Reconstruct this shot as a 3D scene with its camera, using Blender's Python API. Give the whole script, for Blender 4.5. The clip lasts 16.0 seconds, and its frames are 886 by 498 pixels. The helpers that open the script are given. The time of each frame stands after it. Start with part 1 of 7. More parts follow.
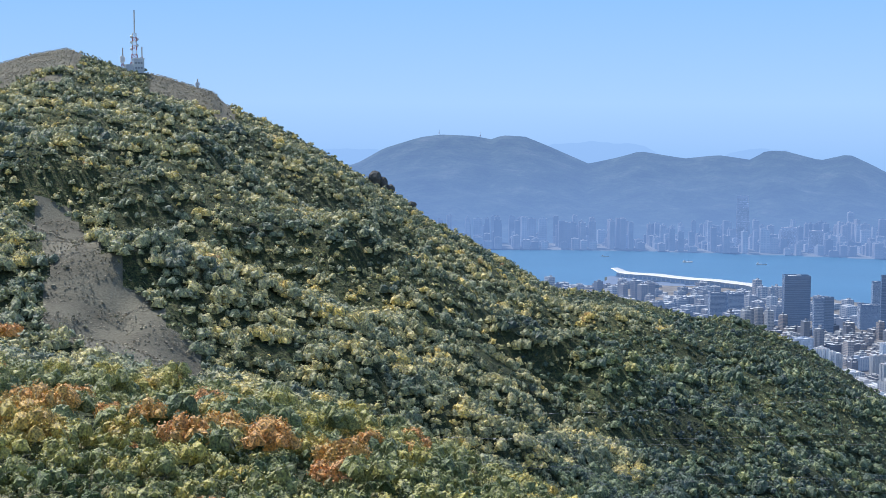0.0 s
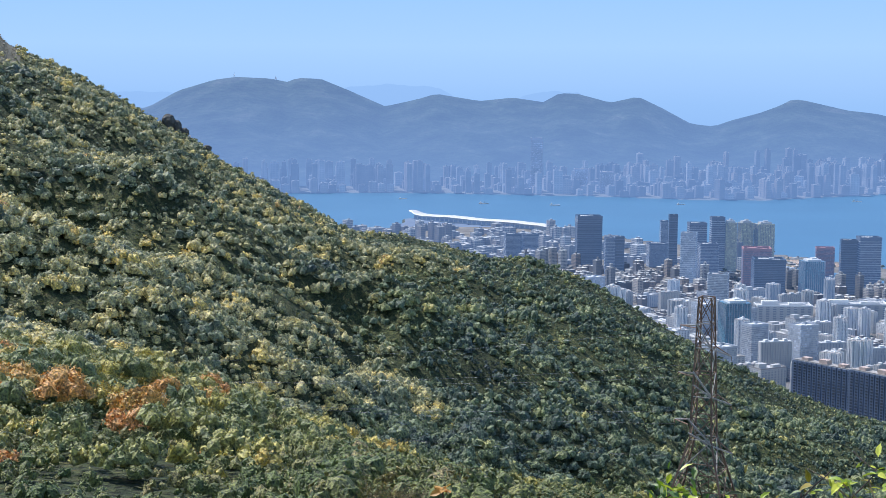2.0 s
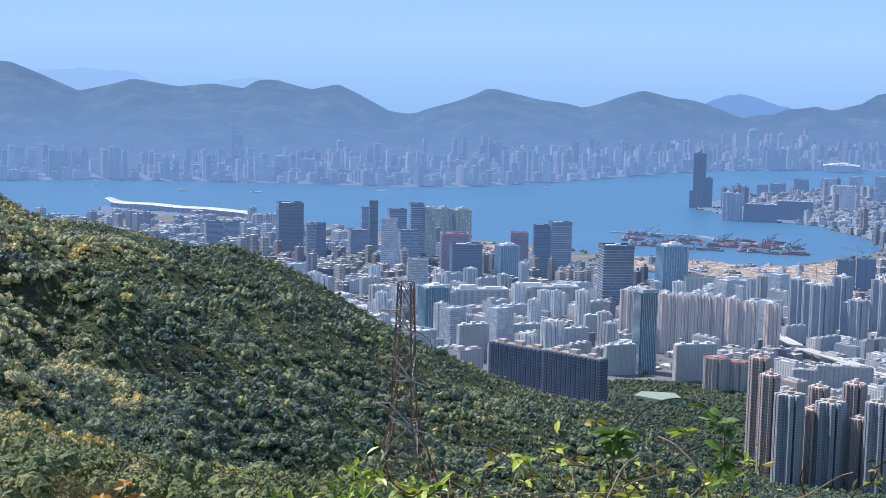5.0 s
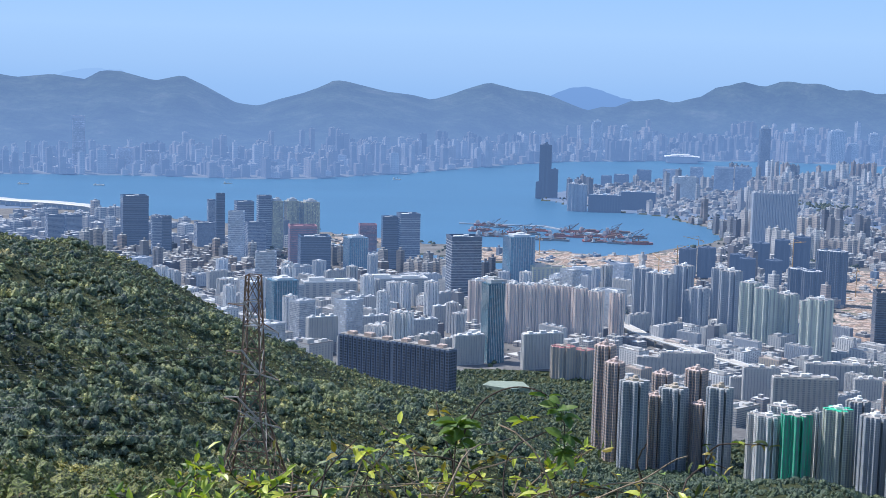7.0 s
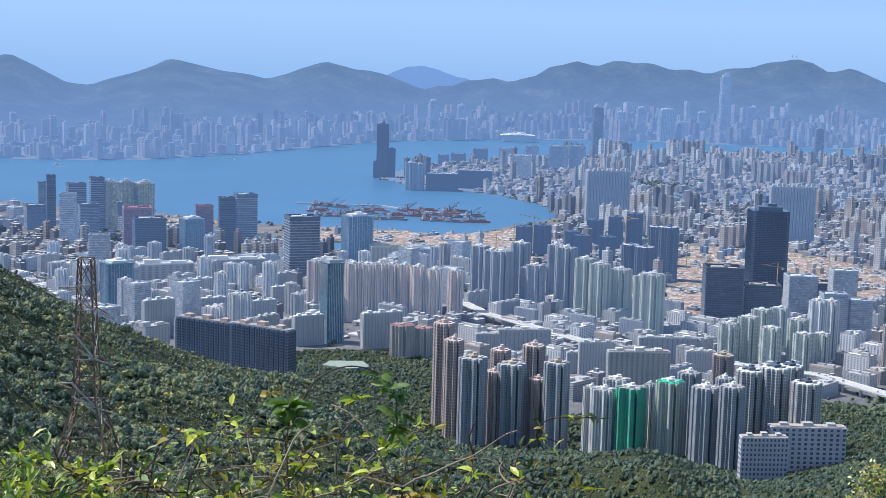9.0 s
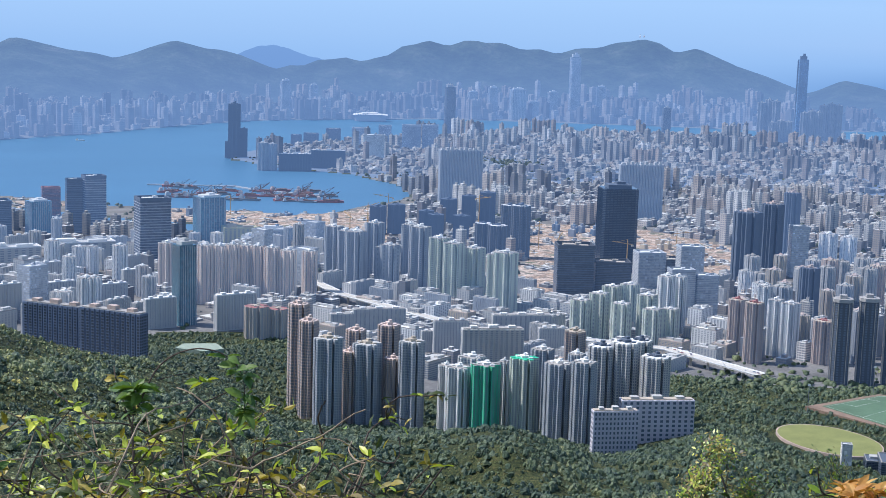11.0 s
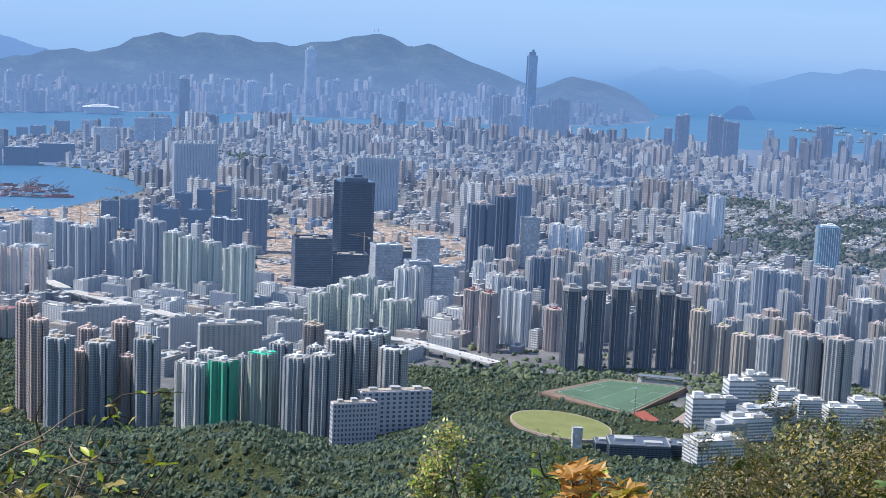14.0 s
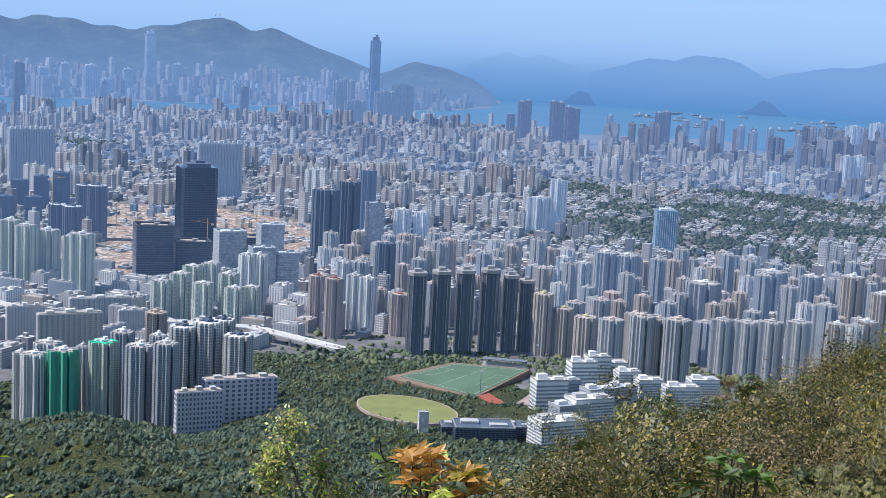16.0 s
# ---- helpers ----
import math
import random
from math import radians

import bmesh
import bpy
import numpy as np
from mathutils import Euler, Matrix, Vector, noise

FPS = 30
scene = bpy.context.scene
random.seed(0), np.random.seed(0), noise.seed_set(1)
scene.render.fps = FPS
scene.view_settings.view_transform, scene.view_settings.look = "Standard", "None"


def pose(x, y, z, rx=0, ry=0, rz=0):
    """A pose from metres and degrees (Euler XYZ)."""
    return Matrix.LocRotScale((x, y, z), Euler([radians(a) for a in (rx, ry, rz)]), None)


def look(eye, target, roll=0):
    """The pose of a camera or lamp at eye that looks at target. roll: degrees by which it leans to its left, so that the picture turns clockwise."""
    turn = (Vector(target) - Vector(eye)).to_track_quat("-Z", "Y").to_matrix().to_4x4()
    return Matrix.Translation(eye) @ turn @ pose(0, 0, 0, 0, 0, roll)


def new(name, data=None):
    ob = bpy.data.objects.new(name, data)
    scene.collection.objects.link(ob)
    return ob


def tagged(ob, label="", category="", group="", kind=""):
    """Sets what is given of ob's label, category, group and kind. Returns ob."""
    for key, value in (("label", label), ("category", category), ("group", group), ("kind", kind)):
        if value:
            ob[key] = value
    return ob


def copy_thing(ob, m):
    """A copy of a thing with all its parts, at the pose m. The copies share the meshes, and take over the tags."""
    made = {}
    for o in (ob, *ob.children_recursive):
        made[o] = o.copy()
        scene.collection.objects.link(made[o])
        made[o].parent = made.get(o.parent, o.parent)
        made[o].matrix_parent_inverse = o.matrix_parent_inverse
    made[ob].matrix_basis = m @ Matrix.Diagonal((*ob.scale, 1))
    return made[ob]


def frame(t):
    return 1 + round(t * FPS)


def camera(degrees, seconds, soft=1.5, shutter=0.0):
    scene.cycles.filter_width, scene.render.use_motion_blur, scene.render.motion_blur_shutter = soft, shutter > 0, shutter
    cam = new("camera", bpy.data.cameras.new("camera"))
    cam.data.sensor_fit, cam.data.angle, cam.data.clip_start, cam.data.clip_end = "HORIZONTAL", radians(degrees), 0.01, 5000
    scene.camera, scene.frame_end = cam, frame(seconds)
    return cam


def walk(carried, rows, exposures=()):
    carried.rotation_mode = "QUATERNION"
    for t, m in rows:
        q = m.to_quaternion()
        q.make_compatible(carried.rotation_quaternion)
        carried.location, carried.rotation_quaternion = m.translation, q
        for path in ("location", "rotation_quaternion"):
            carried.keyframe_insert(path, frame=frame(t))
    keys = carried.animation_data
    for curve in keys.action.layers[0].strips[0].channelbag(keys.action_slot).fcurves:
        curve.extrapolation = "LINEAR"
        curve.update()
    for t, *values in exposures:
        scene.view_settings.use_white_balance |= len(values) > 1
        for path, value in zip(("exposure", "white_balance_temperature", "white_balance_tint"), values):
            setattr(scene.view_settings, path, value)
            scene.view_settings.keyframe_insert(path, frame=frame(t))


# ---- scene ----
# The land is laid out at 1:2.5 beyond the viewer's own slope, so that the far shore lies within five kilometres;
# map metres times K are scene metres. The eye stands 525 map metres over the sea.
K = 0.4
EYE = 525 * K
ARM = 0.5          # the phone is held out at arm's length by somebody who turns on the spot

cam = camera(33.86, 16.0, soft=0.4)
ROWS = [           # seconds, yaw, pitch, roll
    (0.0, 4.407, -4.280, -0.307),
    (0.5, 2.243, -4.608, -0.514),
    (1.0, 0.264, -5.259, -0.386),
    (1.5, -1.768, -5.847, -0.304),
    (2.0, -3.559, -6.475, -0.335),
    (2.5, -5.355, -6.611, -0.669),
    (3.0, -7.332, -6.733, -0.868),
    (3.5, -9.253, -6.898, -0.950),
    (4.0, -11.273, -6.997, -1.032),
    (4.5, -13.371, -6.888, -1.104),
    (7.0, -21.215, -7.036, -1.375),
    (7.5, -22.708, -6.917, -1.511),
    (8.0, -24.298, -6.938, -1.547),
    (8.5, -25.995, -7.265, -1.504),
    (9.0, -27.602, -7.687, -1.495),
    (11.5, -34.989, -8.384, -1.838),
    (12.0, -36.792, -8.465, -2.029),
    (12.5, -38.703, -8.509, -2.123),
    (13.0, -40.566, -8.493, -2.190),
    (13.5, -42.180, -8.409, -2.347),
    (14.0, -43.675, -8.214, -2.479),
    (14.5, -45.097, -7.959, -2.650),
    (15.0, -46.747, -7.944, -2.772),
    (15.5, -48.298, -8.126, -2.818),
    (16.0, -49.773, -8.507, -2.899),
]
walk(cam, [(t, pose(-ARM * math.sin(radians(yaw)), ARM * math.cos(radians(yaw)), EYE, 90 + pitch, roll, yaw))
           for t, yaw, pitch, roll in ROWS], [(0.0, 0.14, 6150, 12.5), (4.5, 0.13, 6150, 12.5), (7.5, 0.07, 6150, 12.5), (16.0, 0.06, 6230, 12.0)])

# ---- light ----
SUN_AZ, SUN_EL = -47.0, 53.0
world = bpy.data.worlds.new("sky")
scene.world = world
world.use_nodes = True
wn = world.node_tree.nodes
wn.clear()
sky = wn.new("ShaderNodeTexSky")
sky.sky_type = "NISHITA"
sky.sun_disc = False
sky.sun_elevation, sky.sun_rotation = radians(SUN_EL), radians(SUN_AZ)
sky.air_density, sky.dust_density, sky.ozone_density = 1.2, 0.5, 3.0
wbg, wout = wn.new("ShaderNodeBackground"), wn.new("ShaderNodeOutputWorld")
wbg.inputs["Strength"].default_value = 0.15
world.node_tree.links.new(sky.outputs["Color"], wbg.inputs["Color"])
world.node_tree.links.new(wbg.outputs["Background"], wout.inputs["Surface"])

sun_data = bpy.data.lights.new("sun", "SUN")
sun_data.energy, sun_data.angle, sun_data.color = 4.6, radians(0.53), (1.0, 0.95, 0.87)
sun_from = Vector((math.sin(radians(SUN_AZ)) * math.cos(radians(SUN_EL)), math.cos(radians(SUN_AZ)) * math.cos(radians(SUN_EL)), math.sin(radians(SUN_EL))))
sun_lamp = new("sun", sun_data)
sun_lamp.matrix_world = look(sun_from * 300 + Vector((0, 0, EYE)), (0, 0, EYE))

# ---- materials ----
HAZE_GLOW = (0.19, 0.335, 0.64)   # haze colour, painted into distant surfaces as emission


def graph(name):
    m = bpy.data.materials.new(name)
    m.use_nodes = True
    m.node_tree.nodes.clear()
    return m, m.node_tree.nodes, m.node_tree.links


def val(nodes, links, op, a, b=None):
    n = nodes.new("ShaderNodeMath")
    n.operation = op
    for i, v in enumerate((a, b)):
        if v is None:
            continue
        if isinstance(v, (int, float)):
            n.inputs[i].default_value = v
        else:
            links.new(v, n.inputs[i])
    return n.outputs[0]


def blend(nodes, links, f, a, b, mode="MIX"):
    n = nodes.new("ShaderNodeMix")
    n.data_type, n.blend_type = "RGBA", mode
    for sock, v in ((n.inputs[0], f), (n.inputs[6], a), (n.inputs[7], b)):
        if isinstance(v, (int, float)):
            sock.default_value = v
        elif isinstance(v, tuple):
            sock.default_value = (*v, 1) if len(v) == 3 else v
        else:
            links.new(v, sock)
    return n.outputs[2]


def noise_tex(nodes, links, scale, detail=3.0, coord=None):
    n = nodes.new("ShaderNodeTexNoise")
    n.inputs["Scale"].default_value, n.inputs["Detail"].default_value = scale, detail
    if coord is None:
        coord = nodes.new("ShaderNodeNewGeometry").outputs["Position"]
    links.new(coord, n.inputs["Vector"])
    return n.outputs["Fac"]


def ramp(nodes, links, fac, stops):
    n = nodes.new("ShaderNodeValToRGB")
    while len(n.color_ramp.elements) < len(stops):
        n.color_ramp.elements.new(0.5)
    for e, (p, c) in zip(n.color_ramp.elements, stops):
        e.position, e.color = p, (*c, 1)
    links.new(fac, n.inputs["Fac"])
    return n.outputs["Color"]


def close(m, nodes, links, colour, rough=0.8, metal=0.0, bump=None, bump_dist=0.05, far=0.0, specular=0.4, rough_link=None, strength=0.6, air=None):
    """Ends a material; far: share of its light that is haze painted in as emission."""
    b = nodes.new("ShaderNodeBsdfPrincipled")
    b.inputs["Roughness"].default_value, b.inputs["Metallic"].default_value = rough, metal
    b.inputs["Specular IOR Level"].default_value = specular
    if rough_link is not None:
        links.new(rough_link, b.inputs["Roughness"])
    if isinstance(colour, tuple):
        b.inputs["Base Color"].default_value = (*colour, 1)
    else:
        links.new(colour, b.inputs["Base Color"])
    if bump is not None:
        bn = nodes.new("ShaderNodeBump")
        bn.inputs["Distance"].default_value, bn.inputs["Strength"].default_value = bump_dist, strength
        links.new(bump, bn.inputs["Height"])
        links.new(bn.outputs["Normal"], b.inputs["Normal"])
    out = nodes.new("ShaderNodeOutputMaterial")
    top = b.outputs["BSDF"]
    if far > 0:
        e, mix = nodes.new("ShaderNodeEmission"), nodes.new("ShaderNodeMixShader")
        e.inputs["Color"].default_value = (*(air or HAZE_GLOW), 1)
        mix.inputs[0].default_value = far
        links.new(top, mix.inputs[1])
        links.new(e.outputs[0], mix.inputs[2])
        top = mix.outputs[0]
    links.new(top, out.inputs["Surface"])
    return m


def plain(name, colour, rough=0.8, vary=0.25, grain=6.0, stain=0.4, bump=0.02, far=0.0, metal=0.0, specular=0.4):
    m, nodes, links = graph(name)
    fine, coarse = noise_tex(nodes, links, grain), noise_tex(nodes, links, stain, 4)
    tone = val(nodes, links, "ADD", val(nodes, links, "MULTIPLY", fine, vary), val(nodes, links, "MULTIPLY", coarse, vary * 1.4))
    tone = val(nodes, links, "ADD", tone, 1.0 - vary * 1.2)
    rnd = nodes.new("ShaderNodeObjectInfo").outputs["Random"]
    tone = val(nodes, links, "MULTIPLY", tone, val(nodes, links, "ADD", val(nodes, links, "MULTIPLY", rnd, 0.16), 0.92))
    col = blend(nodes, links, 1.0, colour, tone, "MULTIPLY")
    return close(m, nodes, links, col, rough, metal, fine if bump else None, bump, far, specular)


def foliage(name, stops, far=0.0, grain=9.0, scale2=0.05, bump=0.12, gloss=0.55, crown=False, mottle=1.0):
    """Leaves: a tint of its own for each clump, patches over the slope, and leaf-sized mottling that paints in dappled
    light.
    """
    m, nodes, links = graph(name)
    rnd = nodes.new("ShaderNodeNewGeometry").outputs["Random Per Island"]
    patch = noise_tex(nodes, links, scale2, 3)
    if crown:
        tree = nodes.new("ShaderNodeAttribute")
        tree.attribute_name = "tint"
        rnd = val(nodes, links, "ADD", val(nodes, links, "MULTIPLY", rnd, 0.22), val(nodes, links, "MULTIPLY", tree.outputs["Fac"], 0.78))
    fac = val(nodes, links, "ADD", val(nodes, links, "MULTIPLY", rnd, 0.8), val(nodes, links, "MULTIPLY", val(nodes, links, "SUBTRACT", patch, 0.40), 0.8))
    col = ramp(nodes, links, fac, stops)
    fine = noise_tex(nodes, links, grain, 4)
    tone = ramp(nodes, links, fine, [(0.35, (0.28, 0.31, 0.33)), (0.5, (1.0, 1.0, 1.0)), (0.64, (1.7, 1.65, 1.3))])
    col = blend(nodes, links, mottle, col, tone, "MULTIPLY")
    return close(m, nodes, links, col, gloss, 0, fine, bump, far, 0.35, strength=mottle)


def facade(name, wall, glass, bay=3.3, storey=3.0, far=0.0, gap=(0.3, 0.45), roof=(0.52, 0.52, 0.5), vary=0.5, rough=0.7, tints=None, share=1.0, own=False):
    """Walls of far blocks: storeys and window bays along the UV map, in map metres; roofs are plain."""
    m, nodes, links = graph(name)
    uv = nodes.new("ShaderNodeUVMap")
    sep = nodes.new("ShaderNodeSeparateXYZ")
    links.new(uv.outputs["UV"], sep.inputs[0])
    fu = val(nodes, links, "FRACT", val(nodes, links, "DIVIDE", sep.outputs["X"], bay))
    fv = val(nodes, links, "FRACT", val(nodes, links, "DIVIDE", sep.outputs["Y"], storey))
    win = val(nodes, links, "MULTIPLY", val(nodes, links, "GREATER_THAN", fu, gap[0]), val(nodes, links, "GREATER_THAN", fv, gap[1]))
    if own:
        rnd = nodes.new("ShaderNodeAttribute")
        rnd.attribute_name = "tint"
        rnd = rnd.outputs["Fac"]
    else:
        rnd = nodes.new("ShaderNodeNewGeometry").outputs["Random Per Island"]
    if tints:
        base = ramp(nodes, links, rnd, tints)
    else:
        base = blend(nodes, links, 1.0, wall, val(nodes, links, "ADD", val(nodes, links, "MULTIPLY", rnd, vary), 1 - vary / 2), "MULTIPLY")
    stain = noise_tex(nodes, links, 0.045, 4)
    base = blend(nodes, links, 1.0, base, val(nodes, links, "ADD", val(nodes, links, "MULTIPLY", stain, 1.5), 0.2), "MULTIPLY")
    col = blend(nodes, links, val(nodes, links, "MULTIPLY", win, share), base, glass)
    nz = nodes.new("ShaderNodeSeparateXYZ")
    links.new(nodes.new("ShaderNodeNewGeometry").outputs["Normal"], nz.inputs[0])
    up = val(nodes, links, "GREATER_THAN", nz.outputs["Z"], 0.5)
    patch = noise_tex(nodes, links, 0.35, 3)
    top = blend(nodes, links, 1.0, roof, val(nodes, links, "ADD", val(nodes, links, "MULTIPLY", patch, 0.9), 0.55), "MULTIPLY")
    top = blend(nodes, links, 1.0, top, val(nodes, links, "ADD", val(nodes, links, "MULTIPLY", rnd, 0.7), 0.6), "MULTIPLY")
    col = blend(nodes, links, up, col, top)
    rl = val(nodes, links, "SUBTRACT", rough, val(nodes, links, "MULTIPLY", win, 0.4))
    return close(m, nodes, links, col, rough, 0, None, 0.05, far, 0.4, rl)


def curtain(name, colour, far=0.0):
    """Glazed office walls: storeys of panes, each with a tone of its own that paints in varied reflections, between
    thin bands.
    """
    m, nodes, links = graph(name)
    pos = nodes.new("ShaderNodeNewGeometry").outputs["Position"]
    snap = nodes.new("ShaderNodeVectorMath")
    snap.operation = "SNAP"
    links.new(pos, snap.inputs[0])
    snap.inputs[1].default_value = (1.7, 1.7, 1.55)
    cell = nodes.new("ShaderNodeTexWhiteNoise")
    links.new(snap.outputs[0], cell.inputs["Vector"])
    tone = ramp(nodes, links, cell.outputs["Value"], [(0.0, (0.72, 0.74, 0.76)), (0.5, (0.96, 0.96, 0.96)), (0.9, (1.2, 1.2, 1.2)), (1.0, (1.7, 1.7, 1.65))])
    wide = noise_tex(nodes, links, 0.03, 3)
    col = blend(nodes, links, 1.0, colour, tone, "MULTIPLY")
    col = blend(nodes, links, 1.0, col, val(nodes, links, "ADD", val(nodes, links, "MULTIPLY", wide, 1.4), 0.3), "MULTIPLY")
    sep = nodes.new("ShaderNodeSeparateXYZ")
    links.new(pos, sep.inputs[0])
    band = val(nodes, links, "LESS_THAN", val(nodes, links, "FRACT", val(nodes, links, "DIVIDE", sep.outputs["Z"], 1.55)), 0.28)
    col = blend(nodes, links, val(nodes, links, "MULTIPLY", band, 0.22), col, (0.30, 0.33, 0.37))
    return close(m, nodes, links, col, 0.16, 0.0, None, 0.05, far, 0.45)


M = {}
# crown tints; the extra blue in them paints some haze over the woods
GREEN = [(0.0, (0.080, 0.110, 0.088)), (0.20, (0.210, 0.242, 0.146)), (0.42, (0.415, 0.390, 0.205)), (0.62, (0.570, 0.480, 0.205)), (0.82, (0.710, 0.540, 0.155)), (0.95, (0.640, 0.390, 0.180))]
SLOPE = [(0.0, (0.036, 0.062, 0.064)), (0.26, (0.096, 0.138, 0.094)), (0.54, (0.205, 0.246, 0.128)), (0.78, (0.335, 0.340, 0.138)), (0.96, (0.550, 0.440, 0.135))]
BANK = [(0.0, (0.066, 0.098, 0.046)), (0.28, (0.175, 0.205, 0.082)), (0.5, (0.310, 0.305, 0.110)), (0.72, (0.470, 0.400, 0.105)), (0.95, (0.580, 0.400, 0.120))]
RUST = [(0.0, (0.36, 0.33, 0.07)), (0.2, (0.48, 0.37, 0.10)), (0.45, (0.60, 0.34, 0.10)), (0.7, (0.58, 0.27, 0.10)), (0.95, (0.60, 0.44, 0.12))]
DEEP = [(0.0, (0.032, 0.058, 0.048)), (0.4, (0.062, 0.098, 0.064)), (0.75, (0.118, 0.152, 0.082)), (1.0, (0.205, 0.215, 0.095))]
TOWN = [(0.0, (0.016, 0.030, 0.022)), (0.5, (0.032, 0.052, 0.030)), (1.0, (0.060, 0.080, 0.040))]
M["wood"] = foliage("hill_leaves", GREEN, grain=2.8, bump=0.3, crown=True, mottle=0.85)
M["slope"] = foliage("slope_leaves", SLOPE, grain=2.6, bump=0.3, crown=True, mottle=0.85)
M["heath"] = foliage("heath", [(0.0, (0.15, 0.14, 0.085)), (0.35, (0.24, 0.21, 0.13)), (0.7, (0.36, 0.31, 0.20)), (1.0, (0.26, 0.26, 0.13))], grain=4, bump=0.2, mottle=0.4)
M["tuft"] = plain("grass_tuft", (0.34, 0.30, 0.22), 0.95, 0.5, 2.0, 0.12, 0.0)
M["bank"] = foliage("bank_leaves", BANK, grain=6, bump=0.15, crown=True, mottle=0.85)
M["rust"] = foliage("turning_leaves", RUST, grain=6, bump=0.15, crown=True, mottle=0.85)
M["deep"] = foliage("valley_leaves", DEEP, scale2=0.03, grain=3.2, bump=0.25, crown=True, mottle=0.8)
# far: haze painted into the town trees as emission
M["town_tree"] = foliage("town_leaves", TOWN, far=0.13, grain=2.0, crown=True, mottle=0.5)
M["scrub"] = foliage("scrub_leaves", [(0.0, (0.05, 0.085, 0.035)), (0.3, (0.12, 0.16, 0.05)), (0.6, (0.21, 0.21, 0.075)), (1.0, (0.34, 0.25, 0.12))], grain=12, crown=True)


def hill_floor():
    """Hill ground under low growth: mottled greens and browns, rough with scrub."""
    m, nodes, links = graph("hill_floor")
    big, mid, fine = noise_tex(nodes, links, 0.05, 4), noise_tex(nodes, links, 0.9, 5), noise_tex(nodes, links, 3.2, 5)
    col = ramp(nodes, links, mid, [(0.32, (0.014, 0.026, 0.012)), (0.45, (0.042, 0.060, 0.022)), (0.58, (0.070, 0.082, 0.032)), (0.72, (0.120, 0.108, 0.045))])
    col = blend(nodes, links, 1.0, col, ramp(nodes, links, big, [(0.3, (0.6, 0.65, 0.6)), (0.7, (1.3, 1.2, 1.1))]), "MULTIPLY")
    col = blend(nodes, links, 1.0, col, ramp(nodes, links, fine, [(0.34, (0.25, 0.28, 0.3)), (0.5, (1.0, 1.0, 1.0)), (0.66, (1.8, 1.8, 1.6))]), "MULTIPLY")
    both = val(nodes, links, "ADD", fine, val(nodes, links, "MULTIPLY", mid, 2.0))
    return close(m, nodes, links, col, 0.95, bump=both, bump_dist=0.5, strength=1.0)


M["soil"] = hill_floor()
M["dry_grass"] = plain("dry_grass", (0.140, 0.130, 0.092), 0.95, 1.2, 2.2, 0.10, 0.3)
# the city ground has a little haze painted in as emission
M["street"] = plain("street_ground", (0.165, 0.160, 0.155), 0.9, 1.2, 0.5, 0.04, 0.0, far=0.05)


def works_ground():
    """Bare building ground: sand, churned earth, pale hardcore and dark puddled tracks."""
    m, nodes, links = graph("building_ground")
    big, small = noise_tex(nodes, links, 0.06, 5), noise_tex(nodes, links, 0.4, 4)
    col = ramp(nodes, links, big, [(0.34, (0.12, 0.10, 0.09)), (0.42, (0.52, 0.37, 0.28)), (0.48, (0.20, 0.16, 0.13)), (0.54, (0.68, 0.55, 0.46)), (0.60, (0.26, 0.23, 0.20)), (0.68, (0.12, 0.14, 0.09))])
    col = blend(nodes, links, 1.0, col, ramp(nodes, links, small, [(0.3, (0.5, 0.5, 0.5)), (0.55, (1.0, 1.0, 1.0)), (0.75, (1.45, 1.4, 1.35))]), "MULTIPLY")
    # a trace of painted haze is mixed in here too
    return close(m, nodes, links, col, 0.95, far=0.06)


M["sand"] = works_ground()
# ground of the far shore, over half of it painted haze
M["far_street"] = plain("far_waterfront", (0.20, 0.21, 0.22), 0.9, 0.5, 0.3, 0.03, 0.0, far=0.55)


def island_finish():
    """Wooded far hills, with folds and pale scars; haze is painted on as emission, thicker towards the sea."""
    m, nodes, links = graph("island_hill")
    big, small = noise_tex(nodes, links, 0.012, 5), noise_tex(nodes, links, 0.06, 5)
    col = ramp(nodes, links, big, [(0.3, (0.006, 0.014, 0.008)), (0.5, (0.03, 0.05, 0.03)), (0.62, (0.055, 0.075, 0.05)), (0.74, (0.10, 0.11, 0.09))])
    col = blend(nodes, links, 1.0, col, ramp(nodes, links, small, [(0.3, (0.6, 0.6, 0.6)), (0.7, (1.5, 1.5, 1.5))]), "MULTIPLY")
    close(m, nodes, links, col, 0.95, far=0.66, bump=small, bump_dist=9.0)
    sep = nodes.new("ShaderNodeSeparateXYZ")
    links.new(nodes.new("ShaderNodeNewGeometry").outputs["Position"], sep.inputs[0])
    share = ramp(nodes, links, val(nodes, links, "DIVIDE", sep.outputs["Z"], 200.0), [(0.0, (0.77, 0.77, 0.77)), (0.45, (0.67, 0.67, 0.67)), (1.0, (0.54, 0.54, 0.54))])
    mix = next(n for n in nodes if n.type == "MIX_SHADER")
    links.new(share, mix.inputs[0])
    return m


M["island_hill"] = island_finish()
M["seabed"] = plain("seabed", (0.05, 0.07, 0.07), 0.9, 0.2)


# ---- map helpers ----
def at(az, d, z=0.0):
    """Scene place from a bearing in degrees (0 straight ahead of the first view, positive to the right) and map metres."""
    a = math.radians(az)
    return Vector((math.sin(a) * d * K, math.cos(a) * d * K, z * K))


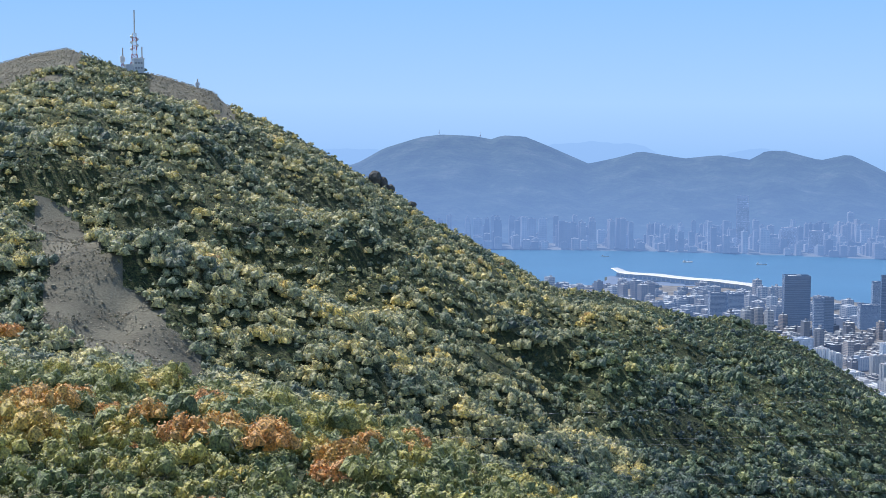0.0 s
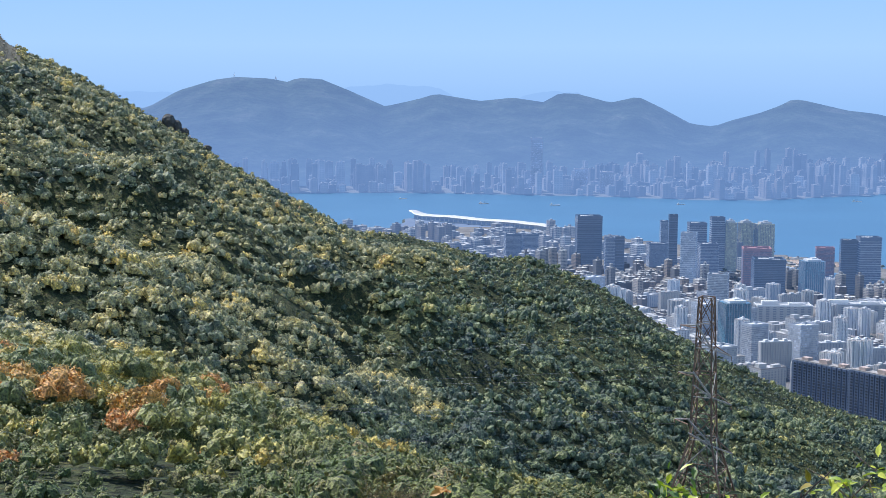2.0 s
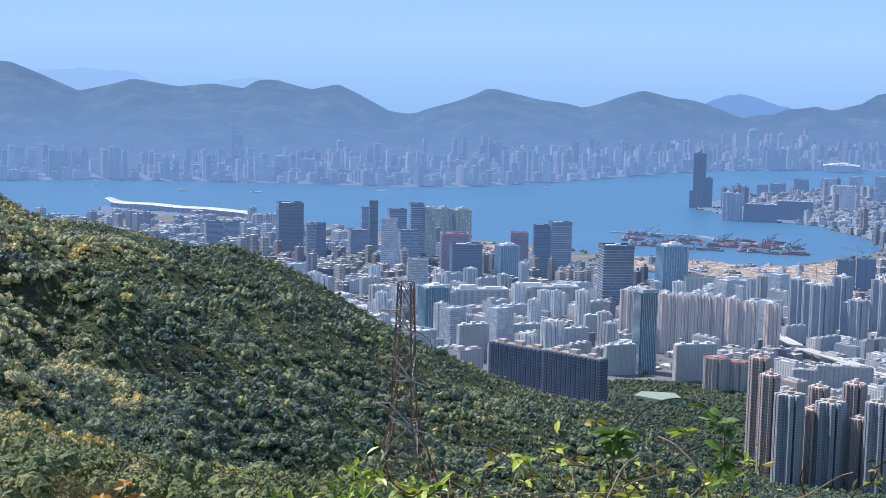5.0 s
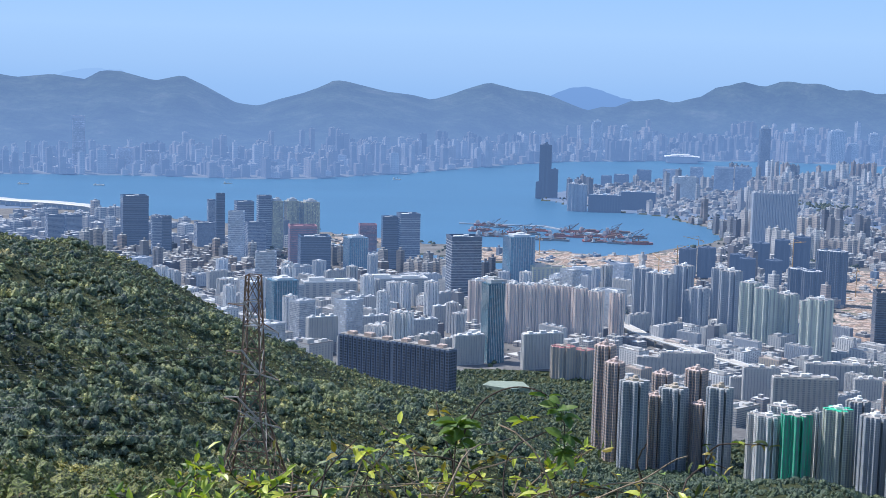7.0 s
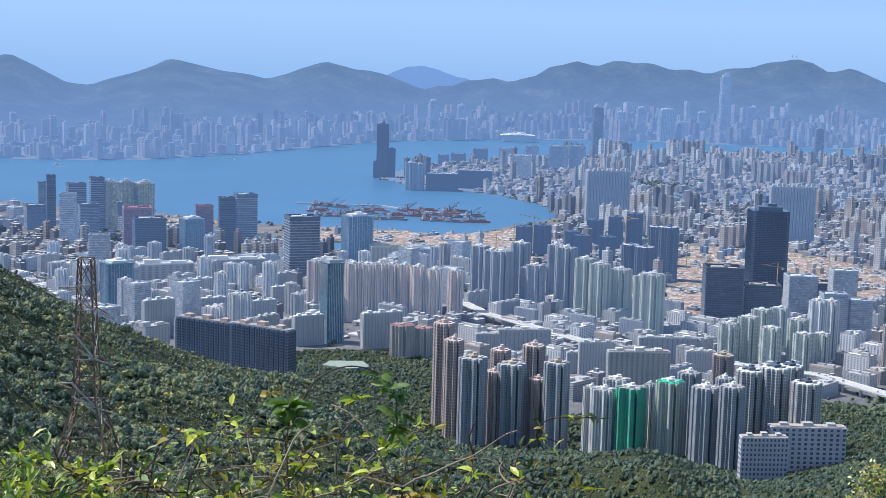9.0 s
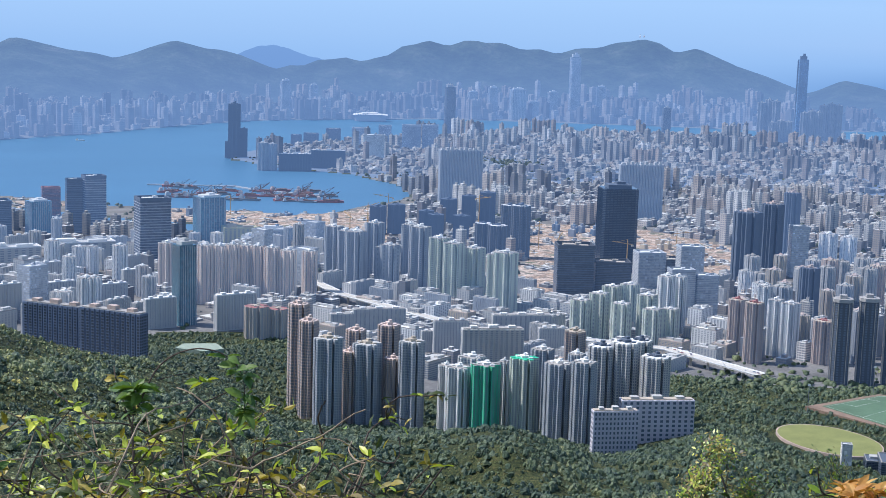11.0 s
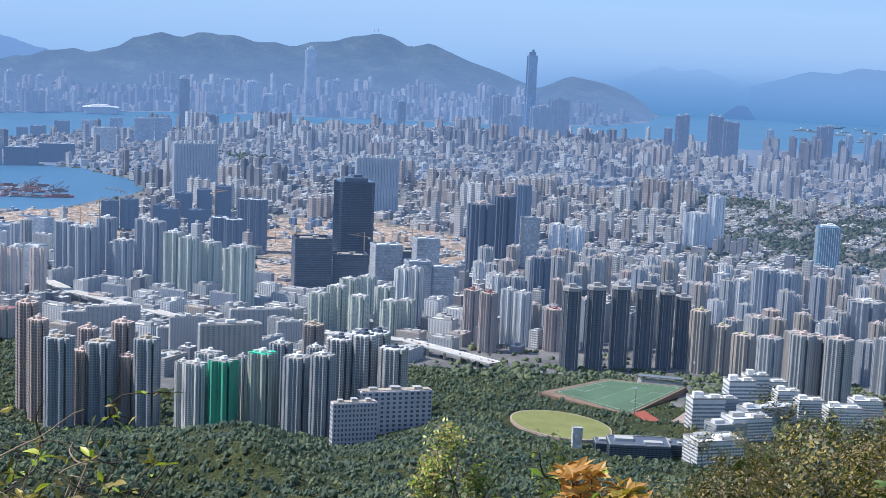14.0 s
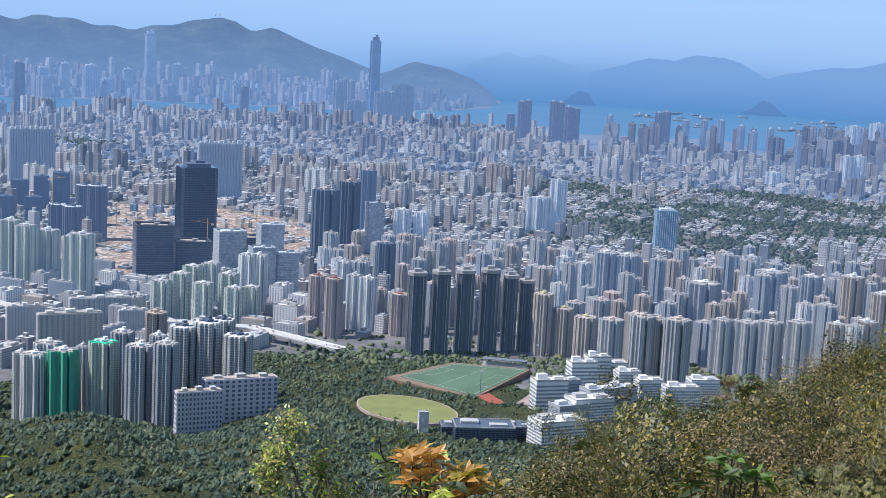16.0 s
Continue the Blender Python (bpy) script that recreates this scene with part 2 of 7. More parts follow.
# the near ranges: height in map metres by bearing at some distances
ST_AZ = [-26, -15, -6, 0, 6, 14, 20, 26, 32, 40, 48, 56, 62, 70]
STATIONS = {
    0: [521] * 14,
    40: [511, 511, 511, 510, 510, 508, 508, 508, 508, 508, 508, 509, 509, 511],
    110: [488, 486, 487, 495, 492, 484, 478, 475, 470, 470, 480, 489.5, 496.5, 502],
    330: [464, 461, 453, 440, 431, 427, 414, 400, 395, 395, 395, 400, 400, 400],
    600: [452, 436, 405, 358, 330, 315, 305, 300, 295, 295, 295, 300, 300, 300],
    950: [512, 488, 428, 372, 326, 262, 225, 200, 178, 180, 190, 195, 200, 205],
    1800: [450, 430, 330, 250, 200, 130, 85, 60, 55, 55, 55, 55, 55, 55],
    2300: [250, 230, 150, 100, 60, 30, 25, 25, 25, 25, 25, 25, 25, 25],
    3000: [100, 80, 40, 10, 8, 8, 8, 8, 8, 8, 8, 8, 8, 8],
    4000: [4] * 14,
}
CREST_AZ = [-26, -21.2, -20, -18.8, -17.1, -15.2, -13.3, -12.9, -11.1, -8.9, -7.6, -6.3, -5.1, -2.9, -1.3, 0, 2, 3.8, 5.5, 7, 9.2, 10.9, 12.7, 14.3, 17.2, 19.9, 21.9, 23.8, 26.1, 28, 33, 34.6, 35.9, 37, 38.6, 40, 44, 48, 56, 70]
CREST_Z = [570, 593.0, 602.0, 608.0, 593.0, 583.0, 569.0, 558.0, 540.0, 511.0, 491.0, 475.0, 452.0, 424.0, 401.6, 383.9, 381.0, 370.2, 359.3, 360.0, 340.5, 317.8, 290.4, 269.0, 238.0, 218.0, 211.0, 192.0, 152.0, 138.0, 143.0, 151.6, 157.5, 156.0, 137.0, 125.0, 128.0, 108.0, 102.0, 108]
# the far island's skyline: bearing and angle of height
ISLE_E = [(-26, -1.2), (-12, -1.4), (-8.7, -1.1), (-7.8, -0.94), (-6.7, -0.32), (-5.3, 0.11), (-4.5, 0.22), (-3.2, 0.17), (-2.5, 0.04), (-2.1, 0.2),
          (-1.2, 0.16), (-0.2, -0.24), (1.3, -0.89), (2.5, -0.62), (3.3, -0.39), (5, -0.66), (6.3, -0.52), (7.5, -0.69), (8.1, -0.34), (8.8, -0.35),
          (10.1, -0.69), (11.15, -0.45), (12.1, -0.89), (13.2, -1.44), (14.1, -1.53), (15.8, -1.0), (17, -0.47), (19, -0.82), (20.8, -1.16)]
ISLE_W = [(22, -0.72), (23.1, -0.45), (24.8, -0.72), (26.9, -1.37), (27.8, -1.24), (29.1, -0.91), (30.6, -0.98), (32.4, -0.17), (33.7, -0.24), (34.8, -0.04), (36.45, -0.32), (37.75, -0.46), (39.05, -0.25), (40.05, -0.07), (41.1, 0.22), (41.75, 0.07), (42.4, -0.31), (43.2, -0.09), (44.75, -0.76), (45.85, -1.11), (46.8, -1.48), (47.5, -1.72), (48.7, -1.16), (50, -1.39), (51.1, -1.77), (51.9, -2.32), (52.4, -3.2), (72, -4)]
ISLE = np.array(ISLE_E + ISLE_W)
FAR_AZ = [-30, 3, 8.3, 13.2, 16, 19.9, 22.3, 25.8, 29.8, 33.6, 40, 47, 50, 51.9, 52.3]
FAR_D = [7000, 7000, 6925, 6790, 6833, 7320, 7830, 8600, 8980, 9300, 9300, 9250, 9700, 10500, 12400]
HARBOUR = list(zip(FAR_AZ, FAR_D)) + [
    (72, 12400), (72, 8600), (64, 8600), (63.5, 7500), (62.5, 7500), (61, 8300), (58, 8200), (55.6, 8044), (52.5, 8400), (49, 8770), (47.5, 8600),
    (44, 8650), (40, 8450), (36, 8300), (33, 7600), (30, 7150), (27.2, 6909), (25.6, 6300), (25, 6141), (25.2, 5980), (25.9, 5900), (26.3, 5708),
    (29.9, 5459), (31.7, 5097), (32.3, 4749), (31, 4500), (30.4, 4469), (29.5, 4279), (27.7, 4200), (26.4, 4260), (22.3, 4330), (20.8, 4370),
    (16.6, 4640), (11.7, 4930), (7.9, 5230), (4, 5480), (2.2, 5700), (1.6, 5300), (-6, 5200), (-30, 5000)]
CHANNEL = [(17, 4170), (20.5, 3980), (24, 3840), (27.6, 3760), (27.8, 3850), (24, 3960), (20.5, 4110), (17, 4330)]


def inside(az, d, poly):
    hit = np.zeros(np.shape(az), bool)
    for (a1, d1), (a2, d2) in zip(poly, poly[1:] + poly[:1]):
        if a1 == a2:
            continue
        cross = ((a1 > az) != (a2 > az)) & (d < (d2 - d1) * (az - a1) / (a2 - a1) + d1)
        hit ^= cross
    return hit


def wave(x, y, size, seed, octaves=4):
    """Smooth rolling noise from crossed sines, about -1 to 1."""
    rs, total, amp = np.random.RandomState(seed), 0.0, 1.0
    for o in range(octaves):
        part_sum = 0.0
        for _ in range(4):
            a, p = rs.uniform(0, 2 * math.pi, 2)
            k = 2 * math.pi / (size * rs.uniform(0.7, 1.4))
            part_sum = part_sum + np.sin((x * math.cos(a) + y * math.sin(a)) * k + p)
        total, amp, size = total + part_sum * amp * 0.3, amp * 0.5, size * 0.47
    return total


STATION_D = sorted(list(STATIONS) + [1390])


def hollow_of(az, d):
    """How far the ground behind the knoll lies lower than the ranges' slope."""
    return np.interp(az, [25, 28, 41, 44.5], [0, 1, 1, 0]) * np.interp(d, [1150, 1390, 1600, 1900, 2150], [0, 11, 24, 24, 0])


def land(az, d):
    """Height of the ground in map metres; arrays of bearing and distance."""
    az, d = np.asarray(az, float), np.asarray(d, float)
    crest = np.interp(az, CREST_AZ, CREST_Z)
    cols = [crest if s == 1390 else np.interp(az, ST_AZ, STATIONS[s]) for s in STATION_D]
    z = cols[0].copy()
    for s1, s2, c1, c2 in zip(STATION_D, STATION_D[1:], cols, cols[1:]):
        f = np.clip((d - s1) / (s2 - s1), 0, 1)
        z = np.where(d >= s1, c1 + (c2 - c1) * f, z)
    x, y = np.sin(np.radians(az)) * d, np.cos(np.radians(az)) * d
    slope = np.clip((d - 420) / 180, 0, 1) * np.clip((1390 - d) / 330, 0, 1)
    z = z + slope * (18 * wave(x, y, 330, 5) + 5.0 * wave(x, y, 110, 6))
    z = z + 1.2 * wave(x, y, 60, 8) * np.clip((1300 - d) / 500, 0, 1) * np.clip((d - 60) / 60, 0, 1)
    folds = np.interp(az, [25, 29, 43, 47], [0, 1, 1, 0]) * np.interp(d, [700, 950, 1300, 1420], [0, 1, 1, 0])
    z = z + folds * (9.0 * wave(x, y, 210, 9, 3) - 3.0)
    z = z - hollow_of(az, d)
    # the island across the water
    shore = np.interp(az, FAR_AZ, FAR_D)
    top_d = np.interp(az, [-26, 12, 27, 33, 41, 52], [10000, 10000, 10500, 11000, 11500, 11500])
    top_z = 525 + top_d * np.tan(np.radians(np.interp(az, ISLE[:, 0], ISLE[:, 1])))
    foot = shore + np.interp(az, [-10, 10, 30, 45, 52], [350, 500, 650, 500, 200])
    f = np.clip((d - foot) / np.maximum(top_d - foot, 100), 0, 1)
    rise = top_z * (0.55 * f + 0.45 * f ** 2.2) + (f > 0) * np.sin(f * math.pi) * (38 * wave(x, y, 1500, 11) + 14 * wave(x, y, 500, 12))
    back = np.clip((d - top_d) / 900, 0, 1)
    rise = rise * (1 - back) - 30 * back
    z = np.where((d > shore) & (az < 52.3), np.maximum(4.0, rise), z)
    z = np.where((d > top_d + 300) & (az < 52.3), rise, z)
    u = np.radians(az - 49.1) * 1772
    ring = np.hypot(u / 62, (d - 1772 + 0.32 * u) / 60)
    z = np.where((ring < 2.6) & (d < 1860), np.minimum(z, 53 + np.clip(ring - 1.2, 0, 9) * 14), z)
    wet = inside(az, d, HARBOUR) | inside(az, d, CHANNEL)
    return np.where(wet, -7.0, z)


def mesh_of(name, verts, faces, mats=(), idx=None, uv=None, smooth=False):
    me = bpy.data.meshes.new(name)
    verts, faces = np.asarray(verts, np.float32), np.asarray(faces, np.int32)
    n, k = faces.shape
    me.vertices.add(len(verts))
    me.vertices.foreach_set("co", verts.ravel())
    me.loops.add(n * k)
    me.loops.foreach_set("vertex_index", faces.ravel())
    me.polygons.add(n)
    me.polygons.foreach_set("loop_start", np.arange(0, n * k, k, dtype=np.int32))
    for m in mats:
        me.materials.append(m)
    if idx is not None:
        me.polygons.foreach_set("material_index", np.asarray(idx, np.int32))
    me.polygons.foreach_set("use_smooth", np.full(n, smooth))
    if uv is not None:
        layer = me.uv_layers.new(name="UVMap")
        layer.data.foreach_set("uv", np.asarray(uv, np.float32).ravel())
    me.update(calc_edges=True)
    me.validate()
    return me


# the outline of the dry grassy spur: bearing and angle of height
SPUR = [(-20.1, -2.3), (-19.28, -2.73), (-18.24, -3.45), (-17.41, -4.33), (-16.67, -5.2), (-15.89, -6.3), (-14.82, -7.41), (-13.96, -8.52), (-13.88, -9.5), (-14.28, -9.75),
        (-15.43, -9.21), (-16.65, -8.68), (-18.51, -7.91), (-19.45, -7.37), (-19.92, -6.76), (-19.65, -5.48), (-19.88, -4.19), (-20.32, -3.22)]


def zones(az, d):
    """What lies on the ground: 0 hill soil, 1 dry grass, 2 streets, 3 building ground, 4 island hills, 5 seabed."""
    x, y = np.sin(np.radians(az)) * d, np.cos(np.radians(az)) * d
    z = np.where(d < 1780, 0, 2)
    edge = 90 * wave(x, y, 260, 41)
    z = np.where((d < 2150 + edge * 0.4) & (az > 44.3) & (az < 54 + edge * 0.012), 0, z)
    z = np.where((d < 2400 + edge * 0.4) & (az > 21.3) & (az < 28), 0, z)
    z = np.where((d < 1990 + edge * 0.5) & (az >= 28) & (az < 36), 0, z)
    z = np.where((d < np.interp(az, [36, 39.5, 40.5, 44.4], [1930, 1960, 2130, 2150]) + edge * 0.3) & (az >= 36) & (az < 44.4), 0, z)
    z = np.where((az < 14) & (d < 2300), 0, z)
    rise = np.degrees(np.arctan2(land(az, d) - 525, d))
    grass = inside(az + 0.22 * wave(x, y, 60, 21), rise + 0.12 * wave(x, y, 45, 25), SPUR) & (d > 420) & (d < 1250)
    below = np.degrees(np.arctan2(np.interp(az, CREST_AZ, CREST_Z) - 525, 1390)) - rise
    top = (d > 1100) & (d < 1460) & (below < 0.85 + 0.3 * wave(x, y, 50, 22))
    grass |= top & (az < -18.3)
    grass |= top & (az > -15.9) & (az < -12.7)
    grass |= (d < 130) & (d > 45) & (wave(x, y, 30, 23) > 0.1)
    z = np.where(grass & (d < 1500), 1, z)
    works = inside(az, d, [(22, 4040), (27.8, 3860), (29.2, 3560), (31.5, 3500), (31.0, 4450), (29.5, 4260), (22, 4330)])
    works |= inside(az, d, [(36.6, 3050), (38.2, 2820), (39.6, 3000), (39.5, 3500), (44.9, 3300), (45.6, 3750), (42, 4050), (37, 4150)])
    works |= inside(az, d, [(15, 4380), (20, 4110), (20, 4340), (15, 4680)]) & (wave(x, y, 200, 31) > -0.1)
    z = np.where(works, 3, z)
    shore = np.interp(az, FAR_AZ, FAR_D)
    isle = (d > shore + np.interp(az, [-10, 10, 30, 45, 52], [350, 500, 650, 500, 200])) & (az < 52.6)
    z = np.where((d > 5300) & (z == 2), 6, z)
    z = np.where(isle, 4, z)
    return np.where(inside(az, d, HARBOUR) | inside(az, d, CHANNEL), 5, z)


def build_ground():
    az = np.concatenate([np.arange(-26, 72.01, 0.27), np.arange(76, 334, 4.0)])
    ds = np.concatenate([[0.3, 1, 2], np.geomspace(4, 300, 55), np.arange(312, 1500, 15), np.arange(1510, 3300, 40), np.arange(3330, 9500, 44), np.arange(9550, 12240, 90)])
    A, D = np.meshgrid(az, ds, indexing="ij")
    flat = np.where(A > 72, np.interp(A, [72, 334], [72, -26]), A)
    Z = land(flat, D)
    hollow = (A > 72)
    Z = np.where(hollow & (D > 1500), np.maximum(Z, 2), Z)
    R = np.radians(A)
    V = np.stack([np.sin(R) * D * K, np.cos(R) * D * K, Z * K], -1)
    n, m = A.shape
    verts = V.reshape(-1, 3)
    i, j = np.meshgrid(np.arange(n), np.arange(m - 1), indexing="ij")
    i2 = (i + 1) % n
    faces = np.stack([i * m + j, i * m + j + 1, i2 * m + j + 1, i2 * m + j], -1).reshape(-1, 4)
    mid_a, mid_d = flat[:, :-1], (D[:, :-1] + D[:, 1:]) / 2
    idx = zones(mid_a + 0.06, mid_d)
    idx = np.where(((idx == 0) | (idx == 5)) & (mid_d > 6000), 6, idx).reshape(-1)      # far quays take the ground finish with painted haze
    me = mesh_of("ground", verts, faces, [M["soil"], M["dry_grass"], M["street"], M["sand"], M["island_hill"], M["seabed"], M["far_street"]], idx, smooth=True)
    me.flip_normals()
    return tagged(new("ground", me), "wooded slopes, city flats and far island hills", "ground", kind="structure")


ground = build_ground()


def water_material():
    m, nodes, links = graph("harbour_water")
    big, small = noise_tex(nodes, links, 0.004, 4), noise_tex(nodes, links, 0.35, 5)
    col = ramp(nodes, links, big, [(0.3, (0.042, 0.15, 0.265)), (0.7, (0.055, 0.18, 0.31))])
    # 0.22 of the water's light is haze painted in as emission
    return close(m, nodes, links, col, 0.42, 0, small, 0.25, 0.22, 0.35)


M["water"] = water_material()


def build_water():
    az = np.radians(np.arange(-40, 90, 1.0))
    ds = np.array([2500, 4000, 6000, 8000, 10000, 12245]) * K
    V = np.array([[math.sin(a) * r, math.cos(a) * r, 0.0] for a in az for r in ds])
    n, m = len(az), len(ds)
    faces = [[i * m + j, (i + 1) * m + j, (i + 1) * m + j + 1, i * m + j + 1] for i in range(n - 1) for j in range(m - 1)]
    return tagged(new("water", mesh_of("water", V, faces, [M["water"]])), "calm blue harbour and open sea water", "water", kind="structure")


build_water()


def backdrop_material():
    """Plain sky and sea haze, painted as emission: a band of colours by height that clears into the sky above."""
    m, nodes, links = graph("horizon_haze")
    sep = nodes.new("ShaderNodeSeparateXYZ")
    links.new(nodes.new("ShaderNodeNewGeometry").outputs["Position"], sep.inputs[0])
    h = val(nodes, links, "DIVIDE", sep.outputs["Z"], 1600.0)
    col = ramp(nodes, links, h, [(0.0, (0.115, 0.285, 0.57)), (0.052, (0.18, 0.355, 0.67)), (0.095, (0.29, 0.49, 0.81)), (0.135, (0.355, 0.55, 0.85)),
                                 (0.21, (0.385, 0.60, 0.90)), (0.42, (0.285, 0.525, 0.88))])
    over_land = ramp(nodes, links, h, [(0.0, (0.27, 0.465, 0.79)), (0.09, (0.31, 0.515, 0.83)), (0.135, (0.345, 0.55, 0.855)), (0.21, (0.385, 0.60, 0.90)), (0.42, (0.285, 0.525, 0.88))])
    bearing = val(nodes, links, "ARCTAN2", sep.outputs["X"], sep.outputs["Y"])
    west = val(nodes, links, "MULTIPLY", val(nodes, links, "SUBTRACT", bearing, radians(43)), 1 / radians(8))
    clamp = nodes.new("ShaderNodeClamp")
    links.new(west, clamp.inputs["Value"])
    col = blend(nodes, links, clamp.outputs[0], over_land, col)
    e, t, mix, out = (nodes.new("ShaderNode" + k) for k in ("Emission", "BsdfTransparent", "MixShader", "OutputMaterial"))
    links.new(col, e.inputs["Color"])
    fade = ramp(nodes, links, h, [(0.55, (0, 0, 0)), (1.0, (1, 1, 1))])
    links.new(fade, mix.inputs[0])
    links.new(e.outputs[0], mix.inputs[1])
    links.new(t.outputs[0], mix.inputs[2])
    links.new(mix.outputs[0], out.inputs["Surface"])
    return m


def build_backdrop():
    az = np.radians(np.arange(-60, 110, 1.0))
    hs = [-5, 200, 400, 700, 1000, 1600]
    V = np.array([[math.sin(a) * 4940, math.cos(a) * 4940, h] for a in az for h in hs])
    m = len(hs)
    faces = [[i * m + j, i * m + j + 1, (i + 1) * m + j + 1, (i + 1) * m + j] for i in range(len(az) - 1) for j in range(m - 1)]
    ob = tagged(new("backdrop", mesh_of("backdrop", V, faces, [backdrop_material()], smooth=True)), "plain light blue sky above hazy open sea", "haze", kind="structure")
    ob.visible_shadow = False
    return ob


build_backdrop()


# ---- woods ----
def tinted(me, values):
    """Gives every tree of a joined mesh a tint of its own."""
    layer = me.attributes.new("tint", "FLOAT", "POINT")
    layer.data.foreach_set("value", np.asarray(values, np.float32))
    return me


def clumps(name, places, radii, lobes, mat, label, seed, flat=0.8, small=1.0, tint=None):
    """Tree crowns as uneven heaps of leaf clumps, joined: places are scene positions on the ground."""
    rs = np.random.RandomState(seed)
    n = len(places) * lobes
    P = np.repeat(np.asarray(places), lobes, 0)
    R = np.repeat(np.asarray(radii), lobes)
    tint = rs.uniform(0, 1, len(places)) if tint is None else tint
    ang, off = rs.uniform(0, 2 * math.pi, n), np.sqrt(rs.uniform(0, 1, n)) * R * 0.66
    size = R * rs.uniform(0.40, 0.80, n) * small
    C = P + np.stack([np.cos(ang) * off, np.sin(ang) * off, (R * rs.uniform(0.25, 1.0, n) - off * 0.35) * flat], -1)
    rings, seg = [], 5
    for k, (r, h) in enumerate([(0.95, -0.3), (0.8, 0.55)]):
        for s in range(seg):
            a = 2 * math.pi * (s + 0.5 * k) / seg
            j = rs.uniform(0.45, 1.5, n)
            rings.append(C + np.stack([math.cos(a) * r * size * j, math.sin(a) * r * size * j, h * size * flat * rs.uniform(0.7, 1.35, n)], -1))
    rings.append(C + np.stack([rs.uniform(-0.3, 0.3, n) * size, rs.uniform(-0.3, 0.3, n) * size, size * flat * rs.uniform(0.85, 1.2, n)], -1))
    V = np.stack(rings, 1)
    tri = []
    for s in range(seg):
        a, b, c, d = s, (s + 1) % seg, seg + s, seg + (s + 1) % seg
        tri += [(a, b, c), (b, d, c), (c, d, 2 * seg)]
    F = (np.array(tri)[None] + (np.arange(n) * V.shape[1])[:, None, None]).reshape(-1, 3)
    me = tinted(mesh_of(name, V.reshape(-1, 3), F, [mat], smooth=True), np.repeat(tint, lobes * V.shape[1]))
    return tagged(new(name, me), label, "trees", kind="stuff")


def flecks(name, places, radii, per, size, mat, label, seed, tint=None, loose=0.7):
    """Loose leaf sprays over crowns, one small leaf group each, joined; they face outwards more or less."""
    rs = np.random.RandomState(seed)
    n = len(places) * per
    P, R = np.repeat(np.asarray(places), per, 0), np.repeat(np.asarray(radii), per)
    tint = rs.uniform(0, 1, len(places)) if tint is None else tint
    u = rs.normal(0, 1, (n, 3))
    u[:, 2] = np.abs(u[:, 2]) * 1.1 - 0.25
    u /= np.linalg.norm(u, axis=1)[:, None]
    C = P + u * (R * rs.uniform(0.7, 1.28, n))[:, None] * np.array([1.0, 1.0, 0.95]) + np.array([0, 0, 0.35]) * R[:, None]
    out = u + rs.normal(0, loose, (n, 3)) + np.array([0, 0, 0.3])
    a = np.cross(out, rs.normal(0, 1, (n, 3)))
    a /= np.linalg.norm(a, axis=1)[:, None] + 1e-9
    b = np.cross(out, a)
    b /= np.linalg.norm(b, axis=1)[:, None] + 1e-9
    s = size * rs.uniform(0.5, 1.5, n)[:, None]
    V = np.stack([C - a * s, C + b * s * 0.65, C + a * s, C - b * s * 0.55], 1)
    F = np.arange(n * 4).reshape(-1, 4)
    me = tinted(mesh_of(name, V.reshape(-1, 3), F, [mat]), np.repeat(tint, per * 4))
    return tagged(new(name, me), label, "leaves", kind="stuff")


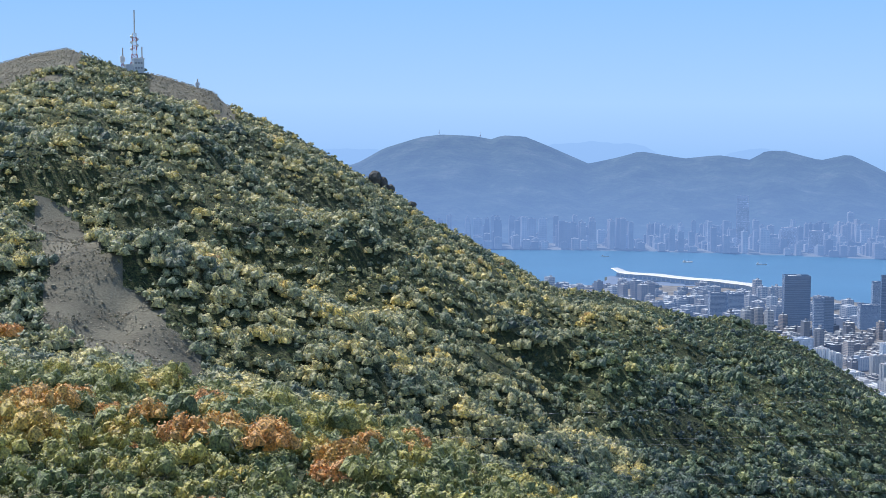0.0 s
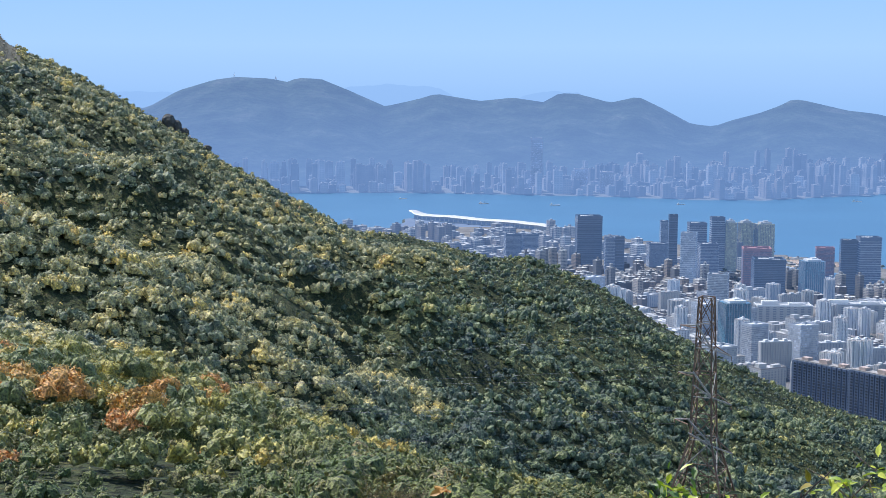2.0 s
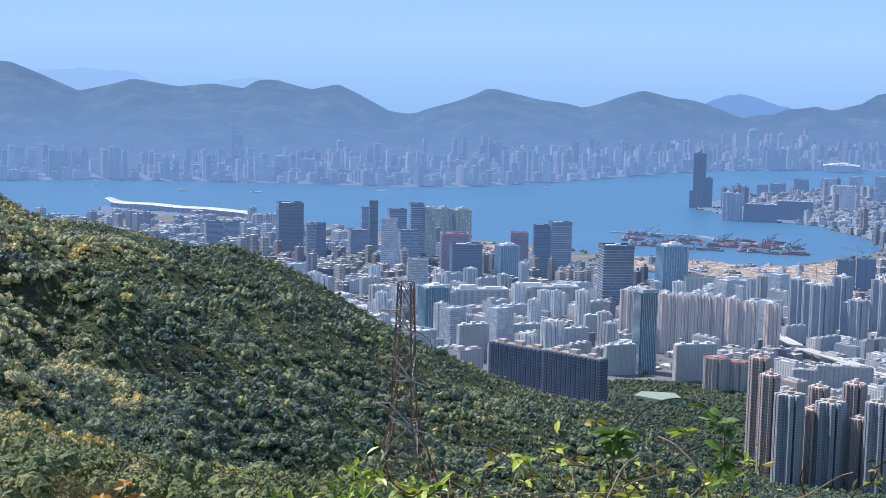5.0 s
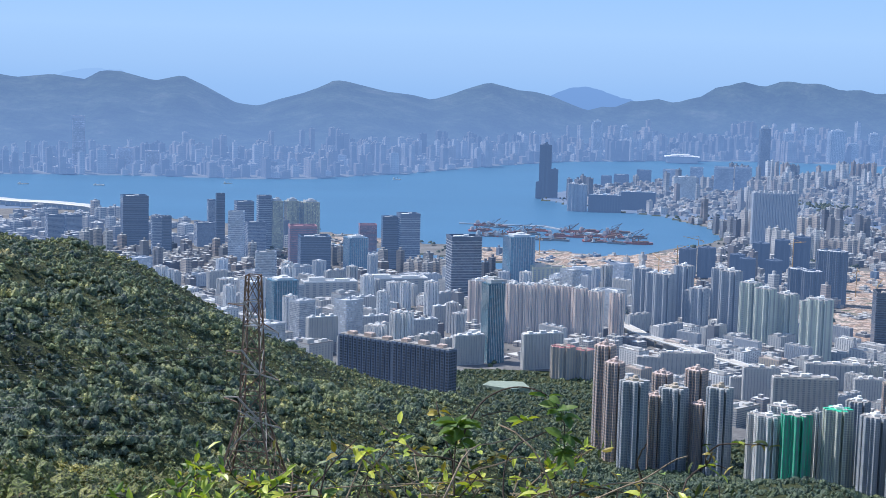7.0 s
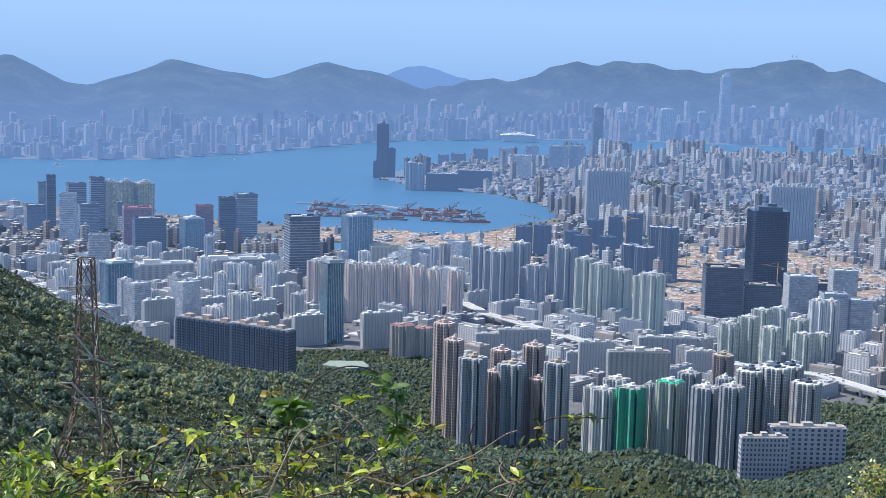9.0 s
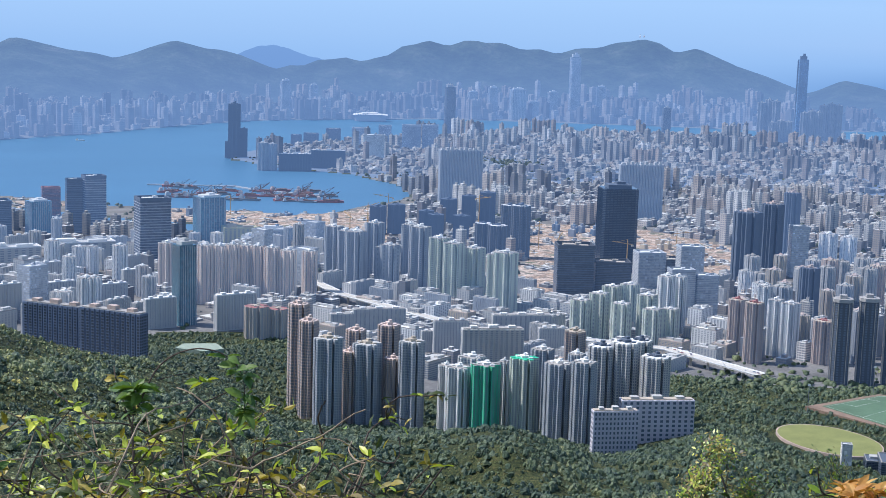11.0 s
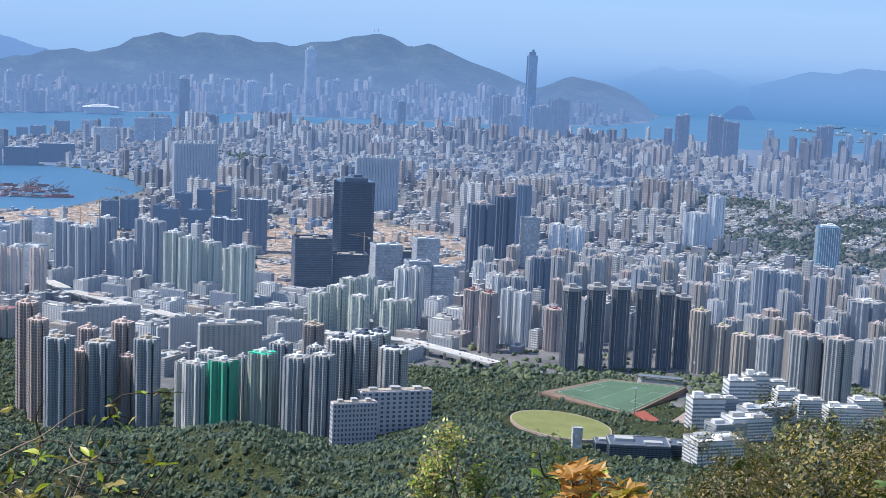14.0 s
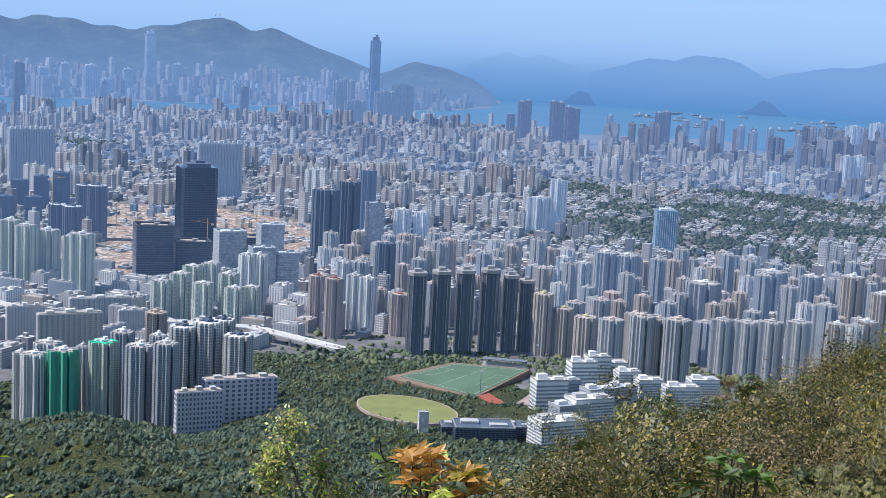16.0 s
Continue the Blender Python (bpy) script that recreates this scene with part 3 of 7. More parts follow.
def crowns(name, leaf_name, places, radii, tint, mat, label, seed, per, size, lobes=(2, 5), loose=0.55, tall=1.0, lobe=(0.36, 0.60)):
    """Trees as heaps of leafy lobes: an angular inner mass for each lobe and leaf sprays that stand out from it."""
    rs = np.random.RandomState(seed)
    places, radii = np.asarray(places), np.asarray(radii)
    big = (radii - radii.min()) / max(1e-6, np.percentile(radii, 97) - radii.min())
    count = np.clip(np.round(lobes[0] + (lobes[1] - lobes[0]) * big), *lobes).astype(int)
    tree = np.repeat(np.arange(len(places)), count)
    n, R = len(tree), radii[tree]
    ang, off = rs.uniform(0, 2 * math.pi, n), np.sqrt(rs.uniform(0, 1, n)) * 0.72
    lift = (0.30 + 0.55 * np.sqrt(1 - off ** 2) * rs.uniform(0.55, 1.15, n)) * tall
    C = places[tree] + np.stack([np.cos(ang) * off * R, np.sin(ang) * off * R, lift * R], -1)
    size_l = R * rs.uniform(*lobe, n)
    seg, rings = 4, []
    for k, (r, h) in enumerate([(0.95, -0.45), (0.66, 0.45)]):
        for q in range(seg):
            a = 2 * math.pi * (q + 0.5 * k) / seg + ang
            j = size_l * r * rs.uniform(0.62, 1.3, n)
            rings.append(C + np.stack([np.cos(a) * j, np.sin(a) * j, h * size_l * rs.uniform(0.5, 1.5, n)], -1))
    rings.append(C + np.stack([rs.uniform(-0.35, 0.35, n) * size_l, rs.uniform(-0.35, 0.35, n) * size_l, size_l * rs.uniform(0.7, 1.0, n)], -1))
    V = np.stack(rings, 1)
    tri = []
    for q in range(seg):
        a, b, c, d = q, (q + 1) % seg, seg + q, seg + (q + 1) % seg
        tri += [(a, b, c), (b, d, c), (c, d, 2 * seg)]
    F = (np.array(tri)[None] + (np.arange(n) * V.shape[1])[:, None, None]).reshape(-1, 3)
    me = tinted(mesh_of(name, V.reshape(-1, 3), F, [mat]), np.repeat(tint[tree], V.shape[1]))
    tagged(new(name, me), label, "trees", kind="stuff")
    # leaf sprays, more on the large lobes
    many = np.maximum(2, np.round(per * (size_l / size_l.mean()) ** 1.5)).astype(int)
    own_lobe = np.repeat(np.arange(n), many)
    m = len(own_lobe)
    u = rs.normal(0, 1, (m, 3))
    u[:, 2] = np.abs(u[:, 2]) * 1.2 - 0.35
    u /= np.linalg.norm(u, axis=1)[:, None]
    P = C[own_lobe] + u * (size_l[own_lobe] * rs.uniform(0.80, 1.22, m))[:, None]
    out = u + rs.normal(0, loose, (m, 3)) + np.array([0, 0, 0.25])
    a = np.cross(out, rs.normal(0, 1, (m, 3)))
    a /= np.linalg.norm(a, axis=1)[:, None] + 1e-9
    b = np.cross(out, a)
    b /= np.linalg.norm(b, axis=1)[:, None] + 1e-9
    w = (size * rs.uniform(0.5, 1.4, m))[:, None]
    V = np.stack([P - a * w, P + b * w * 0.6, P + a * w, P - b * w * 0.5], 1)
    own = np.clip(tint[tree[own_lobe]] + rs.normal(0, 0.05, m), 0, 1)
    me = tinted(mesh_of(leaf_name, V.reshape(-1, 3), np.arange(m * 4).reshape(-1, 4), [mat]), np.repeat(own, 4))
    return tagged(new(leaf_name, me), "leafy outer sprays of the " + label.split(" on ")[0], "leaves", kind="stuff")


def in_sight(az, d, z, margin, lowest=-16.2):
    """Which trees stand clear of the ground in front of them, seen from the viewpoint."""
    el = np.degrees(np.arctan2(z + margin - 525, d))
    steps = np.arange(140, 1440, 20.0)
    bars = np.arange(-26, 72, 1.0)
    A, D = np.meshgrid(bars, steps, indexing="ij")
    rise = np.maximum.accumulate(np.degrees(np.arctan2(land(A, D) - 525, D)), axis=1)
    i = np.clip(np.round(az + 26).astype(int), 0, len(bars) - 1)
    j = np.clip(((d - 160) / 20).astype(int), 0, len(steps) - 1)
    return (el > rise[i, j] - 0.1) & (el > lowest)


def scatter(count, az0, az1, d0, d1, seed):
    rs = np.random.RandomState(seed)
    az = rs.uniform(az0, az1, count)
    d = np.sqrt(rs.uniform(d0 ** 2, d1 ** 2, count))
    return az, d


def on_land(az, d):
    z = land(az, d)
    return np.stack([np.sin(np.radians(az)) * d * K, np.cos(np.radians(az)) * d * K, z * K], -1)


def hill_woods():
    az, d = scatter(21500, -22.5, 27, 400, 1425, 51)
    az2, d2 = scatter(5600, -22.5, 19, 440, 850, 50)
    az, d = np.append(az, az2), np.append(d, d2)
    keep = (zones(az, d) == 0) & ((d > 480) | (az < 4))
    az, d = az[keep], d[keep]
    rs = np.random.RandomState(52)
    keep = in_sight(az, d, land(az, d), 7) | (rs.uniform(0, 1, len(az)) < 0.12)
    az, d = az[keep], d[keep]
    x, y = np.sin(np.radians(az)) * d, np.cos(np.radians(az)) * d
    patch = wave(x, y, 120, 53)
    r = K * (2.5 + 4.6 * rs.uniform(0, 1, len(az)) ** 2.2) * (0.95 + 0.25 * np.clip(patch, -1, 1))
    r *= np.interp(d, [1250, 1400], [1.0, 0.62])
    P = on_land(az, d)
    P[:, 2] -= 0.35 * r
    deep = (az + 6 * np.clip(wave(x, y, 260, 47), -1, 1)) > 1.2
    tint = np.clip(rs.beta(0.9, 2.0, len(az)) + 0.20 * wave(x, y, 75, 57) + 0.10 * wave(x, y, 24, 58), 0, 1)
    for name, pick, per, size, mat, label, seed in (
            ("hill_trees", (d < 850) & ~deep, 10, 0.52, M["wood"], "yellow-green and olive scrub wood on the hillside", 54),
            ("hill_trees", (d >= 850) & ~deep, 5, 0.78, M["wood"], "olive and green scrub wood below the ridge", 55),
            ("hill_trees", (d < 850) & deep, 10, 0.52, M["slope"], "deep green wood in the valley", 45),
            ("hill_trees", (d >= 850) & deep, 5, 0.78, M["slope"], "deep green wood on the lower ridge", 46)):
        crowns(name, "hill_leaves", P[pick], r[pick], tint[pick], mat, label, seed, per, K * size, (2, 5) if per == 10 else (1, 4), lobe=(0.32, 0.56) if per == 10 else (0.38, 0.60))
    az, d = scatter(26000, -22.5, 22, 420, 1400, 48)
    ok = zones(az, d) == 0
    P = on_land(az[ok], d[ok])
    flecks("undergrowth", P, np.full(len(P), 0.5), 1, K * 1.3, M["slope"], "low undergrowth between the crowns", 49)
    # tufts and bushes of the dry grass
    az, d = scatter(56000, -22, -12.5, 420, 1440, 56)
    keep = (zones(az, d) == 1)
    P = on_land(az[keep], d[keep])
    rs = np.random.RandomState(58)
    flecks("grass_tufts", P, np.full(len(P), 0.16), 3, K * 0.42, M["tuft"], "dry brown grass tufts on the spur", 67, loose=0.5)
    few = rs.uniform(0, 1, len(P)) < 0.025
    clumps("grass_bushes", P[few], K * rs.uniform(0.5, 1.6, few.sum()), 2, M["heath"], "low brown and grey bushes on the grassy spur", 59)
    # the near bank: orange crowns among green ones
    az, d = scatter(1150, -22, 14, 165, 430, 60)
    ok = (az < 0) | (d > 280)
    az, d = az[ok], d[ok]
    rs = np.random.RandomState(61)
    P, r = on_land(az, d), K * (1.5 + 4.8 * rs.uniform(0, 1, len(az)) ** 1.8) * np.interp(az, [-8, 2], [1.0, 0.62])
    P[:, 2] -= 0.15 * r
    r *= np.interp(d, [165, 260, 300], [0.7, 0.9, 1.05])
    tint = np.clip(rs.beta(1.4, 1.7, len(az)) + np.interp(az, [-8, 2], [0.0, 0.12]), 0, 1)
    warm = (rs.uniform(0, 1, len(az)) < 0.05) & (az < -5)
    for b_az, b_d, b_r, b_t in ((-20.4, 312, 4.8, 0.4), (-19.6, 296, 6.2, 0.5), (-18.7, 330, 5.0, 0.55), (-16.9, 262, 3.6, 0.1), (-15.9, 285, 4.4, 0.5), (-14.6, 250, 5.0, 0.62), (-12.9, 268, 4.6, 0.5),
                                (-11.2, 240, 5.2, 0.62), (-9.4, 262, 3.8, 0.2), (-8.4, 232, 4.6, 0.5), (-21.1, 540, 5, 0.75), (-7.4, 300, 4, 0.6), (-20.9, 248, 5.6, 0.02), (-20.0, 236, 4.6, 0.05), (-17.4, 300, 3.4, 0.25)):
        P = np.concatenate([P, on_land(np.array([b_az]), np.array([b_d]))])
        r, warm, tint = np.append(r, K * b_r * 1.2), np.append(warm, True), np.append(tint, b_t)
    crowns("turning_trees", "turning_leaves", P[warm], r[warm], tint[warm], M["rust"], "orange and rusty autumn trees on the near bank", 62, 30, 0.11, (9, 20), 0.8, 1.45, (0.20, 0.36))
    crowns("bank_trees", "bank_leaves", P[~warm], r[~warm], tint[~warm], M["bank"], "green and olive trees on the near bank", 63, 13, 0.105, (5, 14), 0.8, 1.5, (0.22, 0.40))
    # scrub that covers the bank and the grassy shoulder before the viewer
    az, d = scatter(2300, -22, 16, 105, 300, 64)
    az2, d2 = scatter(420, -6, 13, 80, 135, 64)
    az, d = np.append(az, az2), np.append(d, d2)
    P, rs = on_land(az, d), np.random.RandomState(65)
    rad = K * rs.uniform(1.0, 2.6, len(az))
    tint = np.clip(rs.beta(1.6, 1.6, len(az)), 0, 1)
    crowns("shoulder_scrub", "shoulder_leaves", P, rad, tint, M["scrub"], "dry olive scrub on the near bank", 66, 10, 0.09, (1, 4), 0.8, 1.1, (0.32, 0.52))


def valley_woods():
    az, d = scatter(37000, 17, 60, 700, 2420, 71)
    keep = (zones(az, d) == 0) & ((az > 27) | (d > 1425))
    keep &= (d > 1390) | in_sight(az, d, land(az, d), 8, -20.5)
    keep &= np.hypot(np.radians(az - 49.1) * d / 78, (d - 1755 + 0.32 * np.radians(az - 49.1) * d) / 96) > 1
    keep &= ~inside(az, d, [(47.9, 1965), (50.9, 2085), (54.5, 2070), (52.2, 1850)])
    keep &= ~((az > 51.8) & (d > 1540) & (d < 2040) & (wave(az * 30, d, 90, 74) > -0.5))
    az, d = az[keep], d[keep]
    for b_az, b_d, b_w, _ in PLOTS:
        gap = np.hypot(np.radians(az - b_az) * d, d - b_d)
        ok = gap > b_w * 0.62
        az, d = az[ok], d[ok]
    rs = np.random.RandomState(72)
    P, r = on_land(az, d), K * (2.9 + 4.2 * rs.uniform(0, 1, len(az)) ** 1.8)
    tint = np.clip(rs.beta(1.6, 2.0, len(az)) + 0.22 * wave(np.radians(az) * d, d, 160, 78), 0, 1)
    P[:, 2] -= 0.42 * r
    crowns("valley_trees", "valley_leaves", P, r, tint, M["deep"], "dense dark green wood on the foothills", 73, 5, K * 0.74, (1, 2), 0.55, 0.9, (0.44, 0.70))
    az2, d2 = scatter(16000, 17, 60, 930, 2150, 77)
    P2 = on_land(az2, d2)[zones(az2, d2) == 0]
    flecks("valley_undergrowth", P2, np.full(len(P2), 0.4), 1, K * 1.8, M["deep"], "low undergrowth of the foothill wood", 79)


# ---- the city ----
PLOTS = []          # bearing, distance, width and height of every building that has a place of its own
# distance limit, and the share of haze painted into finishes as emission
HAZE_LEVELS = [(2150, 0.0), (2600, 0.06), (3400, 0.11), (4400, 0.235), (5000, 0.25), (6400, 0.31), (8850, 0.44), (99999, 0.56)]


def haze_of(d):
    return next(f for limit, f in HAZE_LEVELS if d < limit)


PAINT = {
    "cream": (0.80, 0.66, 0.57), "white": (0.72, 0.72, 0.71), "grey": (0.48, 0.48, 0.47), "bluegrey": (0.38, 0.41, 0.45), "brown": (0.50, 0.40, 0.355),
    "dark": (0.07, 0.075, 0.085), "celadon": (0.55, 0.59, 0.51), "tan": (0.46, 0.40, 0.33), "net": (0.05, 0.50, 0.30), "red": (0.36, 0.16, 0.15),
    "glassblue": (0.05, 0.16, 0.22), "glassdark": (0.02, 0.035, 0.06), "lavender": (0.58, 0.56, 0.62), "yellowish": (0.50, 0.47, 0.30), "pink": (0.60, 0.49, 0.45), "roof": (0.36, 0.345, 0.33), "haze_glass": (0.17, 0.30, 0.46),
    "window": (0.19, 0.235, 0.30), "slate": (0.10, 0.13, 0.18), "steelblue": (0.11, 0.155, 0.235), "plum": (0.15, 0.125, 0.15),
}
CACHE = {}


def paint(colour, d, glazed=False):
    # f: painted haze mixed into the finish, more with distance
    f = haze_of(d)
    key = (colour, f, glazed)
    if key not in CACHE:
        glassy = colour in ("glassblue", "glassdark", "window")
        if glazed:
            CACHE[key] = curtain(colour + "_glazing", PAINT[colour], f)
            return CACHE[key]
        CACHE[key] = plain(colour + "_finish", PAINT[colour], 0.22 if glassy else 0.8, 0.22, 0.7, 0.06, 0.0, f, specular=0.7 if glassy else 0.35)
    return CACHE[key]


def mirrored(quarter):
    q1 = list(quarter)
    q2 = [(x, -y) for x, y in reversed(q1)]
    right = q1 + q2
    left = [(-x, -y) for x, y in right]
    return right + left


def plan_cross():
    return mirrored([(1.5, 9.5), (1.5, 15), (5.8, 15), (5.8, 8.2), (8.2, 8.2), (8.2, 5.8), (15, 5.8), (15, 1.5), (9.5, 1.5)])


def plan_lobed():
    return mirrored([(1.7, 9.0), (1.7, 14.6), (7.2, 14.6), (7.2, 10.4), (10.4, 10.4), (10.4, 7.2), (14.6, 7.2), (14.6, 1.7), (9.0, 1.7)])


def plan_slab(w, dp, n, deep=2.2):
    top, step = [], w / n
    for i in range(n):
        x0 = -w / 2 + i * step
        top += [(x0, dp / 2), (x0 + step * 0.72, dp / 2), (x0 + step * 0.72, dp / 2 - deep), (x0 + step, dp / 2 - deep)]
    top[-2:] = [(w / 2, dp / 2)]
    top = top[:-1] + [(w / 2, dp / 2)]
    return top + [(-x, -y) for x, y in top]


def plan_box(w, dp, c=0.0):
    if c == 0:
        return [(-w / 2, dp / 2), (w / 2, dp / 2), (w / 2, -dp / 2), (-w / 2, -dp / 2)]
    a, b = w / 2, dp / 2
    return [(-a + c, b), (a - c, b), (a, b - c), (a, -b + c), (a - c, -b), (-a + c, -b), (-a, -b + c), (-a, b - c)]


def prism(plan, z0, z1, taper=1.0):
    bm = bmesh.new()
    low = [bm.verts.new((x * K, y * K, z0 * K)) for x, y in plan]
    up = [bm.verts.new((x * K * taper, y * K * taper, z1 * K)) for x, y in plan]
    n = len(plan)
    for i in range(n):
        j = (i + 1) % n
        bm.faces.new((low[j], low[i], up[i], up[j]))
    bm.faces.new(up[::-1])
    bm.normal_update()
    return bm


def part(name, bm, material, parent, label="", kind=""):
    me = bpy.data.meshes.new(name)
    if bm is not None and isinstance(bm, bmesh.types.BMesh):
        bm.to_mesh(me)
        bm.free()
    else:
        bpy.data.meshes.remove(me)
        me = bm
    me.materials.clear()
    me.materials.append(material)
    ob = new(name, me)
    ob.parent = parent
    return tagged(ob, label, kind=kind)


def window_mesh(plan, z0, z1, storey, bay, wide=0.6, high=0.55, proud=0.12):
    V, F = [], []
    n = len(plan)
    rows = max(1, int((z1 - z0) / storey))
    for i in range(n):
        p, q = Vector(plan[i]), Vector(plan[(i + 1) % n])
        run = q - p
        if run.length < bay * 0.7:
            continue
        cols = max(1, int(run.length / bay))
        out = Vector((-run.y, run.x)).normalized() * proud
        for c in range(cols):
            a = p + run * ((c + 0.5 - wide / 2) / cols) + out
            b = p + run * ((c + 0.5 + wide / 2) / cols) + out
            for r in range(rows):
                lo, hi = z0 + (r + 0.3) * storey, z0 + (r + 0.3 + high) * storey
                k = len(V)
                V += [(a.x, a.y, lo), (b.x, b.y, lo), (b.x, b.y, hi), (a.x, a.y, hi)]
                F.append((k + 1, k, k + 3, k + 2))
    return mesh_of("windows", np.array(V) * K, F)


def strip_mesh(plan, z0, z1, bay, wide=0.6, proud=0.12):
    """Full-height window strips; their storeys come from the glazing's own pattern."""
    V, F, UV = [], [], []
    n = len(plan)
    for i in range(n):
        p, q = Vector(plan[i]), Vector(plan[(i + 1) % n])
        run = q - p
        if run.length < bay * 0.7:
            continue
        cols = max(1, int(run.length / bay))
        out = Vector((-run.y, run.x)).normalized() * proud
        for c in range(cols):
            a = p + run * ((c + 0.5 - wide / 2) / cols) + out
            b = p + run * ((c + 0.5 + wide / 2) / cols) + out
            k = len(V)
            V += [(a.x, a.y, z0), (b.x, b.y, z0), (b.x, b.y, z1), (a.x, a.y, z1)]
            F.append((k + 1, k, k + 3, k + 2))
            UV += [(2.2, z0), (0.9, z0), (0.9, z1), (2.2, z1)]
    return mesh_of("windows", np.array(V) * K, F, uv=np.array(UV))


def glazing_strip(wall, d):
    key = ("strip", wall, haze_of(d))
    if key not in CACHE:
        CACHE[key] = facade("window_strip", PAINT[wall], (0.23, 0.26, 0.30) if wall not in ("dark", "slate", "steelblue") else PAINT["slate"], 3.0, 3.0, haze_of(d), (0.02, 0.42), vary=0.15)
    return CACHE[key]


GLAZING = {"dark": "glassdark", "slate": "glassdark", "steelblue": "glassdark", "lavender": "slate"}


def window_part(plan, z0, z1, storey, bay, wide, high, wall, d, ob, label):
    if d > 2150:
        part("windows", strip_mesh(plan, z0, z1, bay * 1.8, wide * 0.62), glazing_strip(wall, d), ob, label, "stuff")
    else:
        part("windows", window_mesh(plan, z0, z1, storey, bay, wide, high), paint(GLAZING.get(wall, "window"), d), ob, label, "stuff")


def boxes(rows):
    """One bmesh of boxes: centre x, y, z0, then width, depth, height, in map metres."""
    bm = bmesh.new()
    for x, y, z, w, dp, h in rows:
        m = Matrix.Translation((x * K, y * K, (z + h / 2) * K)) @ Matrix.Diagonal((w * K, dp * K, h * K, 1))
        bmesh.ops.create_cube(bm, size=1.0, matrix=m)
    return bm


def set_tower(style, wall, az, d, w, h, turn=0.0, label="", category="tower block", group="", trim="white", roof="roof", extra=None):
    """One building of a style, scaled to its width and height; the first of its kind is built, the others copy it."""
    f = haze_of(d)
    key = (style, wall, trim, roof, f, extra)
    ground_z = float(land(np.array([az]), np.array([d]))[0])
    h = h + float(hollow_of(az, d))
    place = at(az, d, ground_z - 2)
    base = Matrix.Translation(place) @ Matrix.Rotation(radians(-az + turn), 4, "Z")
    w0, h0 = SIZES[style]
    sx, sz = w / w0, (h + 2) / h0
    PLOTS.append((az, d, max(w, 18), h))
    m = base @ Matrix.Diagonal((sx, sx if style not in ("slab", "bigslab", "low") else max(0.75, min(1.3, sx)), sz, 1))
    if key in CACHE:
        first, inv = CACHE[key]
        ob = copy_thing(first, m @ inv)
    else:
        ob = STYLES[style](wall, d, trim, roof)
        ob.matrix_basis = m
        CACHE[key] = (ob, Matrix.Diagonal((1 / ob.scale.x, 1 / ob.scale.y, 1 / ob.scale.z, 1)))
    tagged(ob, label, category, group)
    return ob


def res_tower(plan_fn):
    def make(wall, d, trim, roof):
        ob = new("residential_tower")
        plan = plan_fn()
        part("wall", prism(plan, 0, 100), paint(wall, d), ob)
        window_part(plan, 4, 99, 2.95, 2.3, 0.56, 0.62, wall, d, ob, "dark windows")
        part("roof_house", boxes([(0, 0, 100, 8, 10, 3.6), (2, 1, 103.6, 4, 5, 2.2), (-6, 4, 100, 4, 4, 2.4), (5, -7, 100, 5, 3, 2)]), paint(trim, d), ob, "lift house and water tanks")
        part("roof", prism([(x * 0.97, y * 0.97) for x, y in plan], 100, 100.8), paint(roof, d), ob)
        return ob
    return make


def make_slab(wall, d, trim, roof):
    ob = new("slab_block")
    plan = plan_slab(90, 16, 12, 0.9)
    part("wall", prism(plan, 0, 60), paint(wall, d), ob)
    storey, bay = (6.2, 4.4) if wall == "lavender" else (2.9, 3.2)
    window_part(plan, 3, 59, storey, bay, 0.64, 0.55, wall, d, ob, "rows of dark windows")
    for x, w, h in ((-28, 10, 4), (0, 12, 5), (28, 10, 4)):
        part("lift_house", boxes([(x, 0, 60, w, 9, h)]), paint(trim, d), ob)
    part("roof", boxes([(0, 0, 60, 86, 12, 1.2)]), paint(roof, d), ob)
    return ob


def make_bigslab(wall, d, trim, roof):
    ob = new("wall_estate")
    plan = plan_slab(140, 26, 14, 6.0)
    part("wall", prism(plan, 0, 160), paint(wall, d), ob)
    window_part(plan, 4, 158, 3.1, 3.4, 0.6, 0.5, wall, d, ob, "dark windows")
    for i, x in enumerate(range(-60, 61, 15)):
        part("lift_house", boxes([(x, 0, 160, 9, 14, 5 + (i % 3) * 2)]), paint(trim, d), ob)
    return ob


def make_office(wall, d, trim, roof):
    ob = new("office_tower")
    plan = plan_box(50, 40, 2.0)
    part("glazing", prism(plan, 0, 100), paint(wall, d, True), ob)
    bands = [(0, 0, z, 50.6, 40.6, 0.9) for z in np.arange(4, 99, 4.2)]
    part("floor_bands", boxes(bands), paint(trim, d), ob, "thin floor bands", "stuff")
    part("crown", boxes([(0, 19, 100, 50, 2, 5), (0, -19, 100, 50, 2, 5), (24, 0, 100, 2, 36, 5), (-24, 0, 100, 2, 36, 5)]), paint(wall, d), ob)
    for row in ((-8, 2, 100, 16, 14, 4), (12, -4, 100, 12, 12, 3), (6, 10, 100, 8, 6, 5)):
        part("roof_plant", boxes([row]), paint(roof, d), ob)
    return ob


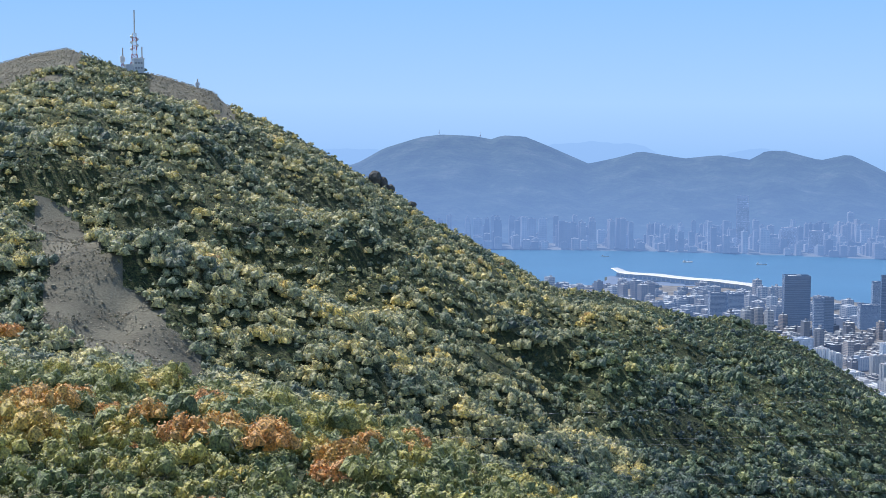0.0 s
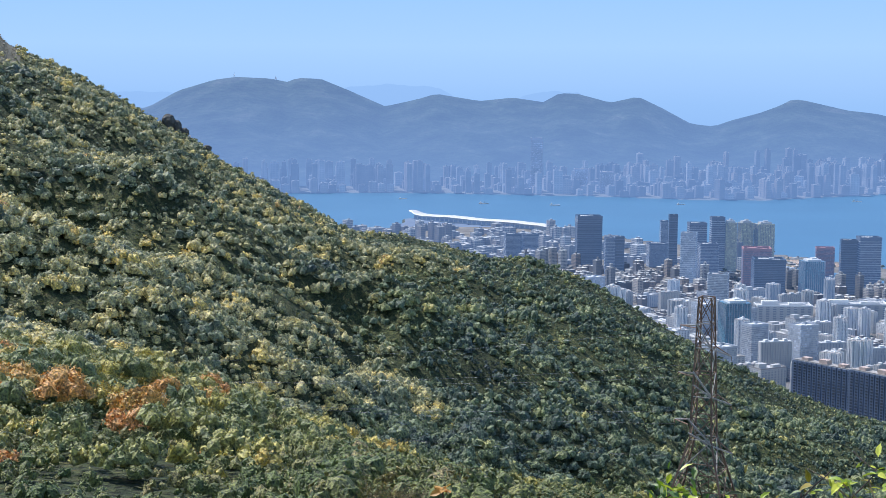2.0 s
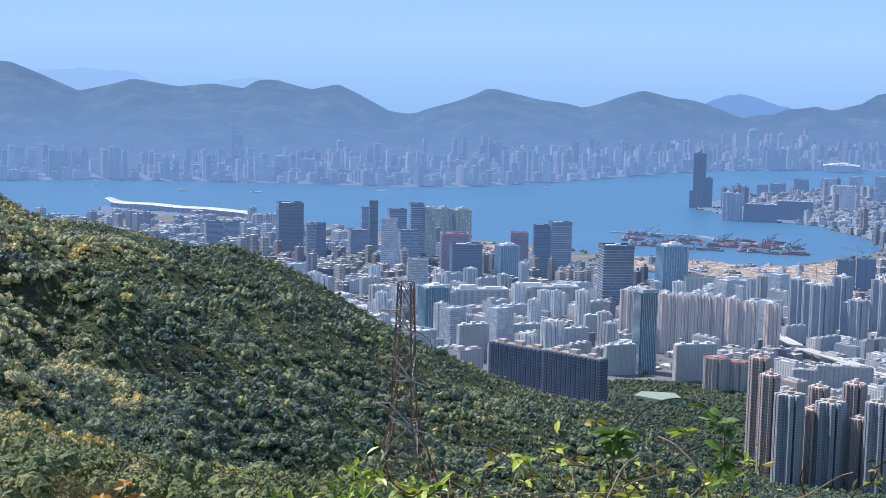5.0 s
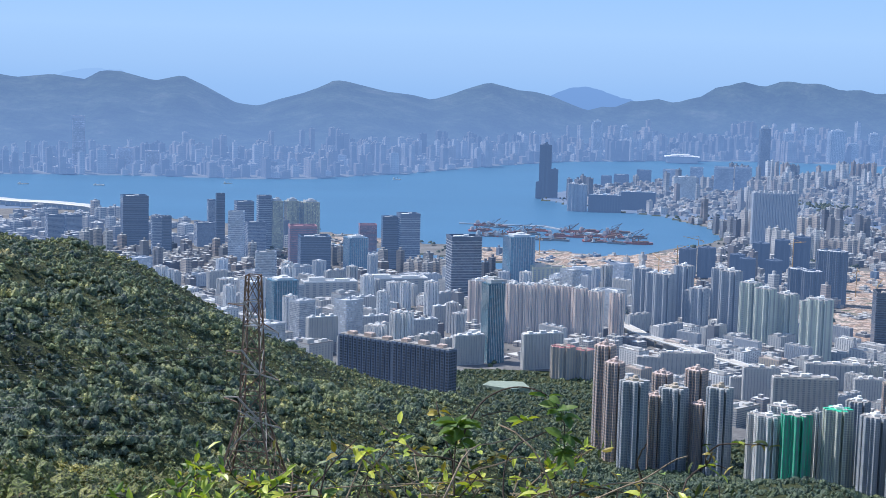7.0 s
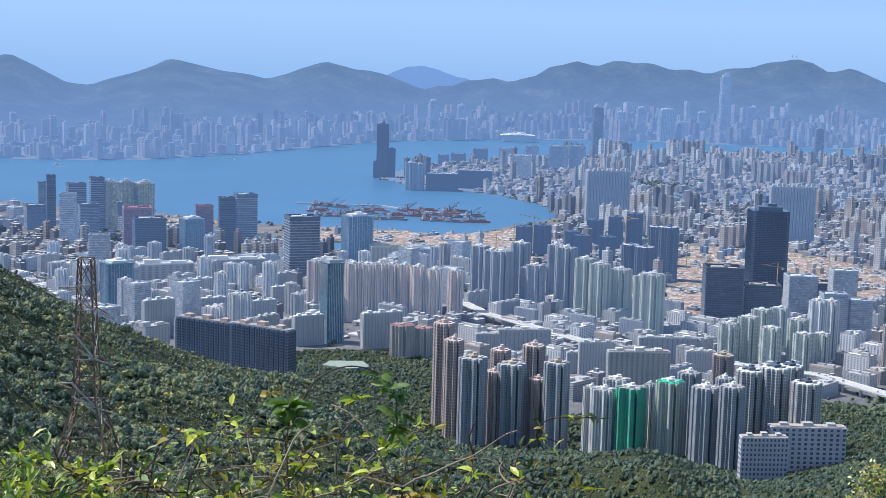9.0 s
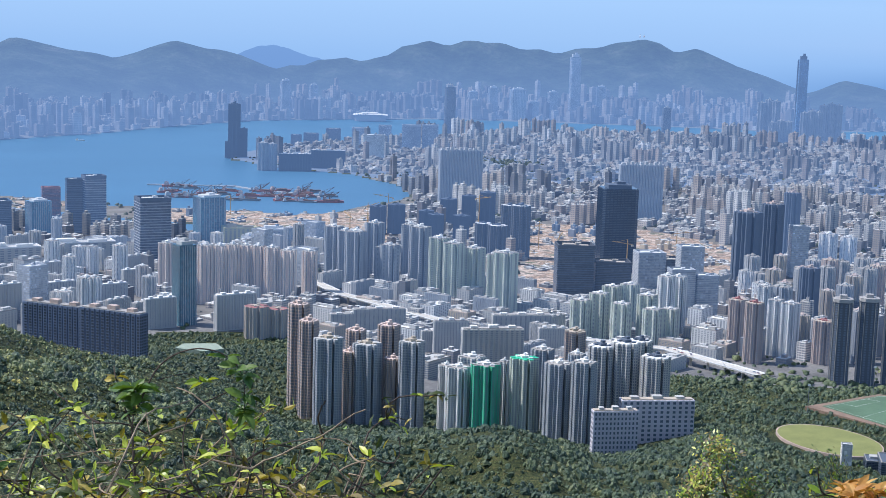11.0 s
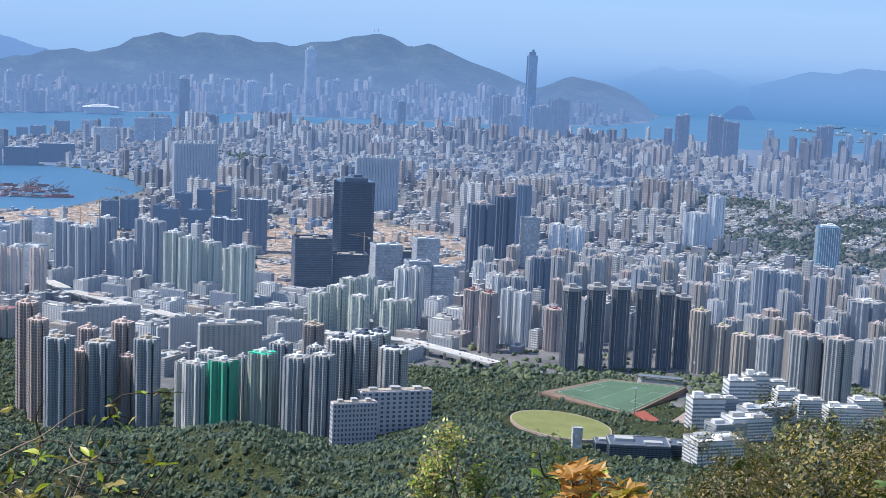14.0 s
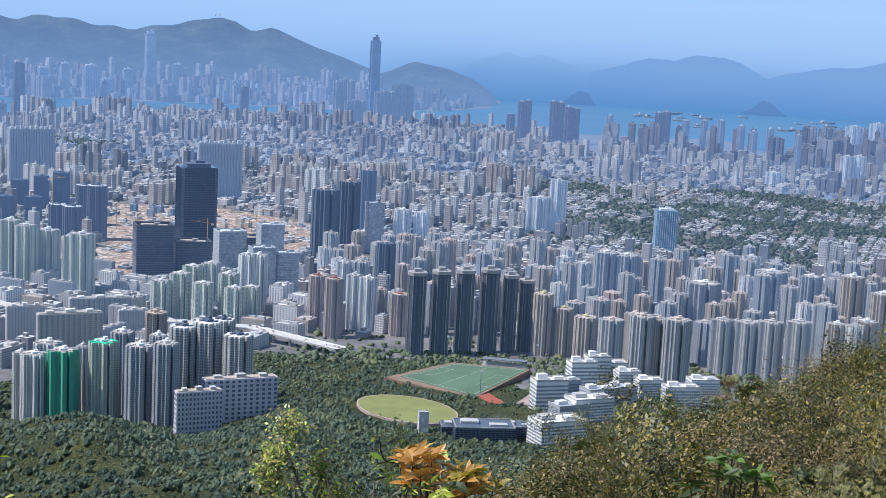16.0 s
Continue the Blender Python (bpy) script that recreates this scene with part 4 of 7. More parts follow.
def make_glass(wall, d, trim, roof):
    ob = new("glass_tower")
    plan = plan_box(40, 36, 3.0)
    part("glazing", prism(plan, 0, 100, 0.97), paint(wall, d, True), ob)
    fins = [(x, s * 17.9, 0, 0.5, 0.6, 99) for x in np.arange(-16, 17, 4.0) for s in (-1, 1)] + [(s * 19.9, y, 0, 0.6, 0.5, 99) for y in np.arange(-14, 15, 4.0) for s in (-1, 1)]
    part("fins", boxes(fins), paint(trim, d), ob, "slim vertical fins", "stuff")
    part("roof_plant", boxes([(0, 0, 100, 26, 22, 4), (3, 2, 104, 10, 10, 3)]), paint(roof, d), ob, "rooftop plant")
    return ob


def make_black(wall, d, trim, roof):
    ob = new("round_tower")
    plan = plan_box(30, 30, 7.0)
    part("wall", prism(plan, 0, 100), paint(wall, d), ob)
    window_part(plan, 3, 98, 3.0, 3.0, 0.7, 0.5, wall, d, ob, "dark window rows")
    # corner ribs; their brighter tone also paints in the sunlit tower edges
    ribs = [(sx * 9, sy * 15.2, 0, 0.9, 1.0, 99) for sx in (-1, 1) for sy in (-1, 1)] + [(sx * 15.2, sy * 8.4, 0, 1.0, 1.2, 99) for sx in (-1, 1) for sy in (-1, 1)]
    part("ribs", boxes(ribs), paint(trim, d), ob, "bright vertical ribs", "stuff")
    part("crown", prism(plan_box(33, 33, 8), 100, 104), paint(roof, d), ob, "pale projecting crown")
    part("roof_house", boxes([(0, 0, 104, 12, 12, 4)]), paint(roof, d), ob)
    return ob


def make_low(wall, d, trim, roof):
    ob = new("low_block")
    plan = plan_box(60, 36)
    part("wall", prism(plan, 0, 30), paint(wall, d), ob)
    window_part(plan, 2, 29, 3.6, 4.0, 0.8, 0.5, wall, d, ob, "bands of windows")
    for row in ((-14, 3, 30, 18, 12, 5), (14, -6, 30, 18, 8, 3.5)):
        part("roof_house", boxes([row]), paint(trim, d), ob)
    part("parapet", boxes([(0, 17.3, 30, 60, 1, 1.6), (0, -17.3, 30, 60, 1, 1.6), (29.5, 0, 30, 1, 33, 1.6), (-29.5, 0, 30, 1, 33, 1.6)]), paint(roof, d), ob)
    return ob


SIZES = {"cross": (30, 100), "lobed": (30, 100), "slab": (90, 60), "bigslab": (140, 160), "office": (50, 100), "glass": (40, 100), "round": (30, 100), "low": (60, 30)}
STYLES = {"cross": res_tower(plan_cross), "lobed": res_tower(plan_lobed), "slab": make_slab, "bigslab": make_bigslab, "office": make_office, "glass": make_glass,
          "round": make_black, "low": make_low}


def estate(rows, style, wall, label, group="", turn=0.0, trim="white", roof="roof", category="tower block", widen=1.0):
    for i, (az, d, w, h) in enumerate(rows):
        set_tower(style, wall, az, d, w * widen, h, turn, label, category, group, trim, roof)


# the business district by the water
estate([(9.33, 4154, 71, 144), (12.61, 4094, 24, 156), (10.55, 4029, 25, 101), (16.29, 3597, 75, 99), (19.25, 3778, 40, 131)], "office", "glassdark",
       "dark glass office tower near the waterfront", "waterfront offices", 8, "slate", "grey", "office tower")
estate([(6.34, 4267, 46, 81), (7.02, 4264, 46, 81), (10.17, 4029, 28, 96), (12.04, 4222, 58, 66), (12.29, 4884, 29, 70), (13.99, 3976, 50, 93), (14.31, 4165, 38, 146),
        (13.54, 4035, 48, 141)], "office", "slate", "slate-blue glass office tower near the waterfront", "waterfront offices", 12, "bluegrey", "grey", "office tower")
estate([(13.24, 3854, 41, 131), (14.4, 3354, 46, 88)], "office", "bluegrey", "office tower with white floor bands", "waterfront offices", -6, "white", "roof", "office tower")
# the yellowish light on these towers is painted into their glazing colour
estate([(15.39, 4306, 39, 126), (16.1, 4312, 50, 123), (14.8, 4167, 33, 138)], "glass", "yellowish", "glass tower with a yellowish painted sheen", "waterfront offices", 20, "slate", "grey", "office tower")
estate([(15.83, 3720, 70, 111), (18.39, 4171, 50, 82)], "office", "red", "dark red office block with glass bands", "waterfront offices", 5, "slate", "red", "office tower")
estate([(17.93, 3607, 52, 100), (24.39, 3575, 66, 116), (15.06, 2812, 52, 100)], "glass", "glassblue", "blue glass tower with slim fins", "waterfront offices", 24, "bluegrey", "white", "office tower")
estate([(19.99, 3786, 54, 139), (22.21, 3273, 70, 140)], "office", "slate", "grey-blue office tower with a pale crown", "waterfront offices", 15, "bluegrey", "white", "office tower")
estate([(25.57, 3542, 83, 45)], "low", "yellowish", "low yellow and brown latticed block", "", 10, "tan", "yellowish", "building")
estate([(27.13, 3519, 96, 45), (16.89, 3194, 119, 48), (19.52, 3292, 142, 44)], "low", "grey", "broad grey commercial block with a flat roof", "", 12, "white", "white", "building")
estate([(16.64, 2556, 58, 64), (22.5, 2469, 56, 52), (25.43, 2455, 74, 61), (18.6, 2720, 70, 44), (20.6, 2680, 64, 46), (21.6, 2860, 60, 48), (18.2, 2980, 60, 46), (23.9, 3020, 66, 44)],
       "slab", "grey", "pale slab housing block with flat roof", "white housing slabs", 25, "white", "white", "housing block")
estate([(26.27, 2378, 40, 53), (27.11, 2386, 34, 48)], "lobed", "tan", "tan housing block with dark windows", "", 10, "tan", "red", "housing block")
estate([(23.44, 2504, 34, 140)], "glass", "glassblue", "slim dark blue tower with white fins", "", 30, "white", "grey")
estate([(22.79, 2747, 34, 113), (23.1, 2790, 30, 112)], "cross", "cream", "cream housing tower with lift houses", "cream estate", 10)
estate([(24.25, 2727, 31, 111), (24.8, 2733, 28, 109), (25.31, 2739, 28, 111), (25.82, 2744, 27, 109), (26.31, 2737, 27, 109), (26.85, 2723, 30, 108), (27.49, 2718, 32, 104), (28.33, 2798, 30, 93)],
       "cross", "cream", "cream and pink housing tower in a row", "cream estate", 38)
estate([(29.28, 3051, 38, 114), (30.14, 2953, 42, 116), (29.75, 3000, 34, 112), (30.89, 3077, 40, 120), (31.51, 2939, 38, 92), (31.2, 2960, 30, 84), (32.7, 2964, 44, 127), (32.3, 3080, 36, 118)],
       "cross", "bluegrey", "grey-blue public housing tower with lift house", "grey estate", 18)
estate([(33.47, 2832, 40, 121), (34.04, 2808, 40, 114), (34.85, 2825, 44, 104), (36.13, 2687, 44, 114), (35.75, 2700, 34, 108)], "cross", "celadon",
       "pale green-grey public housing tower", "grey estate", 14)
estate([(31.0, 3806, 46, 74), (31.73, 3824, 48, 77), (33.79, 3998, 48, 77), (34.59, 4022, 42, 85), (35.32, 4045, 46, 93), (32.91, 3744, 40, 72), (33.3, 3600, 40, 80), (34.3, 3640, 42, 74)],
       "lobed", "slate", "dark blue-grey new residential tower", "new waterfront flats", 0, "slate", "slate")
estate([(36.66, 3451, 44, 125), (35.76, 3426, 44, 79), (35.2, 3500, 40, 74), (36.2, 3700, 40, 98)], "lobed", "dark", "dark new residential tower with pale roof", "new waterfront flats", 20, "slate", "white")
estate([(34.21, 4629, 139, 164), (41.3, 4300, 130, 165)], "bigslab", "bluegrey", "broad ribbed wall of high flats", "", 14, "grey")
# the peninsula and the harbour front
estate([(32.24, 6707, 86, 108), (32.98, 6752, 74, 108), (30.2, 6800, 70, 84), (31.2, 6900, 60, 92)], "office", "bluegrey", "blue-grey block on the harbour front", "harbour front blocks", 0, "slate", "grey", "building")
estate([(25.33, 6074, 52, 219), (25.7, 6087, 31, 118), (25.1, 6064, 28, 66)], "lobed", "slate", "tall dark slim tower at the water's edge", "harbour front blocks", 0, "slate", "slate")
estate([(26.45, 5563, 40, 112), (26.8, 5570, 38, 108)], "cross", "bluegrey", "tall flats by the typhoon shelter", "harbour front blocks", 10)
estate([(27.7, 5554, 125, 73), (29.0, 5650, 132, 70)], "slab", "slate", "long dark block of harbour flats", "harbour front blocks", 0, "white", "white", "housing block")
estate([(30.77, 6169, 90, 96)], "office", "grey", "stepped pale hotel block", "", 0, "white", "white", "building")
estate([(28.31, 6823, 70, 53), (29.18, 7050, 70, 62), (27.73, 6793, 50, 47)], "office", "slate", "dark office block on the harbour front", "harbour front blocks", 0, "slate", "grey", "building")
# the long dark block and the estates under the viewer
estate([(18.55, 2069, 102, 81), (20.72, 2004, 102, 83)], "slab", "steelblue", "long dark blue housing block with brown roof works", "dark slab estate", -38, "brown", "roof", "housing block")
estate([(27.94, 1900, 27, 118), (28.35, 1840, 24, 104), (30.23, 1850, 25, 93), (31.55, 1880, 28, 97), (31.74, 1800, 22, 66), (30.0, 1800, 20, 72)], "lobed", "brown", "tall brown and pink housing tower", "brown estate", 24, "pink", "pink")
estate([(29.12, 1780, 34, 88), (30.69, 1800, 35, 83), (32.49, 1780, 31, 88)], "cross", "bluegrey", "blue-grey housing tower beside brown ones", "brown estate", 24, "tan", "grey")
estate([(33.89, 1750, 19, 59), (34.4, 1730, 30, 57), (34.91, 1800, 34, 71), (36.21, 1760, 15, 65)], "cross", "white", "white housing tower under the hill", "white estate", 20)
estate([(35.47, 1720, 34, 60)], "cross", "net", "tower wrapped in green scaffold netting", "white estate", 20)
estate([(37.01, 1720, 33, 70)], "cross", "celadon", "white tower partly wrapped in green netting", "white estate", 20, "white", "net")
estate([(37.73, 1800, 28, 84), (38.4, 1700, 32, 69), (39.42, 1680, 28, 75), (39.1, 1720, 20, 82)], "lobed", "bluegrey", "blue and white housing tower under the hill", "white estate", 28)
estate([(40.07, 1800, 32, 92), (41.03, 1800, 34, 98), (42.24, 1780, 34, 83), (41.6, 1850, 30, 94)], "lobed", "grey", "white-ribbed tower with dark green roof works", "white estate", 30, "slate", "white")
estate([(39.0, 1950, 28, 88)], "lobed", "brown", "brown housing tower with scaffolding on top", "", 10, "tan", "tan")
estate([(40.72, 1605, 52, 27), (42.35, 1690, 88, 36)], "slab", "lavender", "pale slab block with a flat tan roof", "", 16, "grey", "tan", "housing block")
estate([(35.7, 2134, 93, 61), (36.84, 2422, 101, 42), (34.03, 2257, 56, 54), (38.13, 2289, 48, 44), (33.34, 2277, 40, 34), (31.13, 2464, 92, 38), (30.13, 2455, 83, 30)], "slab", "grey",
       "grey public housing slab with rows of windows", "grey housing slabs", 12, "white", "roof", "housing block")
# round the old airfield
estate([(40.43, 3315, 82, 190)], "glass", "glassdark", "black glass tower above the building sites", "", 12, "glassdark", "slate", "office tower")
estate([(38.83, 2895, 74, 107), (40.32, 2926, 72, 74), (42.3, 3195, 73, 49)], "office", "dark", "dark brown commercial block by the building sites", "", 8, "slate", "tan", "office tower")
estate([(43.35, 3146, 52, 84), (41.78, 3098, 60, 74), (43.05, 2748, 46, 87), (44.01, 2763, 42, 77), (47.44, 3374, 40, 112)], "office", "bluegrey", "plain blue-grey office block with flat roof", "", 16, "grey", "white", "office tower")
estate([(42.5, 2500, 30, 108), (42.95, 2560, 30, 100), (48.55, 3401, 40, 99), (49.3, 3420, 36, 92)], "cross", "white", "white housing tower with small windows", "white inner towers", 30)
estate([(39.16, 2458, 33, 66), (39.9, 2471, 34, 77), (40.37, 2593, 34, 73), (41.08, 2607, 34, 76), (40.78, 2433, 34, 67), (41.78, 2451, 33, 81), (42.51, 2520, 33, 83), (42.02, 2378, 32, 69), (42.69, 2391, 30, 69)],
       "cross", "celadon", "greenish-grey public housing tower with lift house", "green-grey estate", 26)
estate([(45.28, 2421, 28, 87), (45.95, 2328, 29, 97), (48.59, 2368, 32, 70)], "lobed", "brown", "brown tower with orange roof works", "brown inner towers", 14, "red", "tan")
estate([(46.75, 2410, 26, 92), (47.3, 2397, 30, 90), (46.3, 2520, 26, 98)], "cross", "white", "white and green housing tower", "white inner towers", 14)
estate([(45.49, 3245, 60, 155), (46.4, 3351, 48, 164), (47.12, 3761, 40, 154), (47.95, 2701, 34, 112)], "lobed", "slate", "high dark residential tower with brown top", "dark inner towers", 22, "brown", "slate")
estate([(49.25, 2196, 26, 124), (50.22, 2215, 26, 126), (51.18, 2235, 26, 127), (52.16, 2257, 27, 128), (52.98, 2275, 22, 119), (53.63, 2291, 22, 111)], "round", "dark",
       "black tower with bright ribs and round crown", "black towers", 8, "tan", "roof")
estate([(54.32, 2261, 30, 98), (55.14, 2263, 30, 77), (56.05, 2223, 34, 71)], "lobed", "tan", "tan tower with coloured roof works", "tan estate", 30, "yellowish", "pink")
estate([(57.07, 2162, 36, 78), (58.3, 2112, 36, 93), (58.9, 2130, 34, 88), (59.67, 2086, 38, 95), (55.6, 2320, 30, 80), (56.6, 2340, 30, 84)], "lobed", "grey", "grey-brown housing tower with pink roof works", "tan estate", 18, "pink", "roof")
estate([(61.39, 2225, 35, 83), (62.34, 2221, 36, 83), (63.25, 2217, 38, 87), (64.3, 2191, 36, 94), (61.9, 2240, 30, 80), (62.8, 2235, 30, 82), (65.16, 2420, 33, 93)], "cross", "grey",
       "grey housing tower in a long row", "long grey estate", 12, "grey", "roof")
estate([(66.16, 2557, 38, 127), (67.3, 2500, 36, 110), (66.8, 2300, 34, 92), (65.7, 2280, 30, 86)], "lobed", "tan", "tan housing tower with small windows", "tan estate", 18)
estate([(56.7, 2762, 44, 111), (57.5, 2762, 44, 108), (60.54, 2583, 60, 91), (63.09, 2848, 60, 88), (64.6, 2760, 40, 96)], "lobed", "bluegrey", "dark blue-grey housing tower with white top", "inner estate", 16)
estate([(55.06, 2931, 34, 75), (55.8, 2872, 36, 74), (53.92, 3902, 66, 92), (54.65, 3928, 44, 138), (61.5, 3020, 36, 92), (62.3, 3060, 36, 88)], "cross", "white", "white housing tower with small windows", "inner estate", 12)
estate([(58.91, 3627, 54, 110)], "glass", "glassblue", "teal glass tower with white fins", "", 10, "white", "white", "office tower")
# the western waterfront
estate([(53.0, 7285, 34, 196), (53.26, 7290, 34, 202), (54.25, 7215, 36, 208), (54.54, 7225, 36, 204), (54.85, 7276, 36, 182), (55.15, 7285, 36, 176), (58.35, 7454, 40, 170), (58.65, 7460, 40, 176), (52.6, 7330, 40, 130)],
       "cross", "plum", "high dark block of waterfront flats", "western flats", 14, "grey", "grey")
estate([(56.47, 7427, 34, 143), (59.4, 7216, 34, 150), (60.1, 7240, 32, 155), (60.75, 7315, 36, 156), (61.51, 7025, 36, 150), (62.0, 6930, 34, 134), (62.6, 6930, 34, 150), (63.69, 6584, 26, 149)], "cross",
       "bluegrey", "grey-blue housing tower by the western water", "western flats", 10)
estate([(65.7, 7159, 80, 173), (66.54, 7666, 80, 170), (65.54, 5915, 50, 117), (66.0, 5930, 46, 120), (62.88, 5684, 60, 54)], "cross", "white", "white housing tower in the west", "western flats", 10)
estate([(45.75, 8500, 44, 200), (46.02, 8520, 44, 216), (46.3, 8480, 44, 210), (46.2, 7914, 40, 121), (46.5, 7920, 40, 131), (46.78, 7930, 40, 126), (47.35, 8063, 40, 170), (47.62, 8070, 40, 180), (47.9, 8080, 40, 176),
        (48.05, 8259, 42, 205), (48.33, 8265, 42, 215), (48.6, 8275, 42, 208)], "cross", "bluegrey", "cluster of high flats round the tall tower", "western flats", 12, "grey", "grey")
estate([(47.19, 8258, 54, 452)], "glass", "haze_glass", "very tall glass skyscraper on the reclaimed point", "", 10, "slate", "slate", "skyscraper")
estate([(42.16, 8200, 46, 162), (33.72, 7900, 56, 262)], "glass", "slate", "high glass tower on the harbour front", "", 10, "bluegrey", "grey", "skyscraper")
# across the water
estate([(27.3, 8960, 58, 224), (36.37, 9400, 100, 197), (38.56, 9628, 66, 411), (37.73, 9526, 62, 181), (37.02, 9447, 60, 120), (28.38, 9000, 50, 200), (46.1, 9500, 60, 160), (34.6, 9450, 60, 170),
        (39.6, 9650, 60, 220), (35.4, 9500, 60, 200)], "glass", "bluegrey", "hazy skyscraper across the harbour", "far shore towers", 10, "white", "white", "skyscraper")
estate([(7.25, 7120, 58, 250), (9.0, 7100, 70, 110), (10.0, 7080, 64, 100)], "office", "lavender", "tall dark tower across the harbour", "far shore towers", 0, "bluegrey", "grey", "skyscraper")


# ---- the joined fabric of the city ----
def fabric(name, poly, pitch, low, high, share, mat, seed, turn, label, fill=0.72, on=(2, 6), climb=0.0, bulk=(0.42, 0.62)):
    """Blocks on a street grid inside a patch of bearings and distances; share of them are high."""
    rs = np.random.RandomState(seed)
    pts = np.array([[math.sin(math.radians(a)) * d, math.cos(math.radians(a)) * d] for a, d in poly])
    lo, hi = pts.min(0) - 100, pts.max(0) + 100
    c, s = math.cos(radians(turn)), math.sin(radians(turn))
    half = np.hypot(*(hi - lo)) / 2
    g = np.arange(-half, half, pitch)
    gx, gy = np.meshgrid(g, g)
    gx, gy = gx.ravel() + rs.uniform(-0.12, 0.12, gx.size) * pitch, gy.ravel() + rs.uniform(-0.12, 0.12, gy.size) * pitch
    street = (np.abs((np.round(gx / pitch)) % 5) < 0.5) | (np.abs((np.round(gy / pitch)) % 4) < 0.5)
    mid = (lo + hi) / 2
    X, Y = mid[0] + gx * c - gy * s, mid[1] + gx * s + gy * c
    az, d = np.degrees(np.arctan2(X, Y)), np.hypot(X, Y)
    keep = inside(az, d, poly) & ~street & (rs.uniform(0, 1, len(az)) < fill)
    zone = zones(az, d)
    keep &= np.isin(zone, on) | ((zone == 4) & (climb > 0))
    for a, dd in PARKS:
        keep &= np.hypot(X - math.sin(radians(a)) * dd, (Y - math.cos(radians(a)) * dd) * 0.6) > 130
    for b_az, b_d, b_w, _ in PLOTS:
        if abs(b_d - d.mean()) < 4000:
            keep &= np.hypot(X - math.sin(radians(b_az)) * b_d, Y - math.cos(radians(b_az)) * b_d) > b_w * 0.5 + pitch * 0.42
    X, Y, az, d = X[keep], Y[keep], az[keep], d[keep]
    n = len(X)
    clusters = wave(X, Y, 420, seed + 1, 3)
    cell = (np.floor(X / 170) * 7919 + np.floor(Y / 150) * 104729).astype(int) % 5003
    cs = np.random.RandomState(seed + 9)
    c_tall, c_high, c_tint = cs.uniform(0, 1, 5003)[cell], cs.uniform(0, 1, 5003)[cell], cs.uniform(0, 1, 5003)[cell]
    tall = (c_tall < share * 1.5 * np.clip(1 + 1.6 * clusters, 0.1, 3.0)) & (rs.uniform(0, 1, n) < 0.72)
    tall |= rs.uniform(0, 1, n) < share * 0.25
    tint = np.where(tall, c_tint + rs.normal(0, 0.02, n), rs.uniform(0, 1, n))
    H = np.where(tall, (high[0] + (high[1] - high[0]) * c_high) * rs.uniform(0.9, 1.06, n), rs.uniform(low[0], low[1], n) * rs.uniform(0.6, 1.25, n))
    W = pitch * np.where(tall, rs.uniform(*bulk, n), rs.uniform(0.55, 0.9, n))
    D = pitch * np.where(tall, rs.uniform(0.36, 0.6, n), rs.uniform(0.5, 0.86, n))
    T = radians(turn) + rs.choice([0, math.pi / 2], n) + rs.normal(0, 0.04, n)
    Z = land(az, d) - 1.5
    body = [(X, Y, Z, W, D, H, T)]
    k = rs.uniform(0.25, 0.45, n)
    ox, oy = rs.uniform(-0.2, 0.2, n) * W, rs.uniform(-0.2, 0.2, n) * D
    cx, cy = X + ox * np.cos(T) - oy * np.sin(T), Y + ox * np.sin(T) + oy * np.cos(T)
    body.append((cx, cy, Z + H, W * k, D * k, np.where(tall, 6, 4) * rs.uniform(0.7, 1.4, n), T))
    wing = rs.uniform(0, 1, n) < 0.45
    wx = (W * rs.choice([-0.35, 0.35], n))
    cx, cy = X + wx * np.cos(T), Y + wx * np.sin(T)
    body.append((cx[wing], cy[wing], Z[wing], (W * 0.42)[wing], (D * 1.22)[wing], (H * rs.uniform(0.82, 1.06, n))[wing], T[wing]))
    V, F, UV = [], [], []
    count = 0
    for X1, Y1, Z1, W1, D1, H1, T1 in body:
        m = len(X1)
        corner = [(-1, -1), (1, -1), (1, 1), (-1, 1)]
        vs = []
        for up in (0, 1):
            for sx, sy in corner:
                lx, ly = sx * W1 / 2, sy * D1 / 2
                vs.append(np.stack([X1 + lx * np.cos(T1) - ly * np.sin(T1), Y1 + lx * np.sin(T1) + ly * np.cos(T1), Z1 + up * H1], -1))
        V.append(np.stack(vs, 1).reshape(-1, 3))
        quads = np.array([(0, 1, 5, 4), (1, 2, 6, 5), (2, 3, 7, 6), (3, 0, 4, 7), (4, 5, 6, 7)])
        F.append((quads[None] + (count + np.arange(m) * 8)[:, None, None]).reshape(-1, 4))
        zero = np.zeros(m)
        side = []
        for wd in (W1, D1, W1, D1):
            side.append(np.stack([np.stack([zero, zero], -1), np.stack([wd, zero], -1), np.stack([wd, H1], -1), np.stack([zero, H1], -1)], 1))
        side.append(np.zeros((m, 4, 2)))
        UV.append(np.stack(side, 1).reshape(-1, 2))
        count += m * 8
    me = mesh_of(name, np.concatenate(V) * K, np.concatenate(F), [mat], uv=np.concatenate(UV))
    ob = new(name, tinted(me, np.repeat(np.concatenate([tint, tint, tint[wing]]), 8)))
    return tagged(ob, label, "city blocks", kind="stuff")


PARKS = [(35.8, 6100), (61.5, 4700), (63.5, 4300), (57.0, 4100), (58.5, 4500), (62.5, 5200), (60.0, 3900), (65, 5000), (66.5, 4400), (55.5, 5100), (63.5, 3700)]
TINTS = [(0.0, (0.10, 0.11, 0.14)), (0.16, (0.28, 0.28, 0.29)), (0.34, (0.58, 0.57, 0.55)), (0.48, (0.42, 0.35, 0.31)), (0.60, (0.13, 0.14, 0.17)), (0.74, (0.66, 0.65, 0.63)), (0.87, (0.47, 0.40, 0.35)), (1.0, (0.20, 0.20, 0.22))]
